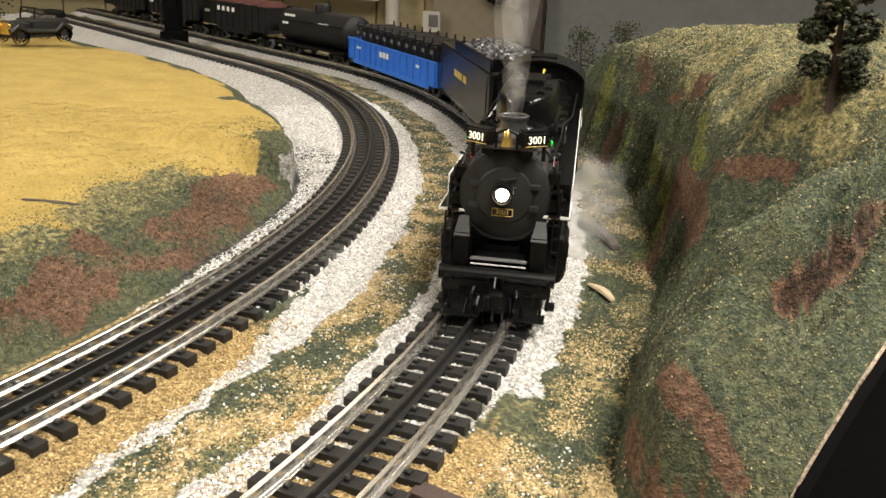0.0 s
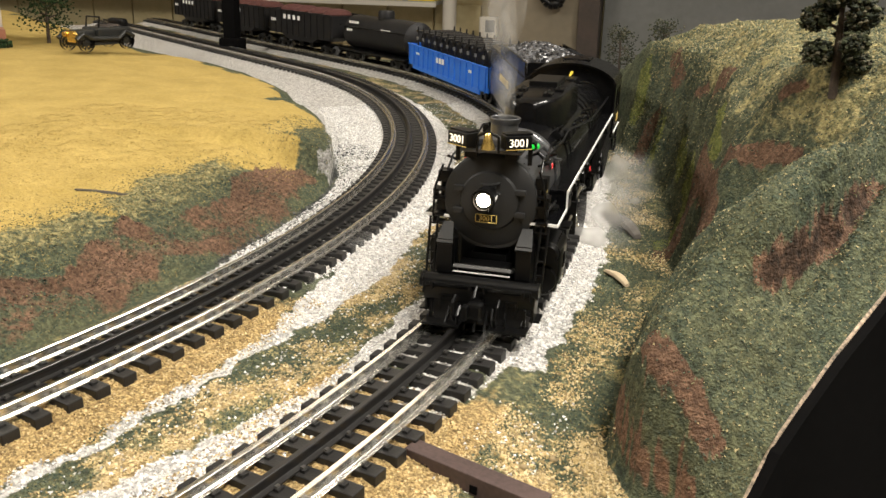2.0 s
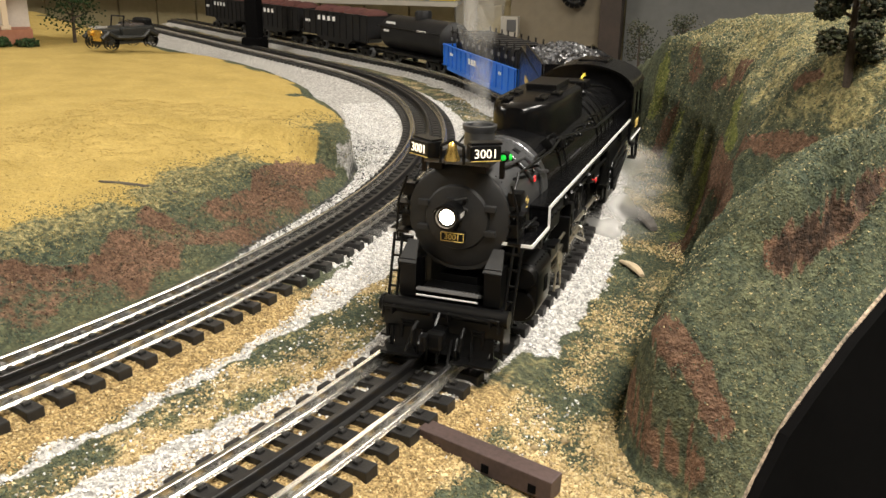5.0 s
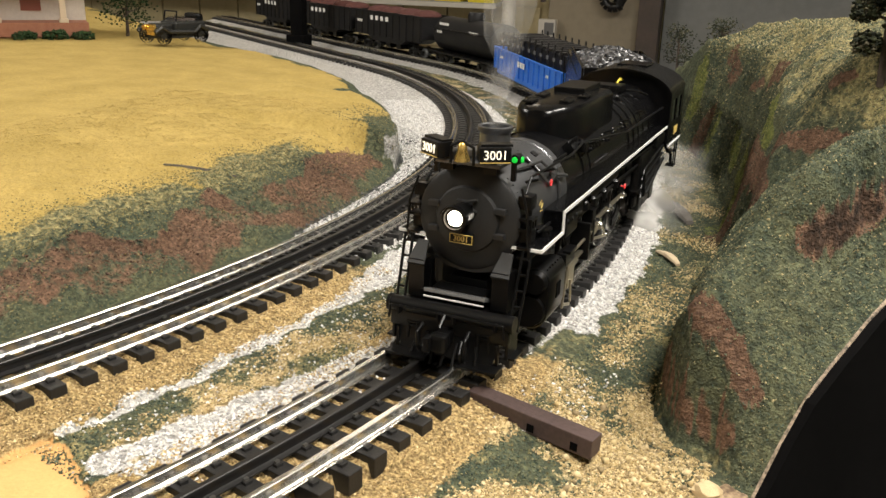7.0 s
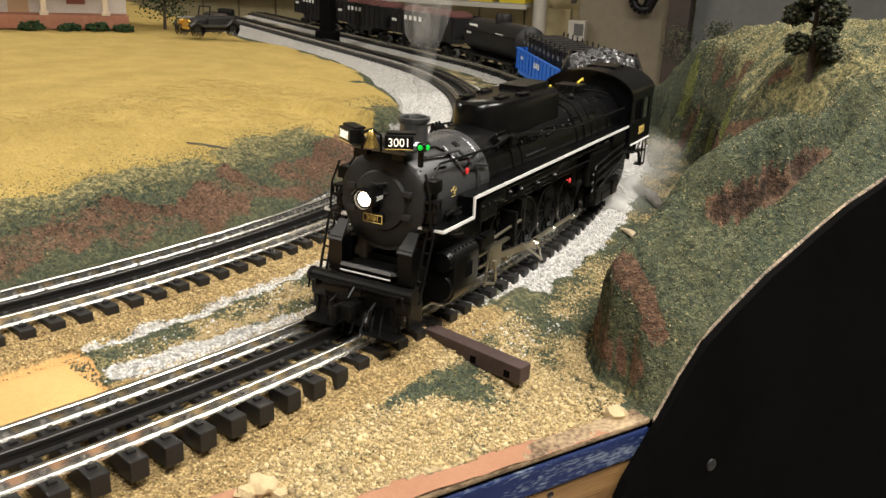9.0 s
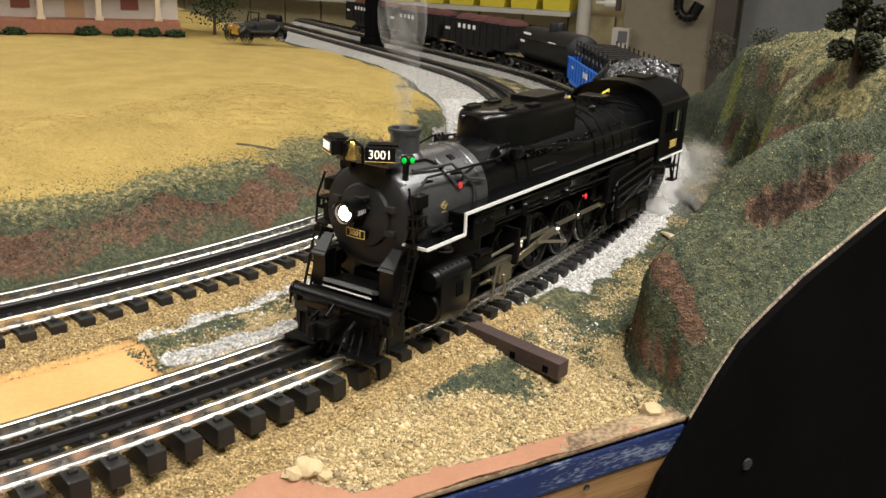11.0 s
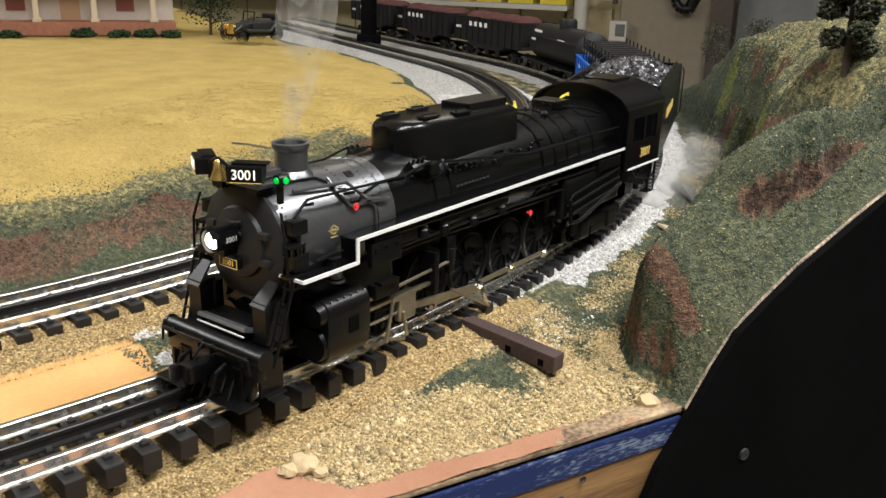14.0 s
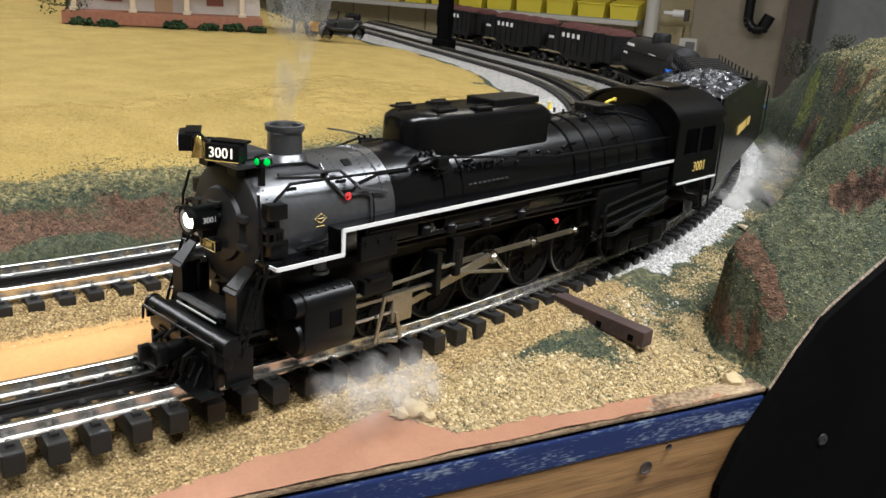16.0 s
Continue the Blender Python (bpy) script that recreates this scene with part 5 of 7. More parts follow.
        rod(bm, (0.0930, s * 0.0300, 0.0390), (0.0320, s * 0.0305, 0.0420), 0.0008, seg=8)
        part("radius_rod", bm, STEEL, t, "steel radius rod")
    # frame, pilot, pony and trailing trucks
    bm = bmesh.new()
    box(bm, (0.010, 0, 0.0330), (0.240, 0.018, 0.0180))
    box(bm, (-0.115, 0, 0.0480), (0.075, 0.046, 0.020), 0.003)
    box(bm, (0.0900, 0, 0.0420), (0.060, 0.040, 0.022), 0.003)
    part("frame", bm, SATIN, t)
    for s in (1, -1):
        bm = bmesh.new()
        box(bm, (-0.115, s * 0.0290, 0.0500), (0.072, 0.006, 0.024), 0.002)
        for z in (0.0560, 0.0500, 0.0440):
            pipe(bm, [(-0.082, s * 0.0330, z - 0.010), (-0.086, s * 0.0335, z - 0.004), (-0.120, s * 0.0335, z), (-0.148, s * 0.0330, z + 0.002)], 0.0009)
        pipe(bm, [(-0.083, s * 0.0340, 0.0500), (-0.084, s * 0.0345, 0.0360), (-0.094, s * 0.0345, 0.0350), (-0.150, s * 0.0335, 0.0480)], 0.0012)
        box(bm, (-0.132, s * 0.0325, 0.0640), (0.030, 0.003, 0.007), 0.0008)
        part("ashpan", bm, SATIN, t, "black ash pan hung with pipes")
    for x, r in ((0.0690, 0.0110),):
        for s in (1, -1):
            spoked_wheel(t, x, s * 0.0165, 0.0116 + r, r, "pony_wheel", 10, False)
    for x in (-0.1180, -0.1560):
        r = 0.0105
        for s in (1, -1):
            spoked_wheel(t, x, s * 0.0165, 0.0116 + r, r, "trailing_wheel", 10, False)
    for s in (1, -1):
        bm = bmesh.new()
        box(bm, (-0.137, s * 0.0235, 0.0250), (0.066, 0.004, 0.0080), 0.0012)
        for x in (-0.1180, -0.1560):
            box(bm, (x, s * 0.0240, 0.0225), (0.013, 0.006, 0.0120), 0.0016)
        box(bm, (-0.137, s * 0.0240, 0.0200), (0.020, 0.005, 0.006), 0.001)
        pipe(bm, [(-0.170, s * 0.0310, 0.0560), (-0.176, s * 0.0320, 0.0480), (-0.192, s * 0.0320, 0.0440), (-0.198, s * 0.0320, 0.0330)], 0.0011)
        for z in (0.034, 0.045):
            box(bm, (-0.196, s * 0.0320, z), (0.009, 0.006, 0.0010))
        box(bm, (-0.1915, s * 0.0345, 0.0450), (0.0008, 0.0010, 0.022))
        box(bm, (-0.2005, s * 0.0345, 0.0450), (0.0008, 0.0010, 0.022))
        part("truck_frame", bm, SATIN, t)
    bm = bmesh.new()
    box(bm, (0.1490, 0, 0.0262), (0.0045, 0.0560, 0.0075), 0.0012)
    rod(bm, (0.1485, -0.0285, 0.0318), (0.1485, 0.0285, 0.0318), 0.0036, seg=20)
    for s in (1, -1):
        rod(bm, (0.1485, s * 0.0282, 0.0318), (0.1485, s * 0.0296, 0.0318), 0.0040, seg=20)
    part("pilot_beam", bm, SATIN, t, "black pilot beam with a rounded top", True)
    bm = bmesh.new()
    box(bm, (0.1400, 0, 0.0325), (0.020, 0.0500, 0.0014))
    part("pilot_deck", bm, SATIN, t)
    bm = bmesh.new()
    loft(bm, [[Vector((0.1475, -w, z)), Vector((0.1475 + o, -w, z)), Vector((0.1475 + o, w, z)), Vector((0.1475, w, z))] for z, w, o in ((0.0225, 0.0235, 0.0030), (0.0165, 0.0225, 0.0045), (0.0130, 0.0215, 0.0060))])
    part("pilot_apron", bm, SATIN, t)
    for s in (1, -1):
        bm = bmesh.new()
        box(bm, (0.1550, s * 0.0165, 0.0128), (0.0100, 0.0190, 0.0012), 0.0003)
        for y in (0.0095, 0.0235):
            box(bm, (0.1520, s * y, 0.0175), (0.0012, 0.0014, 0.010))
        part("footboard", bm, SATIN, t, "black footboard with hangers")
        bm = bmesh.new()
        box(bm, (0.1440, s * 0.0268, 0.0225), (0.012, 0.0016, 0.014), 0.0004)
        box(bm, (0.1440, s * 0.0280, 0.0160), (0.010, 0.0050, 0.0010))
        part("side_step", bm, SATIN, t)
        bm = bmesh.new()
        lathe(bm, [(0.0001, 0), (0.0016, 0), (0.0016, 0.0020), (0.0009, 0.0026), (0.0009, 0.0034), (0.0001, 0.0036)], Matrix.Translation((0.1480, s * 0.0255, 0.0310)), 12)
        part("flag_holder", bm, SATIN, t)
    bm = bmesh.new()
    pipe(bm, [(0.1545, -0.0270, 0.0270), (0.1545, -0.0262, 0.0330), (0.1545, 0.0262, 0.0330), (0.1545, 0.0270, 0.0270)], 0.0006)
    pipe(bm, [(0.1545, 0.0, 0.0330), (0.1600, 0.0, 0.0290)], 0.0007)
    part("uncoupling_bar", bm, SATIN, t, "thin steel uncoupling bar")
    for y in (-0.0225, -0.0035, 0.0035, 0.0225):
        bm = bmesh.new()
        box(bm, (0.1530, y, 0.0310), (0.0042, 0.0012, 0.0036), 0.0003)
        part("bar_bracket", bm, SATIN, t)
    for s in (1, -1):
        bm = bmesh.new()
        for z in (0.0272, 0.0285):
            box(bm, (0.1516, s * 0.0165, z - 0.003), (0.0010, 0.0052, 0.0005))
        box(bm, (0.1512, s * 0.0140, 0.0215), (0.0012, 0.0014, 0.0090), 0.0003)
        box(bm, (0.1512, s * 0.0190, 0.0215), (0.0012, 0.0014, 0.0090), 0.0003)
        part("pilot_hanger", bm, SATIN, t)
        bm = bmesh.new()
        pipe(bm, [(0.1530, s * 0.0108, 0.0265), (0.1580, s * 0.0112, 0.0245), (0.1590, s * 0.0108, 0.0190), (0.1565, s * 0.0100, 0.0150)], 0.0009)
        part("air_hose", bm, SATIN, t, "black air hose")
        bm = bmesh.new()
        box(bm, (0.1290, s * 0.0262, 0.0690), (0.0075, 0.0060, 0.0012), 0.0002)
        box(bm, (0.1290, s * 0.0262, 0.0735), (0.0075, 0.0060, 0.0012), 0.0002)
        for x in (0.1258, 0.1290, 0.1322):
            box(bm, (x, s * 0.0286, 0.0712), (0.0009, 0.0009, 0.0045))
        part("front_step", bm, SATIN, t, "black two-rung step bracket")
        bm = bmesh.new()
        box(bm, (0.1300, s * 0.0262, 0.0565), (0.0075, 0.0060, 0.0012), 0.0002)
        box(bm, (0.1300, s * 0.0262, 0.0610), (0.0075, 0.0060, 0.0012), 0.0002)
        for x in (0.1268, 0.1300, 0.1332):
            box(bm, (x, s * 0.0286, 0.0588), (0.0009, 0.0009, 0.0045))
        part("front_step", bm, SATIN, t, "black two-rung step bracket")
        around = lambda x, a, r=0.0246: (x, s * math.sin(radians(a)) * r, AX + math.cos(radians(a)) * r)
        bm = bmesh.new()
        pipe(bm, [around(0.1190, 22), around(0.1110, 23), around(0.1010, 25), around(0.0975, 34), around(0.0960, 50), around(0.0925, 61), around(0.0860, 62), around(0.0820, 56), around(0.0700, 50), around(0.0540, 50, 0.0256)], 0.0006)
        part("sand_pipe", bm, SATIN, t, "thin black pipe over the smokebox")
        bm = bmesh.new()
        box(bm, around(0.0820, 30, 0.0240), (0.0040, 0.0036, 0.0008), 0.0002, rx=-s * radians(30))
        part("hatch", bm, SATIN, t, "small dark inspection hatch")
        bm = bmesh.new()
        lathe(bm, [(0.0001, 0.0), (0.0038, 0.0), (0.0038, 0.0012), (0.0028, 0.0016), (0.0026, 0.0062), (0.0032, 0.0068), (0.0001, 0.0078)], Matrix.Translation((0.1070, s * 0.0275, 0.0526)), 18)
        part("lubricator", bm, GRAPHITE, t, "small grey lubricator pot", True)
    for s in (1, -1):
        around = lambda x, a, r=0.0250: (x, s * math.sin(radians(a)) * r, AX + math.cos(radians(a)) * r)
        bm = bmesh.new()
        pipe(bm, [around(0.0960, 30), around(0.0955, 52), around(0.0920, 66), around(0.0800, 66), around(0.0780, 72), around(0.0780, 98)], 0.0007)
        part("sand_pipe", bm, GRAPHITE, t, "grey pipe bent down the smokebox side", True)
        bm = bmesh.new()
        for k in range(4):
            a0, a1 = 68 + k * 9, 77 + k * 9
            loft(bm, [[Vector(around(x, a, rr)) for a, rr in ((a0, 0.0240), (a1, 0.0240), (a1, 0.0249), (a0, 0.0249))] for x in (0.0665, 0.0765)])
        part("side_sheet", bm, GRAPHITE, t, "riveted grey cover sheet", False)
        bm = bmesh.new()
        for k in range(6):
            rod(bm, around(0.0240 - k * 0.0045, 58, 0.0262), around(0.0240 - k * 0.0045, 58, 0.0282), 0.0009, seg=8)
            rod(bm, around(0.0240 - k * 0.0045, 62, 0.0262), around(0.0240 - k * 0.0045, 62, 0.0274), 0.0006, seg=8)
        part("valve_row", bm, SATIN, t, "row of small black valve stems", True)
        bm = bmesh.new()
        c = around(0.0440, 46, 0.0262)
        box(bm, c, (0.0090, 0.0060, 0.0050), 0.0008, rx=-s * radians(46))
        for q in (-0.0035, 0.0, 0.0035):
            rod(bm, (c[0] + q, c[1], c[2]), (c[0] + q, c[1] + s * 0.0020, c[2] + 0.0048), 0.0007, seg=8)
        pipe(bm, [around(0.0395, 48, 0.0270), around(0.0330, 48, 0.0295), around(0.0320, 58, 0.0290), around(0.0395, 62, 0.0265)], 0.0006)
        part("check_valve", bm, SATIN, t, "black check valve with bent pipes", True)
        bm = bmesh.new()
        for x in (0.050, 0.018, -0.010, -0.034, -0.055, -0.078, -0.100, -0.124):
            lathe(bm, [(0.0001, 0.0), (0.0011, 0.0), (0.0011, 0.0010), (0.0005, 0.0014), (0.0001, 0.0016)], Matrix.Translation(around(x, 55, 0.0262)) @ Vector((0, s * 0.82, 0.57)).to_track_quat("Z", "Y").to_matrix().to_4x4(), 10)
        part("washout_plugs", bm, BLACK, t, "", True)["kind"] = "stuff"
        bm = bmesh.new()
        box(bm, (0.0800, s * 0.0310, 0.0600), (0.0200, 0.0030, 0.0110), 0.0006)
        for q in (-0.007, 0.0, 0.007):
            rod(bm, (0.0800 + q, s * 0.0325, 0.0620), (0.0800 + q, s * 0.0332, 0.0620), 0.0012, seg=10)
        part("cooling_box", bm, SATIN, t, "black box under the running board")
        for x, z in ((0.052, 0.0590), (0.036, 0.0575), (0.012, 0.0560), (-0.014, 0.0560)):
            bm = bmesh.new()
            lathe(bm, [(0.0001, 0.0), (0.0028, 0.0), (0.0028, 0.0040), (0.0016, 0.0052), (0.0001, 0.0054)], Matrix.Translation((x, s * 0.0300, z)), 14)
            pipe(bm, [(x, s * 0.0300, z + 0.005), (x + 0.004, s * 0.0305, z + 0.008), (x + 0.008, s * 0.0290, z + 0.010)], 0.0005)
            part("brake_cylinder", bm, SATIN, t, "", True)
    bm = bmesh.new()
    for x, a0 in ((0.1265, 100), (0.0895, 70), (0.0760, 60)):
        for i in range(24):
            a = radians(a0 * (2 * i / 23 - 1))
            bmesh.ops.create_icosphere(bm, subdivisions=1, radius=0.0004, matrix=Matrix.Translation((x, math.sin(a) * 0.0239, AX + math.cos(a) * 0.0239)))
    part("rivet_rows", bm, GRAPHITE, t)["kind"] = "stuff"
    bm = bmesh.new()
    box(bm, (0.1560, 0, 0.0230), (0.012, 0.0060, 0.0060), 0.001)
    box(bm, (0.1630, 0.0015, 0.0240), (0.006, 0.0080, 0.0080), 0.0018)
    box(bm, (0.1665, -0.0025, 0.0240), (0.005, 0.0030, 0.0070), 0.0008)
    for s in (1, -1):
        pipe(bm, [(0.1540, s * 0.0080, 0.0220), (0.1580, s * 0.0085, 0.0180), (0.1570, s * 0.0090, 0.0110)], 0.0008)
    part("coupler", bm, SATIN, t, "black knuckle coupler")
    for i in range(7):
        y = (i - 3) * 0.0052
        bm = bmesh.new()
        rod(bm, (0.1520, y * 0.9, 0.0200), (0.1580, y, 0.0105), 0.0007, seg=6)
        part("pilot_bar", bm, SATIN, t)
    bm = bmesh.new()
    box(bm, (0.1420, 0, 0.0380), (0.008, 0.0290, 0.0016), 0.0003, ry=-0.35)
    for k in range(17):
        box(bm, (0.1420, -0.0132 + k * 0.00165, 0.0390), (0.0074, 0.0007, 0.0005), ry=-0.35)
    tread = part("deck_tread", bm, GREYPLATE, t, "ribbed grey step plate")
    bm = bmesh.new()
    box(bm, (0.1461, 0, 0.0366), (0.0005, 0.0286, 0.0006))
    part("step_edge", bm, WHITE, tread, "white step edge")
    bm = bmesh.new()
    box(bm, (0.1370, 0, 0.0365), (0.010, 0.0260, 0.0060), 0.001)
    part("step_box", bm, SATIN, t)
    for s in (1, -1):
        bm = bmesh.new()
        loft(bm, [[Vector(q) for q in ((0.134, s * 0.0165, z0), (0.1425, s * 0.0160, z0), (0.1425, s * 0.0235, z0), (0.134, s * 0.0240, z0))] for z0 in (0.0340, 0.0515)] )
        rod(bm, (0.1330, s * 0.0200, 0.0340), (0.1330, s * 0.0200, 0.0500), 0.0045, seg=16)
        part("air_pump", bm, SATIN, t)
        bm = bmesh.new()
        loft(bm, [[Vector((0.1436, s * 0.0155, 0.0500)), Vector((0.1436, s * 0.0240, 0.0500)), Vector((0.1350, s * 0.0225, 0.0585)), Vector((0.1350, s * 0.0175, 0.0585))],
                  [Vector((0.1430, s * 0.0155, 0.0490)), Vector((0.1430, s * 0.0240, 0.0490)), Vector((0.1342, s * 0.0225, 0.0577)), Vector((0.1342, s * 0.0175, 0.0577))]])
        part("pump_shield", bm, FRONTGREY, t, "grey sloping shield plate")
        bm = bmesh.new()
        for y in (0.0262, 0.0300):
            rod(bm, (0.1330, s * y, 0.0600), (0.1440, s * (y - 0.001), 0.0270), 0.0007, seg=6)
        for k in range(5):
            f = (k + 0.5) / 5
            rod(bm, (0.1330 + 0.011 * f, s * 0.0262, 0.06 - 0.033 * f), (0.1330 + 0.011 * f, s * 0.0296, 0.06 - 0.033 * f), 0.0006, seg=6)
        part("ladder", bm, SATIN, t, "slim black front ladder")
        bm = bmesh.new()
        pipe(bm, [(0.1330, s * 0.0240, 0.0870), (0.1345, s * 0.0275, 0.0760), (0.1345, s * 0.0285, 0.0620)], 0.0006)
        part("grab_rail", bm, SATIN, t)
    # driving wheels and rods: the wheels turn, the rods circle with their pins
    wheels = [spoked_wheel(t, x, s * 0.0165, WHEEL_Z, WHEEL_R) for x in DRIVERS for s in (1, -1)]
    rods = []
    for s in (1, -1):
        r = new("side_rod")
        r.parent = t
        r.matrix_local = pose(0, s * 0.0245, WHEEL_Z)
        bm = bmesh.new()
        for a, b in zip(DRIVERS, DRIVERS[1:]):
            box(bm, ((a + b) / 2, 0, 0), (abs(a - b) - 0.003, 0.0012, 0.0026), 0.0003)
        part("bar", bm, STEEL, r, "bright steel coupling rod")
        for x in DRIVERS:
            bm = bmesh.new()
            bmesh.ops.create_cone(bm, cap_ends=True, segments=16, radius1=0.0027, radius2=0.0027, depth=0.0030, matrix=Matrix.Translation((x, 0, 0)) @ Matrix.Rotation(radians(90), 4, "X"))
            bmesh.ops.create_cone(bm, cap_ends=True, segments=6, radius1=0.0013, radius2=0.0013, depth=0.0044, matrix=Matrix.Translation((x, s * 0.001, 0)) @ Matrix.Rotation(radians(90), 4, "X"))
            part("pin", bm, CHROME, r, "", True)
        rods.append((r, s))
    mains = []
    for s in (1, -1):
        r = new("main_rod")
        r.parent = t
        bm = bmesh.new()
        ln = 0.0625
        loft(bm, [[Vector((x, y, z)) for y, z in ((-0.0007, -h), (0.0007, -h), (0.0007, h), (-0.0007, h))] for x, h in ((0, 0.0030), (0.004, 0.0022), (ln - 0.004, 0.0016), (ln, 0.0022))])
        part("bar", bm, STEEL, r, "bright steel main rod")
        bm = bmesh.new()
        bmesh.ops.create_cone(bm, cap_ends=True, segments=18, radius1=0.0034, radius2=0.0034, depth=0.0028, matrix=Matrix.Rotation(radians(90), 4, "X"))
        box(bm, (-0.0040, s * 0.0020, -0.0050), (0.0022, 0.0012, 0.0135), 0.0003, ry=0.6)
        bmesh.ops.create_icosphere(bm, subdivisions=1, radius=0.0014, matrix=Matrix.Translation((-0.0078, s * 0.0024, -0.0104)))
        part("eccentric_crank", bm, CHROME, r, "", True)
        bm = bmesh.new()
        rod(bm, (-0.0078, s * 0.0026, -0.0104), (0.028, s * 0.0026, 0.0040), 0.0009, seg=8)
        part("eccentric_rod", bm, STEEL, r, "bright steel eccentric rod")
        mains.append((r, s))
    cross = []
    for s in (1, -1):
        r = new("crosshead")
        r.parent = t
        bm = bmesh.new()
        box(bm, (0, 0, 0.0010), (0.0120, 0.0036, 0.0120), 0.0010)
        box(bm, (0.002, 0, 0.0074), (0.0150, 0.0042, 0.0026), 0.0005)
        part("shoe", bm, STEEL, r, "bright steel crosshead shoe")
        bm = bmesh.new()
        rod(bm, (0.004, 0, 0), (0.026, 0, 0), 0.0010, seg=10)
        part("piston_rod", bm, CHROME, r, "polished piston rod")
        bm = bmesh.new()
        box(bm, (0.0030, s * 0.0026, -0.0060), (0.0016, 0.0010, 0.0130), 0.0003, ry=0.2)
        box(bm, (0.0090, s * 0.0026, -0.0115), (0.0120, 0.0010, 0.0016), 0.0003, ry=-0.3)
        box(bm, (0.0140, s * 0.0026, -0.0010), (0.0016, 0.0010, 0.0210), 0.0003, ry=-0.25)
        part("union_link", bm, STEEL, r, "steel union link and combination lever")
        cross.append((r, s))
    return t, wheels, rods, mains, cross


loco, DRIVE, SIDE_RODS, MAIN_RODS, CROSSHEADS = build_locomotive()


# ---- tender and cars ----
def bogie(parent, x, wheel_r=0.0082, half=0.020, axles=2):
    b = new("bogie")
    b.parent = parent
    b.matrix_local = pose(x, 0, 0)
    bm = bmesh.new()
    for s in (1, -1):
        box(bm, (0, s * 0.0215, 0.0225), (half * 2 + 0.012, 0.0030, 0.0055), 0.0010)
        box(bm, (0, s * 0.0220, 0.0185), (0.014, 0.0036, 0.0080), 0.0012)
        for i in range(axles):
            q = -half + 2 * half * i / (axles - 1)
            box(bm, (q, s * 0.0222, 0.0200), (0.009, 0.0044, 0.0080), 0.0012)
    box(bm, (0, 0, 0.0240), (0.012, 0.040, 0.006))
    part("side_frame", bm, SATIN, b)
    for i in range(axles):
        q = -half + 2 * half * i / (axles - 1)
        bm = bmesh.new()
        for s in (1, -1):
            lathe(bm, [(0.0001, -0.0018), (wheel_r + 0.001, -0.0018), (wheel_r, -0.0006), (wheel_r, 0.0022), (0.0001, 0.0022)], Matrix.Translation((q, s * 0.0165, 0.0116 + wheel_r)) @ Matrix.Rotation(radians(-90 * s), 4, "X"), 24)
        rod(bm, (q, -0.016, 0.0116 + wheel_r), (q, 0.016, 0.0116 + wheel_r), 0.0016, seg=8)
        part("wheelset", bm, GREYPLATE, b, "dull steel wheelset", True)


def bars(parent, x0, z, n, w, h, gap, y, material, s, name="lettering_bars"):
    bm = bmesh.new()
    for i in range(n):
        box(bm, (x0 - s * i * gap, y, z), (w, 0.0005, h))
    return part(name, bm, material, parent)


def lump_load(name, parent, x0, x1, hw, z, rise, n, size, material, seed, label):
    rng = np.random.default_rng(seed)
    bm = bmesh.new()
    for i in range(n):
        x, y = rng.uniform(x0, x1), rng.uniform(-hw, hw)
        zz = z + rise * (1 - (y / hw) ** 2) * min(1, (x1 - x) / 0.02, (x - x0) / 0.02)
        g = bmesh.ops.create_icosphere(bm, subdivisions=1, radius=rng.uniform(0.6, 1.3) * size, matrix=Matrix.Translation((x, y, zz)) @ Euler(rng.uniform(0, 6, 3)).to_matrix().to_4x4())
        for v in g["verts"]:
            v.co += Vector(rng.uniform(-0.3, 0.3, 3)) * size
    o = part(name, bm, material, parent, label)
    o["kind"] = "stuff"
    return o


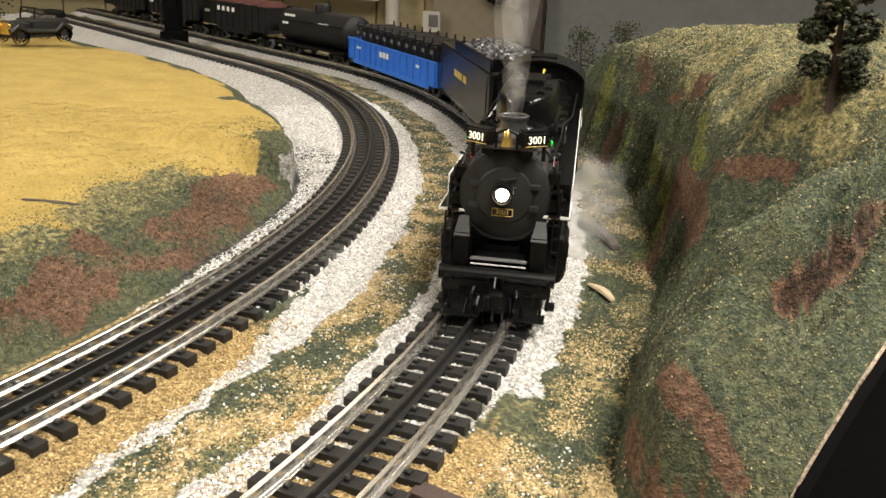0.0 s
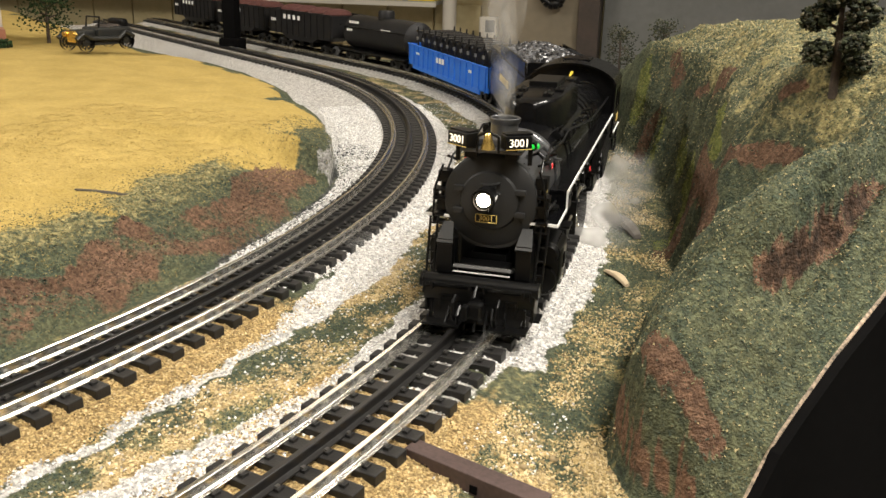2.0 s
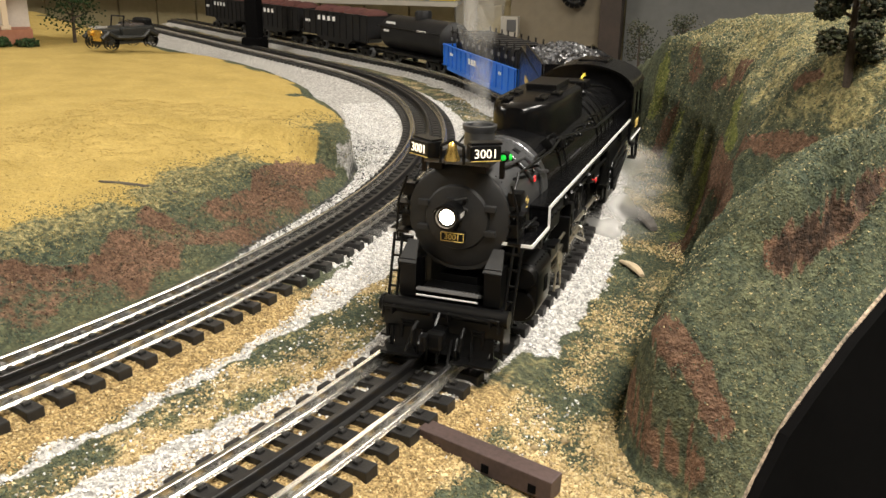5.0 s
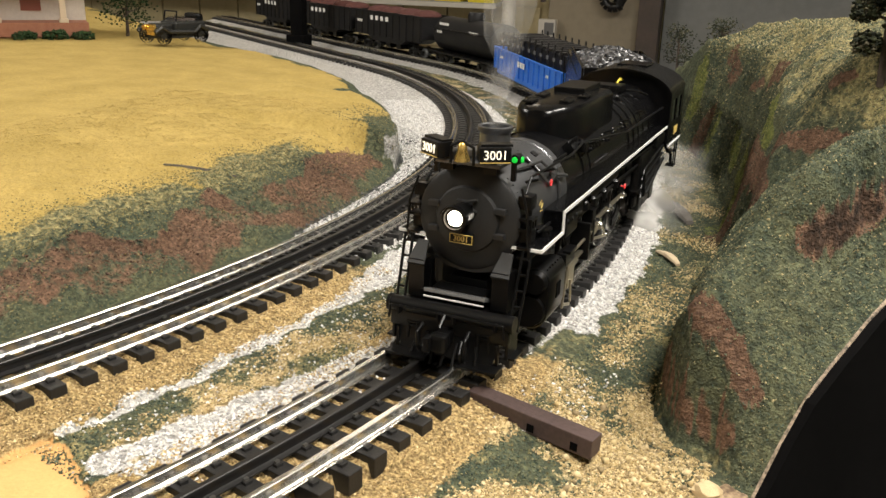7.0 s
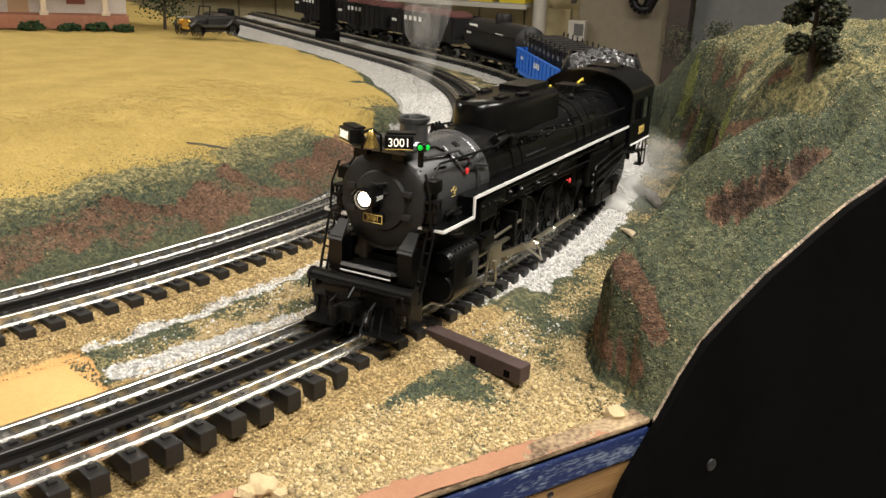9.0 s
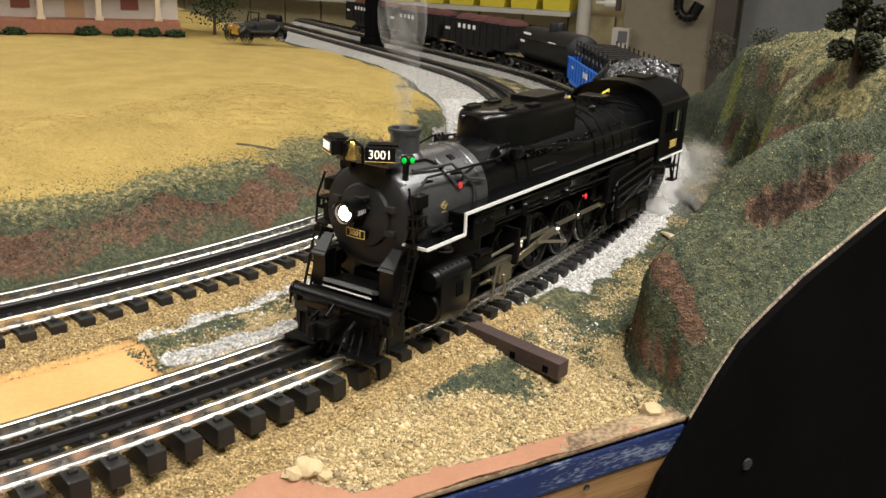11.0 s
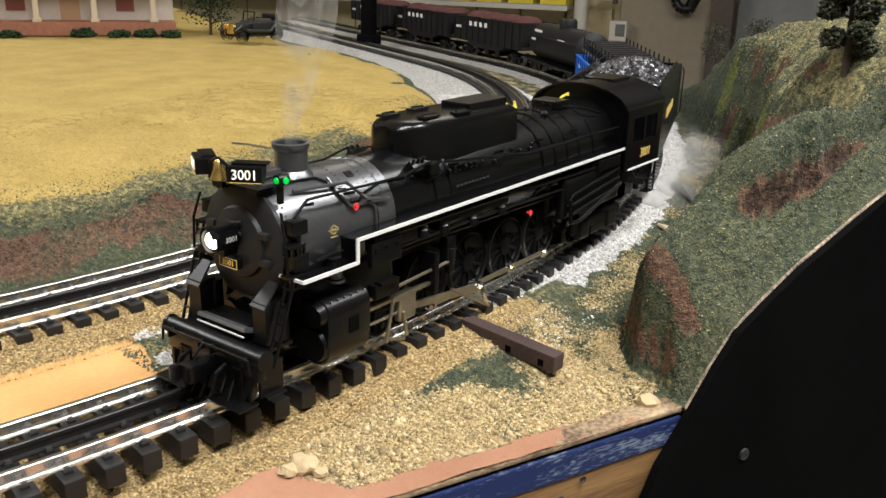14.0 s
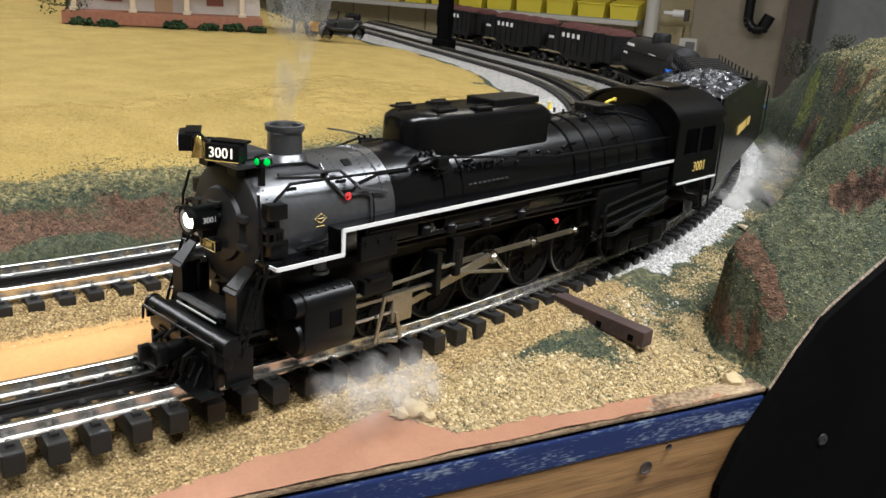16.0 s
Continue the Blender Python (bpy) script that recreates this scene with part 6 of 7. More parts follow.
def build_tender():
    t = thing("tender", "black coal tender with gold lettering, heaped with coal", "tender")
    hl, hw = 0.1460, 0.0345
    bm = bmesh.new()
    box(bm, (0, 0, 0.0600), (2 * hl, 2 * hw, 0.0560), 0.0030)
    box(bm, (0, 0, 0.0300), (2 * hl - 0.004, 0.060, 0.0060))
    part("tank_body", bm, BLACK, t, "tall black tender tank")
    bm = bmesh.new()
    for s in (1, -1):
        box(bm, (0.046, s * (hw - 0.001), 0.0930), (0.190, 0.0016, 0.0120), 0.0004)
    box(bm, (0.1400, 0, 0.0930), (0.0016, 0.064, 0.0120))
    box(bm, (-0.0490, 0, 0.0920), (0.0016, 0.064, 0.0100))
    part("coal_bunker", bm, BLACK, t)
    lump_load("coal_load", t, -0.046, 0.138, 0.031, 0.0915, 0.0100, 700, 0.0030, COAL, 5, "heap of glinting black coal")
    bm = bmesh.new()
    box(bm, (-0.0790, 0, 0.0890), (0.024, 0.028, 0.0030), 0.001)
    for y in (-0.010, 0.010):
        box(bm, (-0.0790, y, 0.0912), (0.018, 0.010, 0.0016), 0.0005)
    part("water_hatch", bm, SATIN, t)
    for s in (1, -1):
        for x0, n, w in ((0.040, 10, 0.0030), (-0.004, 1, 0.003), (-0.016, 4, 0.0032)):
            bars(t, s * x0, 0.0640, n, w, 0.0068, 0.0042, s * (hw + 0.0004), GOLD, s)
        for x in (hl - 0.004, -hl + 0.004):
            bm = bmesh.new()
            pipe(bm, [(x, s * (hw + 0.001), 0.036), (x, s * (hw + 0.0022), 0.040), (x, s * (hw + 0.0022), 0.080), (x, s * (hw + 0.001), 0.084)], 0.0006)
            part("grab_rail", bm, SATIN, t)
    for x in (0.088, -0.088):
        bogie(t, x, 0.0085, 0.026, 3)
    bm = bmesh.new()
    box(bm, (-hl - 0.006, 0, 0.0240), (0.016, 0.006, 0.006), 0.001)
    box(bm, (hl + 0.008, 0, 0.0300), (0.020, 0.008, 0.004))
    part("coupler", bm, SATIN, t)
    return t


def build_gondola():
    t = thing("gondola_car", "bright blue gondola car loaded with rows of dark wheels", "gondola car")
    hl, hw = 0.1640, 0.0340
    for s in (1, -1):
        bm = bmesh.new()
        box(bm, (0, s * hw, 0.0440), (2 * hl, 0.0018, 0.0300), 0.0004)
        box(bm, (0, s * (hw + 0.0012), 0.0585), (2 * hl, 0.0026, 0.0022), 0.0004)
        box(bm, (0, s * (hw + 0.0010), 0.0262), (2 * hl - 0.05, 0.0022, 0.0060), 0.0004)
        part("side_wall", bm, BLUE, t, "blue ribbed side wall")
        bm = bmesh.new()
        box(bm, (s * hl, 0, 0.0440), (0.0018, 2 * hw, 0.0300))
        part("end_wall", bm, BLUE, t)
    bm = bmesh.new()
    box(bm, (0, 0, 0.0290), (2 * hl, 2 * hw, 0.0024))
    part("car_floor", bm, BLUE, t)
    for s in (1, -1):
        for i in range(15):
            bm = bmesh.new()
            x = -hl + 0.006 + i * (2 * hl - 0.012) / 14
            box(bm, (x, s * (hw + 0.0016), 0.0425), (0.0026, 0.0018, 0.0300), 0.0004)
            part("rib", bm, BLUE, t)
        bars(t, s * 0.022, 0.0480, 3, 0.0085, 0.0075, 0.0125, s * (hw + 0.0030), WHITE, s)
        bars(t, s * 0.118, 0.0480, 3, 0.004, 0.0035, 0.0060, s * (hw + 0.0030), WHITE, s)
        bars(t, -s * 0.105, 0.0480, 2, 0.004, 0.0035, 0.0060, s * (hw + 0.0030), WHITE, s)
    for i in range(11):
        x = -0.135 + i * 0.027
        w = new("wheel_load")
        w.parent = t
        w.matrix_local = pose(x, 0, 0.0630)
        tagged(w, "row of stacked dark wheelsets")
        for s in (1, -1):
            bm = bmesh.new()
            lathe(bm, [(0.0001, -0.002), (0.0160, -0.002), (0.0160, 0.002), (0.0001, 0.002)], Matrix.Translation((0, s * 0.017, 0)) @ Matrix.Rotation(radians(90), 4, "X"), 20)
            box(bm, (0, s * 0.0290, 0.008), (0.0030, 0.0016, 0.0300), 0.0003)
            part("rim", bm, CARBLACK, w)
            bm = bmesh.new()
            box(bm, (0, s * 0.0300, 0.0055), (0.0065, 0.0012, 0.0045))
            part("hub", bm, GREYPLATE, w, "pale hub")
        bm = bmesh.new()
        box(bm, (0, 0, 0.0155), (0.0140, 0.0600, 0.0030), 0.0006)
        part("tie_bar", bm, CARBLACK, w)
    for x in (0.112, -0.112):
        bogie(t, x)
    bm = bmesh.new()
    for s in (1, -1):
        box(bm, (s * (hl + 0.006), 0, 0.0240), (0.016, 0.006, 0.006), 0.001)
    box(bm, (0, 0, 0.0250), (0.20, 0.012, 0.006))
    part("underframe", bm, SATIN, t)
    return t


def build_tank_car():
    t = thing("tank_car", "black tank car with white lettering and a top dome", "tank car")
    bm = bmesh.new()
    lathe(bm, [(0.0001, -0.112), (0.020, -0.110), (0.0285, -0.103), (0.0290, -0.098), (0.0290, 0.098), (0.0285, 0.103), (0.020, 0.110), (0.0001, 0.112)], Matrix.Translation((0, 0, 0.0590)) @ ALONG, 36)
    part("tank", bm, CARBLACK, t, "black cylindrical tank", True)
    bm = bmesh.new()
    lathe(bm, [(0.0001, 0), (0.014, 0), (0.014, 0.012), (0.012, 0.016), (0.0001, 0.0165)], Matrix.Translation((0, 0, 0.084)), 24)
    part("dome", bm, CARBLACK, t, "", True)
    bm = bmesh.new()
    for s in (1, -1):
        pipe(bm, [(-0.11, s * 0.0305, 0.070), (0.11, s * 0.0305, 0.070)], 0.0008)
        box(bm, (0, s * 0.020, 0.0300), (0.225, 0.026, 0.0030))
    part("walkway", bm, SATIN, t)
    for s in (1, -1):
        bars(t, s * 0.085, 0.0760, 4, 0.0075, 0.0055, 0.0090, s * 0.0240, WHITE, s)
        bars(t, s * 0.085, 0.0640, 3, 0.0050, 0.0040, 0.0070, s * 0.0293, WHITE, s)
        bars(t, -s * 0.03, 0.0700, 6, 0.0040, 0.0030, 0.0052, s * 0.0272, WHITE, s)
    for x in (0.078, -0.078):
        bogie(t, x)
    return t


def build_hopper():
    t = thing("hopper_car", "black hopper car with white lettering and red heaps showing", "hopper car", "hopper cars")
    hl, hw = 0.128, 0.0345
    bm = bmesh.new()
    for s in (1, -1):
        box(bm, (0, s * hw, 0.0610), (2 * hl, 0.0018, 0.0440), 0.0004)
        box(bm, (0, s * (hw + 0.001), 0.0835), (2 * hl, 0.0028, 0.0022))
        box(bm, (s * hl, 0, 0.0640), (0.0018, 2 * hw, 0.0380))
    loft(bm, [[Vector((x, y, z)) for x, z in ((-hl, 0.060), (-0.05, 0.030), (0.05, 0.030), (hl, 0.060))] for y in (-hw, hw)])
    part("body", bm, CARBLACK, t, "black ribbed hopper body")
    for s in (1, -1):
        for i in range(11):
            bm = bmesh.new()
            box(bm, (-hl + 0.004 + i * (2 * hl - 0.008) / 10, s * (hw + 0.0016), 0.0600), (0.0028, 0.0018, 0.0420))
            part("rib", bm, CARBLACK, t)
        bars(t, s * 0.055, 0.0720, 4, 0.010, 0.0080, 0.0200, s * (hw + 0.0030), WHITE, s)
        bars(t, s * 0.112, 0.0640, 3, 0.0050, 0.0050, 0.0075, s * (hw + 0.0030), WHITE, s)
    for x in (-0.088, -0.030, 0.030, 0.088):
        bm = bmesh.new()
        bmesh.ops.create_icosphere(bm, subdivisions=2, radius=1, matrix=Matrix.Translation((x, 0, 0.083)) @ Matrix.Diagonal((0.024, 0.028, 0.011, 1)))
        part("load", bm, REDLOAD, t, "dark red heap", True)
    for x in (0.090, -0.090):
        bogie(t, x)
    bm = bmesh.new()
    box(bm, (0, 0, 0.0250), (0.28, 0.012, 0.006))
    for s in (1, -1):
        box(bm, (s * 0.020, 0, 0.0250), (0.018, 0.040, 0.012), 0.001)
    part("underframe", bm, SATIN, t)
    return t


REDLOAD = mat("red_load", (0.055, 0.014, 0.011), 0.8, colour2=(0.085, 0.024, 0.018), scale=120, bump=0.5, bump_scale=500)
tender, gondola, tank_car, hopper = build_tender(), build_gondola(), build_tank_car(), build_hopper()
hoppers = [hopper] + [copy_thing(hopper, pose(0, 0, 0)) for _ in range(2)]
# ---- things on the layout ----
def surface(x, y):
    return float(height(np.array([x]), np.array([y]))[0][0])


def build_plank():
    c = Vector((0.2575, 0.5600, surface(0.2575, 0.56) + 0.0040))
    t = tagged(new("wooden_bar"), "dark brown wooden bar with notches, lying on rubble", "wooden bar")
    t.matrix_world = Matrix.Translation(c) @ pose(0, 0, 0, 0, 2, -19)
    bm = bmesh.new()
    box(bm, (0, 0, 0), (0.0590, 0.0085, 0.0085), 0.0005)
    part("bar", bm, PLANK, t)
    for x in (-0.020, 0.002, 0.022):
        bm = bmesh.new()
        box(bm, (x, -0.0044, -0.0012), (0.0032, 0.0006, 0.0034), 0.0002)
        part("notch", bm, BLACKBOARD, t, "dark notch")


def build_chip(name, a, b, r, material, label, category):
    bm = bmesh.new()
    za, zb = surface(*a) + r * 0.5, surface(*b) + r * 0.5
    m = (Vector((*a, za)) + Vector((*b, zb))) / 2 + Vector((r * 0.8, 0, r * 0.8))
    secs = []
    for i in range(9):
        f = i / 8
        p = Vector((*a, za)) * (1 - f) ** 2 + m * 2 * f * (1 - f) + Vector((*b, zb)) * f ** 2
        w = r * (0.35 + 0.65 * math.sin(math.pi * (0.12 + 0.8 * f)))
        secs.append([p + Vector((w * math.cos(q), 0.4 * w * math.cos(q), 0.6 * w * math.sin(q))) for q in np.linspace(0, 2 * math.pi, 9)[:-1]])
    loft(bm, secs)
    tagged(part(name, bm, material, None, "", True), label, category)


TAN = mat("dry_wood", (0.50, 0.40, 0.26), 0.8, colour2=(0.40, 0.31, 0.2), scale=200)
GREYWOOD = mat("weathered_wood", (0.10, 0.09, 0.08), 0.85, colour2=(0.15, 0.135, 0.12), scale=150)
build_plank()
build_chip("twig", (0.2885, 0.8090), (0.3025, 0.7870), 0.0030, TAN, "pale curved chip of wood lying on turf", "wood chip")
build_chip("log", (0.2800, 0.9330), (0.3050, 0.8850), 0.0055, GREYWOOD, "weathered grey log half hidden in steam", "log")
build_chip("stick", (-0.064, 0.773), (-0.014, 0.786), 0.0022, GREYWOOD, "thin dark stick lying across the field's border", "stick")
rng_rock = np.random.default_rng(77)
for x, y, r in ((0.3285, 0.5530, 0.0058), (0.2160, 0.4330, 0.0062), (0.2125, 0.4270, 0.0042), (0.2230, 0.4330, 0.0036)):
    bm = bmesh.new()
    g = bmesh.ops.create_icosphere(bm, subdivisions=2, radius=r, matrix=Matrix.Translation((x, y, surface(x, y) + r * 0.25)) @ Matrix.Diagonal((1, 0.8, 0.6, 1)))
    for v in g["verts"]:
        v.co += Vector(rng_rock.uniform(-0.16, 0.16, 3)) * r
    tagged(part("tan_stone", bm, mat("tan_stone", (0.55, 0.43, 0.25), 0.9, colour2=(0.46, 0.35, 0.19), scale=180, bump=0.4, bump_scale=700), None, "", True), "tan rounded stone lying at the table edge", "stone", "loose stones")


def build_tree(x, y, tall, spread, seed, label, foliage, leaves=900, z=None):
    rng = np.random.default_rng(seed)
    base = Vector((x, y, (surface(x, y) if z is None else z) - 0.002))
    t = tagged(new("tree"), label, "model tree", "trees on the layout")
    t.matrix_world = Matrix.Translation(base)
    bm = bmesh.new()
    top = Vector((rng.uniform(-0.004, 0.004), rng.uniform(-0.004, 0.004), tall * 0.88))
    rod(bm, (0, 0, 0), top * 0.45, tall * 0.032, tall * 0.026, 10)
    rod(bm, top * 0.44, top, tall * 0.025, tall * 0.008, 8)
    ends = [top]
    for i in range(11):
        a, f = i * 2.4 + rng.uniform(-0.4, 0.4), 0.27 + 0.67 * i / 10
        p = top * f
        reach = spread * rng.uniform(0.55, 0.95) * (1.1 - 0.7 * f)
        q = p + Vector((math.cos(a) * reach, math.sin(a) * reach, tall * rng.uniform(0.0, 0.10)))
        rod(bm, p, q, tall * 0.014, tall * 0.005, 6)
        ends.append(q)
    part("trunk", bm, BARK, t, "dark tapered trunk with limbs")
    pts, sizes = [], []
    for e in ends:
        k = leaves // len(ends)
        d = rng.normal(0, 1, (k, 3))
        d /= np.linalg.norm(d, axis=1)[:, None]
        rad = spread * rng.uniform(0.36, 0.58)
        pts.append(np.array(e) + d * rad * rng.uniform(0.45, 1.0, (k, 1)) * np.array([1, 1, 0.85]))
        sizes.append(rng.uniform(0.011, 0.028, k) * tall)
    crown = scatter("crown", np.concatenate(pts), np.concatenate(sizes), foliage, "", "", seed + 1, 0.8)
    for k in ("category", "label"):
        if k in crown:
            del crown[k]
    crown.parent = t


build_tree(0.395, 0.761, 0.072, 0.0185, 11, "dark clump-foliage model tree on a grassy hill", LEAF, 4200)
build_tree(0.262, 1.335, 0.060, 0.022, 12, "dark model tree on the far ridge", LEAF, 700)
build_tree(0.306, 1.330, 0.064, 0.028, 13, "dark bushy model tree on the far ridge", LEAF, 800)
build_tree(0.350, 1.340, 0.060, 0.024, 14, "dark bushy model tree on the far ridge", LEAF, 700)
build_tree(-0.66, 1.52, 0.10, 0.050, 15, "dense green model tree beside the farmhouse", BUSH, 900)
build_tree(-0.92, 1.22, 0.085, 0.045, 16, "dense green model tree beside the farmhouse", BUSH, 900)


def build_bush(x, y, r, seed):
    rng = np.random.default_rng(seed)
    d = rng.normal(0, 1, (160, 3))
    d /= np.linalg.norm(d, axis=1)[:, None]
    z = surface(x, y)
    p = np.array([x, y, z + r * 0.35]) + d * r * rng.uniform(0.6, 1, (160, 1)) * np.array([1.5, 1.5, 0.7])
    o = scatter("bush", p, rng.uniform(0.15, 0.35, 160) * r, BUSH, "low green foliage bush by the porch", "bush", seed)
    o["kind"] = ""
    tagged(o, group="bushes by the porch")
    del o["kind"]


PORCH0, PORCH1 = np.array([-0.900, 1.190]), np.array([-0.655, 1.420])


def build_house():
    t = thing("farmhouse", "white farmhouse with a brick-based porch and cream columns", "house")
    d = (PORCH1 - PORCH0) / np.linalg.norm(PORCH1 - PORCH0)
    back = np.array([-d[1], d[0]])
    ln = float(np.linalg.norm(PORCH1 - PORCH0))
    z0 = 0.046
    t.matrix_world = pose(PORCH0[0], PORCH0[1], z0, 0, 0, math.degrees(math.atan2(d[1], d[0])))
    siding = mat("white_siding", (0.50, 0.44, 0.37), 0.7, colour2=(0.56, 0.50, 0.42), scale=40)
    brick = mat("brick_base", (0.30, 0.12, 0.07), 0.85, colour2=(0.38, 0.17, 0.10), scale=140)
    column = mat("cream_column", (0.62, 0.50, 0.36), 0.6)
    bm = bmesh.new()
    box(bm, (ln / 2, 0.030, 0.011), (ln, 0.060, 0.022), 0.001)
    part("porch_base", bm, brick, t, "red brick porch base")
    bm = bmesh.new()
    box(bm, (ln / 2, 0.120, 0.080), (ln, 0.120, 0.160))
    part("wall", bm, siding, t, "white sided wall")
    for x in (0.02, 0.115, 0.205, 0.30):
        bm = bmesh.new()
        box(bm, (x, 0.006, 0.062), (0.009, 0.009, 0.080), 0.001)
        box(bm, (x, 0.006, 0.025), (0.014, 0.014, 0.006), 0.001)
        part("column", bm, column, t, "cream porch column")
    for x, w, h in ((0.080, 0.03, 0.05), (0.255, 0.03, 0.05)):
        bm = bmesh.new()
        box(bm, (x, 0.0596, 0.062), (w, 0.003, h))
        part("window", bm, mat("dark_red_window", (0.20, 0.06, 0.04), 0.4), t, "dark red window")
    bm = bmesh.new()
    box(bm, (0.165, 0.0596, 0.055), (0.032, 0.003, 0.066))
    part("door", bm, mat("tan_door", (0.45, 0.28, 0.15), 0.5), t, "tan front door")
    bm = bmesh.new()
    loft(bm, [[Vector((x, -0.02, 0.104)), Vector((x, 0.20, 0.20)), Vector((x, 0.20, 0.205)), Vector((x, -0.022, 0.109))] for x in (-0.02, ln + 0.02)])
    part("roof", bm, DARKTRIM, t, "dark sloping roof")
    for i, f in enumerate((0.10, 0.22, 0.55, 0.72, 0.85, 0.97)):
        p = PORCH0 + d * ln * f - back * 0.012
        build_bush(p[0], p[1], 0.012 if i % 2 else 0.014, 200 + i)


build_house()


def build_car():
    t = thing("vintage_car", "dark open-topped vintage model car with brass radiator", "car")
    t.matrix_world = pose(-0.492, 1.412, 0.047, 0, 0, 252) @ Matrix.Diagonal((0.95, 0.95, 0.90, 1))
    body = mat("car_dark_paint", (0.014, 0.015, 0.013), 0.4, colour2=(0.022, 0.022, 0.02), scale=90)
    bm = bmesh.new()
    box(bm, (0.026, 0, 0.0235), (0.034, 0.026, 0.019), 0.004)
    box(bm, (-0.018, 0, 0.0245), (0.060, 0.040, 0.023), 0.004)
    box(bm, (-0.006, 0, 0.0115), (0.094, 0.040, 0.005))
    part("body", bm, body, t, "dark open body")
    bm = bmesh.new()
    box(bm, (0.044, 0, 0.023), (0.003, 0.020, 0.018), 0.001)
    part("radiator", bm, BRASS, t, "brass radiator")
    for s in (1, -1):
        bm = bmesh.new()
        lathe(bm, [(0.0001, -0.002), (0.0045, -0.002), (0.0045, 0.002), (0.0001, 0.002)], Matrix.Translation((0.047, s * 0.012, 0.026)) @ ALONG, 14)
        part("headlamp", bm, BRASS, t, "brass headlamp", True)
        for x in (0.036, -0.036):
            w = new("wheel")
            w.parent = t
            w.matrix_local = pose(x, s * 0.022, 0.013)
            bm = bmesh.new()
            bmesh.ops.create_cone(bm, cap_ends=False, segments=20, radius1=0.013, radius2=0.013, depth=0.005, matrix=Matrix.Rotation(radians(90), 4, "X"))
            bmesh.ops.create_cone(bm, cap_ends=False, segments=20, radius1=0.0088, radius2=0.0088, depth=0.006, matrix=Matrix.Rotation(radians(90), 4, "X"))
            part("tyre", bm, SATIN, w)
            bm = bmesh.new()
            for i in range(5):
                a = math.pi * i / 5
                rod(bm, (-0.0105 * math.cos(a), 0, -0.0105 * math.sin(a)), (0.0105 * math.cos(a), 0, 0.0105 * math.sin(a)), 0.0011, seg=5)
            part("spokes", bm, body, w)
        bm = bmesh.new()
        pipe(bm, [(0.052, s * 0.022, 0.020), (0.040, s * 0.022, 0.028), (0.026, s * 0.022, 0.020), (-0.022, s * 0.022, 0.018), (-0.034, s * 0.022, 0.028), (-0.050, s * 0.022, 0.020)], 0.0036)
        part("fender", bm, body, t)
    bm = bmesh.new()
    pipe(bm, [(0.008, -0.015, 0.030), (0.004, -0.015, 0.052), (0.004, 0.015, 0.052), (0.008, 0.015, 0.030)], 0.0012)
    part("windscreen_frame", bm, SATIN, t)
    bm = bmesh.new()
    box(bm, (-0.040, 0, 0.038), (0.014, 0.034, 0.020), 0.005)
    part("folded_hood", bm, SATIN, t, "folded black hood")
    for x in (-0.012, -0.032):
        bm = bmesh.new()
        box(bm, (x, 0, 0.032), (0.010, 0.026, 0.014), 0.003)
        part("seat", bm, DARKTRIM, t)


build_car()


def build_post():
    t = thing("support_post", "square matt black post on a wide foot beside the track", "post")
    bm = bmesh.new()
    box(bm, (-0.530, 1.900, 0.40), (0.026, 0.026, 0.80), 0.001)
    part("shaft", bm, BLACKBOARD, t)
    bm = bmesh.new()
    box(bm, (-0.530, 1.900, 0.012), (0.040, 0.040, 0.026), 0.002)
    part("foot", bm, BLACKBOARD, t)


build_post()


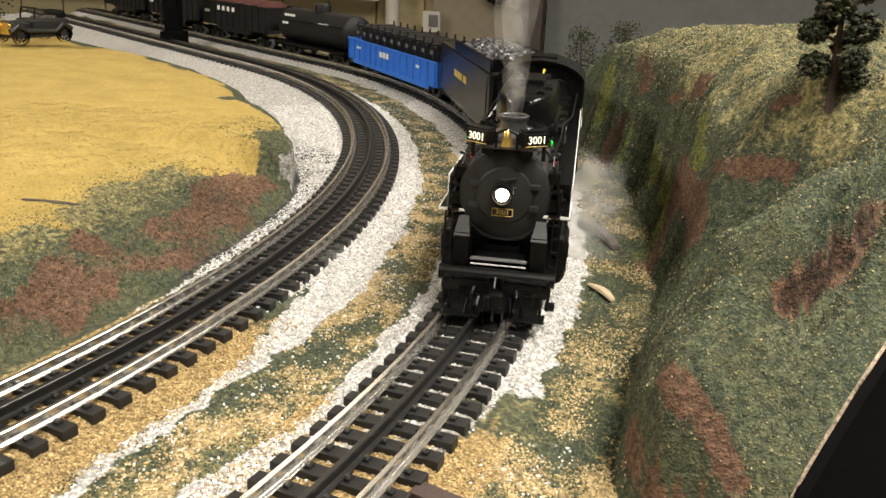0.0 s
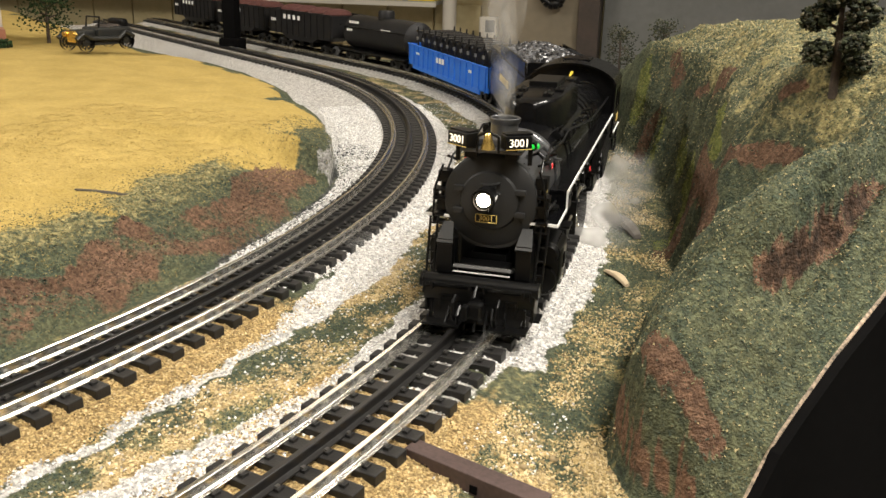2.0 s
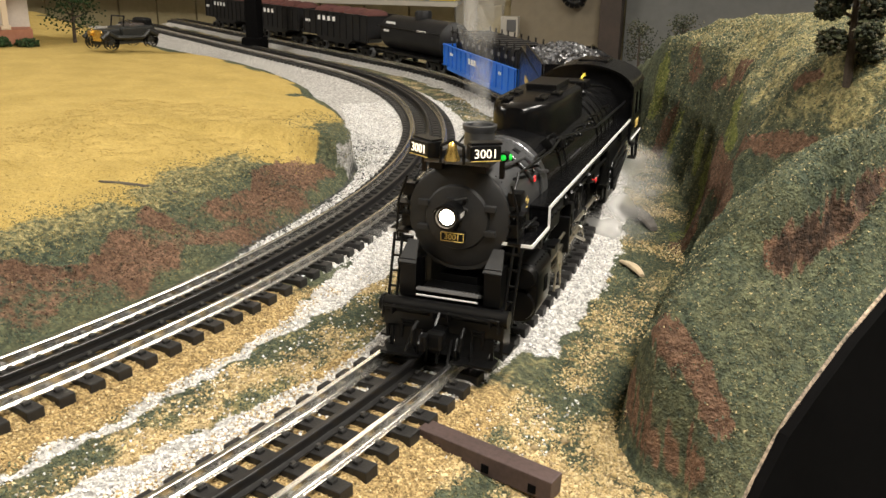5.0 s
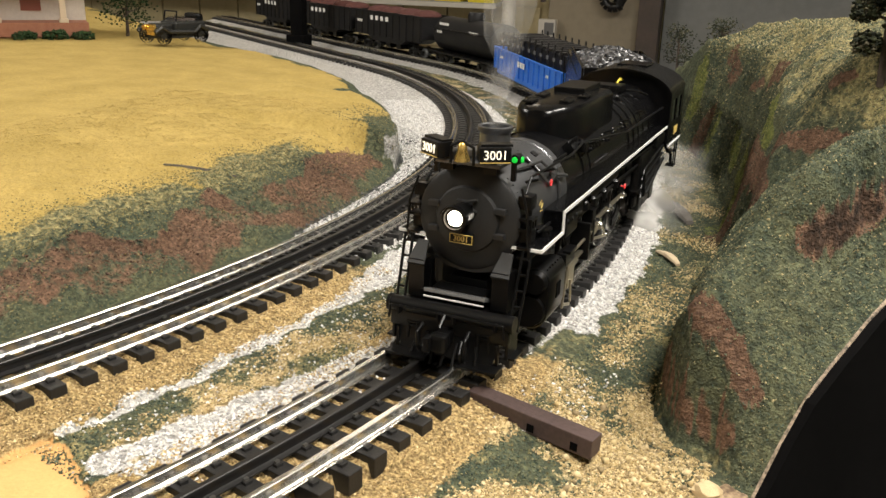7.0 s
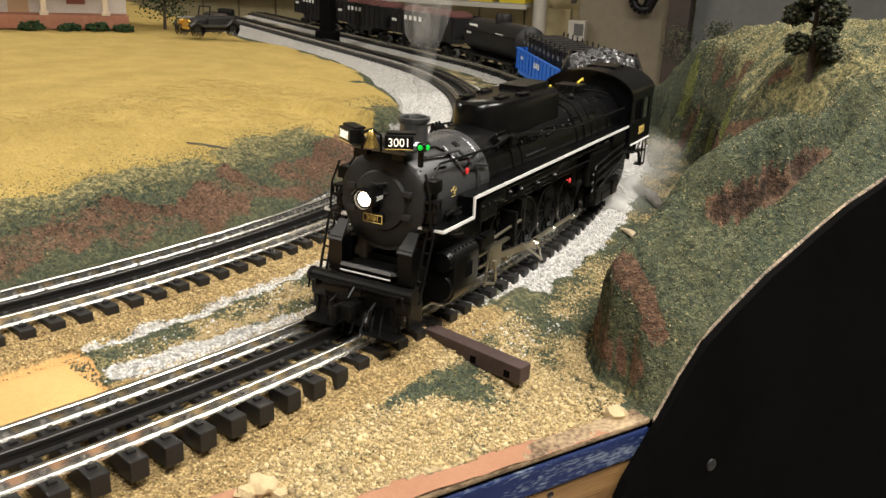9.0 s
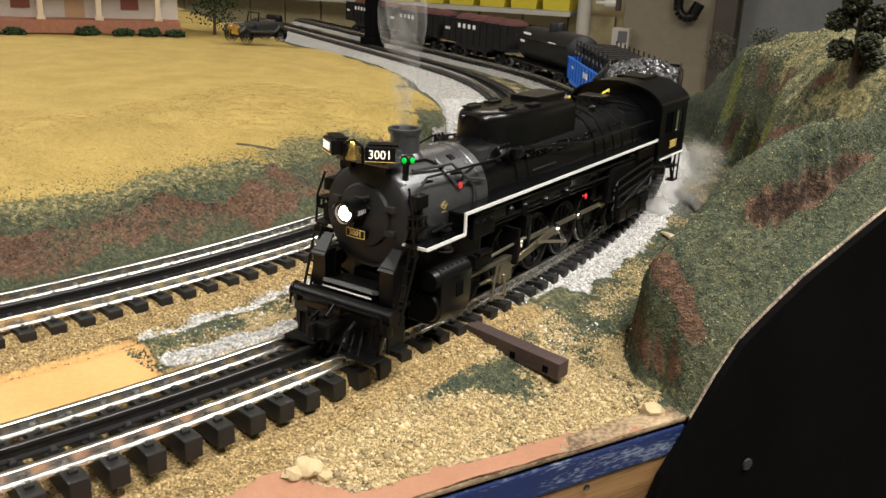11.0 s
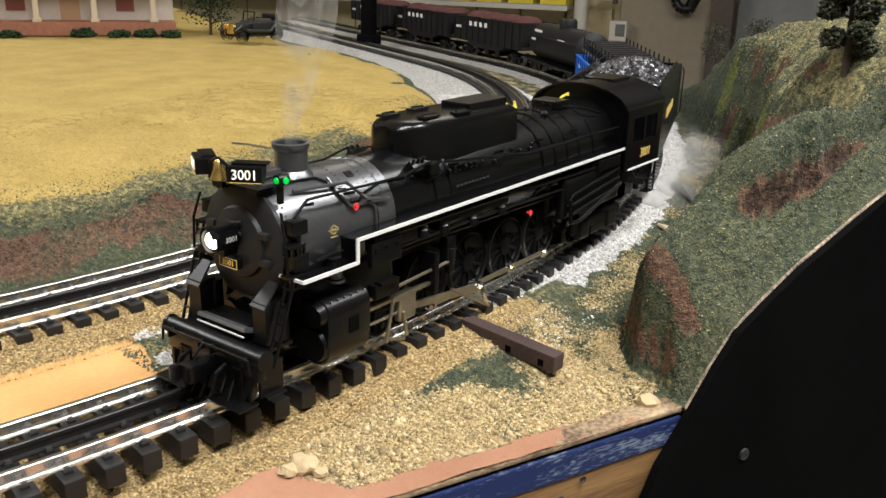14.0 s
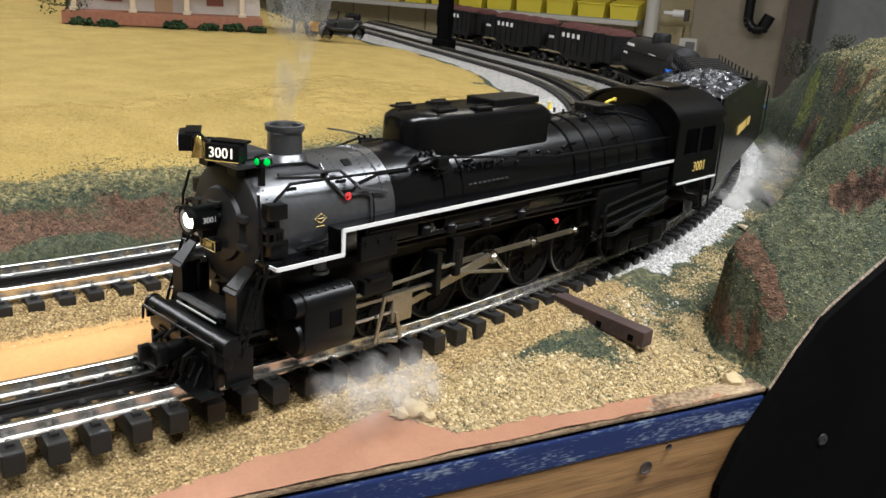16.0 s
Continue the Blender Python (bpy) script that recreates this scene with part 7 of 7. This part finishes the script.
# ---- room behind the layout ----
def back_wall():
    for i in range(16):
        x = -3.9 + i * 0.22
        bm = bmesh.new()
        box(bm, (x, 4.185, -0.10), (0.212, 0.02, 0.19), 0.003)
        tagged(part("wall_board", bm, CREAM), "cream wall board below the shelf", "wall board", "wall boards", "structure")
    shelf = thing("wall_shelf", "grey metal wall shelf with a front rail", "shelf")
    bm = bmesh.new()
    box(bm, (-2.2, 4.08, 0.006), (3.1, 0.20, 0.016), 0.002)
    part("shelf_board", bm, mat("shelf_grey", (0.30, 0.31, 0.30), 0.5), shelf)
    bm = bmesh.new()
    box(bm, (-2.2, 3.976, 0.000), (3.1, 0.006, 0.020), 0.002)
    part("shelf_rail", bm, PIPEWHITE, shelf, "pale front rail")
    bm = bmesh.new()
    box(bm, (-2.2, 4.16, 0.16), (3.1, 0.03, 0.29))
    part("shelf_back", bm, DARKTRIM, shelf, "dark shelf back")
    for i in range(17):
        x = -0.720 - i * 0.150
        b = thing("storage_bin", "bright yellow plastic storage bin on the shelf", "bin", "yellow bins")
        b.matrix_world = pose(x, 4.06, 0.0142)
        bm = bmesh.new()
        loft(bm, [[Vector((-0.058, y, 0.0)), Vector((0.058, y, 0.0)), Vector((0.064, y, h)), Vector((-0.064, y, h))] for y, h in ((-0.072, 0.062), (0.06, 0.085))])
        part("tub", bm, BINYELLOW, b)
        bm = bmesh.new()
        box(bm, (0, -0.0745, 0.060), (0.132, 0.008, 0.008), 0.002)
        part("lip", bm, BINYELLOW, b)
    bm = bmesh.new()
    rod(bm, (-0.600, 4.02, -0.95), (-0.600, 4.02, 1.549), 0.030, seg=24)
    tagged(part("standpipe", bm, PIPEWHITE, None, "", True), "cream painted vertical pipe along the wall", "pipe", kind="structure")
    v = thing("pipe_valve", "white plastic pipe valve on the wall", "valve")
    bm = bmesh.new()
    rod(bm, (-0.520, 4.06, 0.055), (-0.455, 4.06, 0.055), 0.016, seg=14)
    rod(bm, (-0.560, 4.06, 0.055), (-0.455, 4.06, 0.055), 0.008, seg=10)
    part("valve_body", bm, WHITE, v)
    bm = bmesh.new()
    box(bm, (-0.458, 4.052, 0.050), (0.02, 0.03, 0.05), 0.004)
    part("valve_handle", bm, DARKTRIM, v)
    bm = bmesh.new()
    rod(bm, (-0.430, 4.10, -0.95), (-0.430, 4.10, 1.549), 0.011, seg=12)
    tagged(part("gas_pipe", bm, mat("yellow_pipe", (0.50, 0.42, 0.06), 0.5), None, "", True), "thin yellow vertical pipe along the wall", "pipe", kind="structure")
    bm = bmesh.new()
    box(bm, (-0.245, 4.13, 0.3), (0.385, 0.10, 2.49), 0.003)
    tagged(part("wall_panel", bm, WALLPAINT), "beige painted wall panel", "wall panel", kind="structure")
    bm = bmesh.new()
    box(bm, (-0.004, 4.10, 0.3), (0.088, 0.16, 2.49), 0.003)
    tagged(part("door_post", bm, DARKTRIM), "dark brown door post", "post", kind="structure")
    bm = bmesh.new()
    box(bm, (1.65, 4.17, 0.3), (3.2, 0.04, 2.49))
    tagged(part("grey_panel", bm, mat("pale_grey_wall", (0.17, 0.175, 0.17), 0.8, colour2=(0.20, 0.205, 0.20), scale=4)), "pale blue-grey wall panel", "wall panel", kind="structure")
    bm = bmesh.new()
    rod(bm, (-0.200, 4.03, 0.060), (-0.200, 4.03, 0.40), 0.020, seg=16)
    for i in range(6):
        a0, a1 = math.pi + i * math.pi / 8, math.pi + (i + 1) * math.pi / 8
        rod(bm, (-0.155 + 0.045 * math.cos(a0), 4.03, 0.060 + 0.045 * math.sin(a0)), (-0.155 + 0.045 * math.cos(a1), 4.03, 0.060 + 0.045 * math.sin(a1)), 0.020, seg=16)
    rod(bm, (-0.135, 4.03, 0.030), (-0.115, 4.03, 0.075), 0.024, seg=16)
    tagged(part("drain_trap", bm, SATIN, None, "", True), "black plastic hook-shaped drain pipe on the wall", "drain pipe")
    e = thing("junction_box", "white electrical junction box with grey cover", "electrical box")
    bm = bmesh.new()
    box(bm, (-0.425, 4.02, -0.085), (0.075, 0.05, 0.085), 0.004)
    part("box_body", bm, PIPEWHITE, e)
    bm = bmesh.new()
    box(bm, (-0.415, 3.993, -0.080), (0.040, 0.006, 0.050), 0.002)
    part("cover", bm, GREYPLATE, e)
    bm = bmesh.new()
    rod(bm, (-0.425, 4.02, -0.128), (-0.425, 4.02, -0.949), 0.012, seg=10)
    part("conduit", bm, GREYPLATE, e)


back_wall()
loose_cover()


# ---- steam ----
def steam_material(name, low, high, scale, soft=True):
    m = bpy.data.materials.new(name)
    m.use_nodes = True
    nt = m.node_tree
    nt.nodes.remove(nt.nodes["Principled BSDF"])
    kinds = ("Transparent", "Diffuse", "Translucent")
    clear, front, back = (nt.nodes.new("ShaderNodeBsdf" + k) for k in kinds)
    for n in (front, back):
        n.inputs["Color"].default_value = (0.88, 0.87, 0.84, 1)
    both, haze = nt.nodes.new("ShaderNodeMixShader"), nt.nodes.new("ShaderNodeMixShader")
    for a, c, o in ((front, back, both), (clear, both, haze)):
        nt.links.new(a.outputs[0], o.inputs[1])
        nt.links.new(c.outputs[0], o.inputs[2])
    nt.links.new(haze.outputs[0], nt.nodes["Material Output"].inputs["Surface"])
    tc, n, r = nt.nodes.new("ShaderNodeTexCoord"), nt.nodes.new("ShaderNodeTexNoise"), nt.nodes.new("ShaderNodeMapRange")
    n.inputs["Scale"].default_value, n.inputs["Detail"].default_value = scale, 3
    r.inputs[1].default_value, r.inputs[2].default_value, r.inputs[3].default_value, r.inputs[4].default_value = 0.35, 0.75, low, high
    nt.links.new(tc.outputs["Object"], n.inputs["Vector"])
    nt.links.new(n.outputs["Fac"], r.inputs[0])
    if soft:
        at, mul = nt.nodes.new("ShaderNodeAttribute"), nt.nodes.new("ShaderNodeMath")
        at.attribute_name, mul.operation = "veil_amount", "MULTIPLY"
        nt.links.new(at.outputs["Fac"], mul.inputs[0])
        nt.links.new(r.outputs[0], mul.inputs[1])
        nt.links.new(mul.outputs[0], haze.inputs[0])
    else:
        nt.links.new(r.outputs[0], haze.inputs[0])
    return m


PLUME = steam_material("smoke_plume", 0.0, 0.15, 45.0, False)
MIST = steam_material("steam_mist", 0.16, 0.72, 26.0)
WISP = steam_material("steam_wisp", 0.02, 0.34, 38.0)
JET = steam_material("steam_jet", 0.08, 0.70, 60.0)


def puff(name, parent, c, r, material, seed):
    rng = np.random.default_rng(seed)
    bm = bmesh.new()
    g = bmesh.ops.create_icosphere(bm, subdivisions=3, radius=1.0)
    for v in g["verts"]:
        k = 1 + 0.30 * noise.noise(v.co * 1.3 + Vector((seed, 0, 0)))
        v.co = Vector((v.co.x * r[0], v.co.y * r[1], v.co.z * r[2])) * k + Vector(c)
    o = part(name, bm, material, parent, "", True)
    return o


plume = thing("stack_smoke", "thin grey smoke rising from the smokestack", "smoke")
for i, (z, w) in enumerate(((0.012, 0.0045), (0.030, 0.007), (0.056, 0.011), (0.092, 0.016))):
    puff("puff", plume, (0.002 * i, -0.001 * i, z), (w, w, 0.014 + 0.007 * i), PLUME, i)
    puff("puff", plume, (0.002 * i, -0.001 * i, z), (w * 0.6, w * 0.6, 0.012 + 0.006 * i), PLUME, i + 9)

def veil(parent, c, to, w, h, material, seed):
    """A domed veil of steam, thinning out towards its rim; its axis points to (to)."""
    n, rows = 28, 10
    q = Vector(to).to_track_quat("Z", "Y")
    verts, dens = [], []
    for i in range(rows + 1):
        r = i / rows
        for k in range(n):
            a = 2 * math.pi * k / n
            p = Vector((math.cos(a) * r, math.sin(a) * r, 0.0))
            j = 1 + 0.35 * noise.noise(p * 1.7 + Vector((seed, seed * 0.7, 0)))
            p = Vector((p.x * w * j, p.y * h * j, 0.5 * min(w, h) * math.cos(r * math.pi / 2)))
            verts.append(q @ p + Vector(c))
            dens.append((1 - r * r) ** 1.6)
    faces = [(i * n + k, i * n + (k + 1) % n, (i + 1) * n + (k + 1) % n, (i + 1) * n + k) for i in range(rows) for k in range(n)]
    o = raw_mesh("puff", np.array(verts), np.array(faces).reshape(-1), 4, material, True)
    at = o.data.attributes.new("veil_amount", "FLOAT", "POINT")
    at.data.foreach_set("value", np.array(dens, dtype=np.float32))
    o.parent = parent
    return o


mist = thing("ground_steam", "white steam drifting over the ballast beside the hill", "steam")
for i, (x, y, z, w, h) in enumerate(((0.276, 0.860, 0.005, 0.032, 0.014), (0.284, 0.905, 0.008, 0.034, 0.018), (0.284, 0.945, 0.011, 0.032, 0.022), (0.290, 0.985, 0.013, 0.032, 0.024), (0.286, 1.030, 0.014, 0.030, 0.024))):
    veil(mist, (x, y, z), (-0.25, -1.0, 0.25), w, h, MIST, 20 + i)
wisps = thing("steam_wisps", "thin wisps of steam low over the turf between tracks", "steam")
for i, (x, y, z, w, h) in enumerate(((0.150, 0.790, 0.005, 0.034, 0.013), (0.165, 0.750, 0.004, 0.030, 0.010), (0.140, 0.720, 0.003, 0.028, 0.008))):
    veil(wisps, (x, y, z), (0.1, -0.9, 0.5), w, h, WISP, 60 + i)
jets = []
for i, (x, x1, y1, r) in enumerate(((0.104, 0.106, 0.040, 0.0085), (0.098, 0.088, 0.041, 0.0095), (0.092, 0.070, 0.046, 0.0090), (0.098, 0.098, 0.056, 0.0100), (0.098, 0.080, 0.058, 0.0095))):
    j = thing("cylinder_steam", "small white steam jet blown from the cylinder", "steam", "steam jets")
    veil(j, (0, 0, 0), (0.6, 0.6, 0.75), r * 2.0, r * 1.5, JET, 40 + i)
    jets.append((j, x, x1, y1))
# ---- motion ----
# Seconds and the arc of the locomotive's middle along the outer track.
RUN = [(0.0, 0.0123), (0.5, -0.0018), (1.0, -0.013), (1.5, -0.0234), (2.0, -0.0317), (2.5, -0.0414), (3.0, -0.048), (3.5, -0.0575), (4.0, -0.0676), (5.0, -0.0876), (6.5, -0.1175), (7.0, -0.1273), (7.5, -0.1372), (8.0, -0.1469), (8.5, -0.155), (9.0, -0.1677), (10.0, -0.1887), (11.5, -0.2201), (12.0, -0.2299), (12.5, -0.2399), (13.0, -0.2491), (13.5, -0.2595), (14.0, -0.2736), (14.5, -0.2877), (15.0, -0.3034), (15.5, -0.3228), (16.0, -0.3416)]


def ride(s, front, rear):
    """Pose of a car whose bogie centres, ahead and behind of s, run on the outer track."""
    a, _ = on_track(R_OUT, s - front)
    b, _ = on_track(R_OUT, s + rear)
    f = a - b
    m = b + f * (rear / (front + rear))
    return pose(m[0], m[1], 0, 0, 0, math.degrees(math.atan2(f[1], f[0])))


def motions():
    for thing_, behind, half in ((loco, 0.0, 0.045), (tender, 0.372, 0.088), (gondola, 0.703, 0.112), (tank_car, 1.000, 0.078), (hoppers[0], 1.262, 0.09), (hoppers[1], 1.540, 0.09), (hoppers[2], 1.818, 0.09)):
        walk(thing_, [(t, ride(s + behind, half, half)) for t, s in RUN])
    walk(plume, [(t, ride(s, 0.045, 0.045) @ pose(0.1042, 0, 0.1060, 4 * math.sin(1.3 * t), 5 * math.sin(0.9 * t + 1), 9 * t)) for t, s in RUN])
    at = dict(RUN)
    for j, x, x1, y1 in jets:
        rows = [(t, ride(s, 0.045, 0.045) @ pose(0.05, 0.0, 0.072)) for t, s in RUN if t < 15.2]
        rows += [(15.5, ride(at[15.5], 0.045, 0.045) @ pose(0.5 * x + 0.5 * x1, 0.5 * (0.030 + y1), 0.012, 0, 0, 20)), (16.0, ride(at[16.0], 0.045, 0.045) @ pose(x1, y1, 0.003, 0, 0, 50))]
        walk(j, rows)
    pin0 = radians(PIN)
    turns = []
    for (t0, s0), (t1, s1) in zip(RUN, RUN[1:]):
        k = max(1, math.ceil(abs(s1 - s0) / WHEEL_R / radians(40)))
        turns += [(t0 + (t1 - t0) * i / k, s0 + (s1 - s0) * i / k) for i in range(k)]
    turns.append(RUN[-1])
    angle = [(t, (s - RUN[-1][1]) / WHEEL_R) for t, s in turns]
    for w in DRIVE:
        x, y, z = w.location
        side = 0 if y > 0 else 90
        walk(w, [(t, pose(x, y, z, 0, math.degrees(-a) - PIN + side, 0)) for t, a in angle])
    crank = 0.0110
    for r, s in SIDE_RODS:
        q = pin0 if s > 0 else pin0 - radians(90)
        walk(r, [(t, pose(crank * math.cos(q + a), s * 0.0232, WHEEL_Z + crank * math.sin(q + a))) for t, a in angle])
    for r, s in MAIN_RODS:
        q = pin0 if s > 0 else pin0 - radians(90)
        rows, slide = [], []
        for t, a in angle:
            px, pz = DRIVERS[1] + crank * math.cos(q + a), WHEEL_Z + crank * math.sin(q + a)
            tilt = math.asin((pz - 0.0262) / 0.0625)
            rows.append((t, pose(px, s * 0.0268, pz, 0, math.degrees(tilt), 0)))
            slide.append((t, pose(px + 0.0625 * math.cos(tilt), s * 0.0280, 0.0262)))
        walk(r, rows)
        walk([c for c, side in CROSSHEADS if side == s][0], slide)


PIN = 62.0
motions()
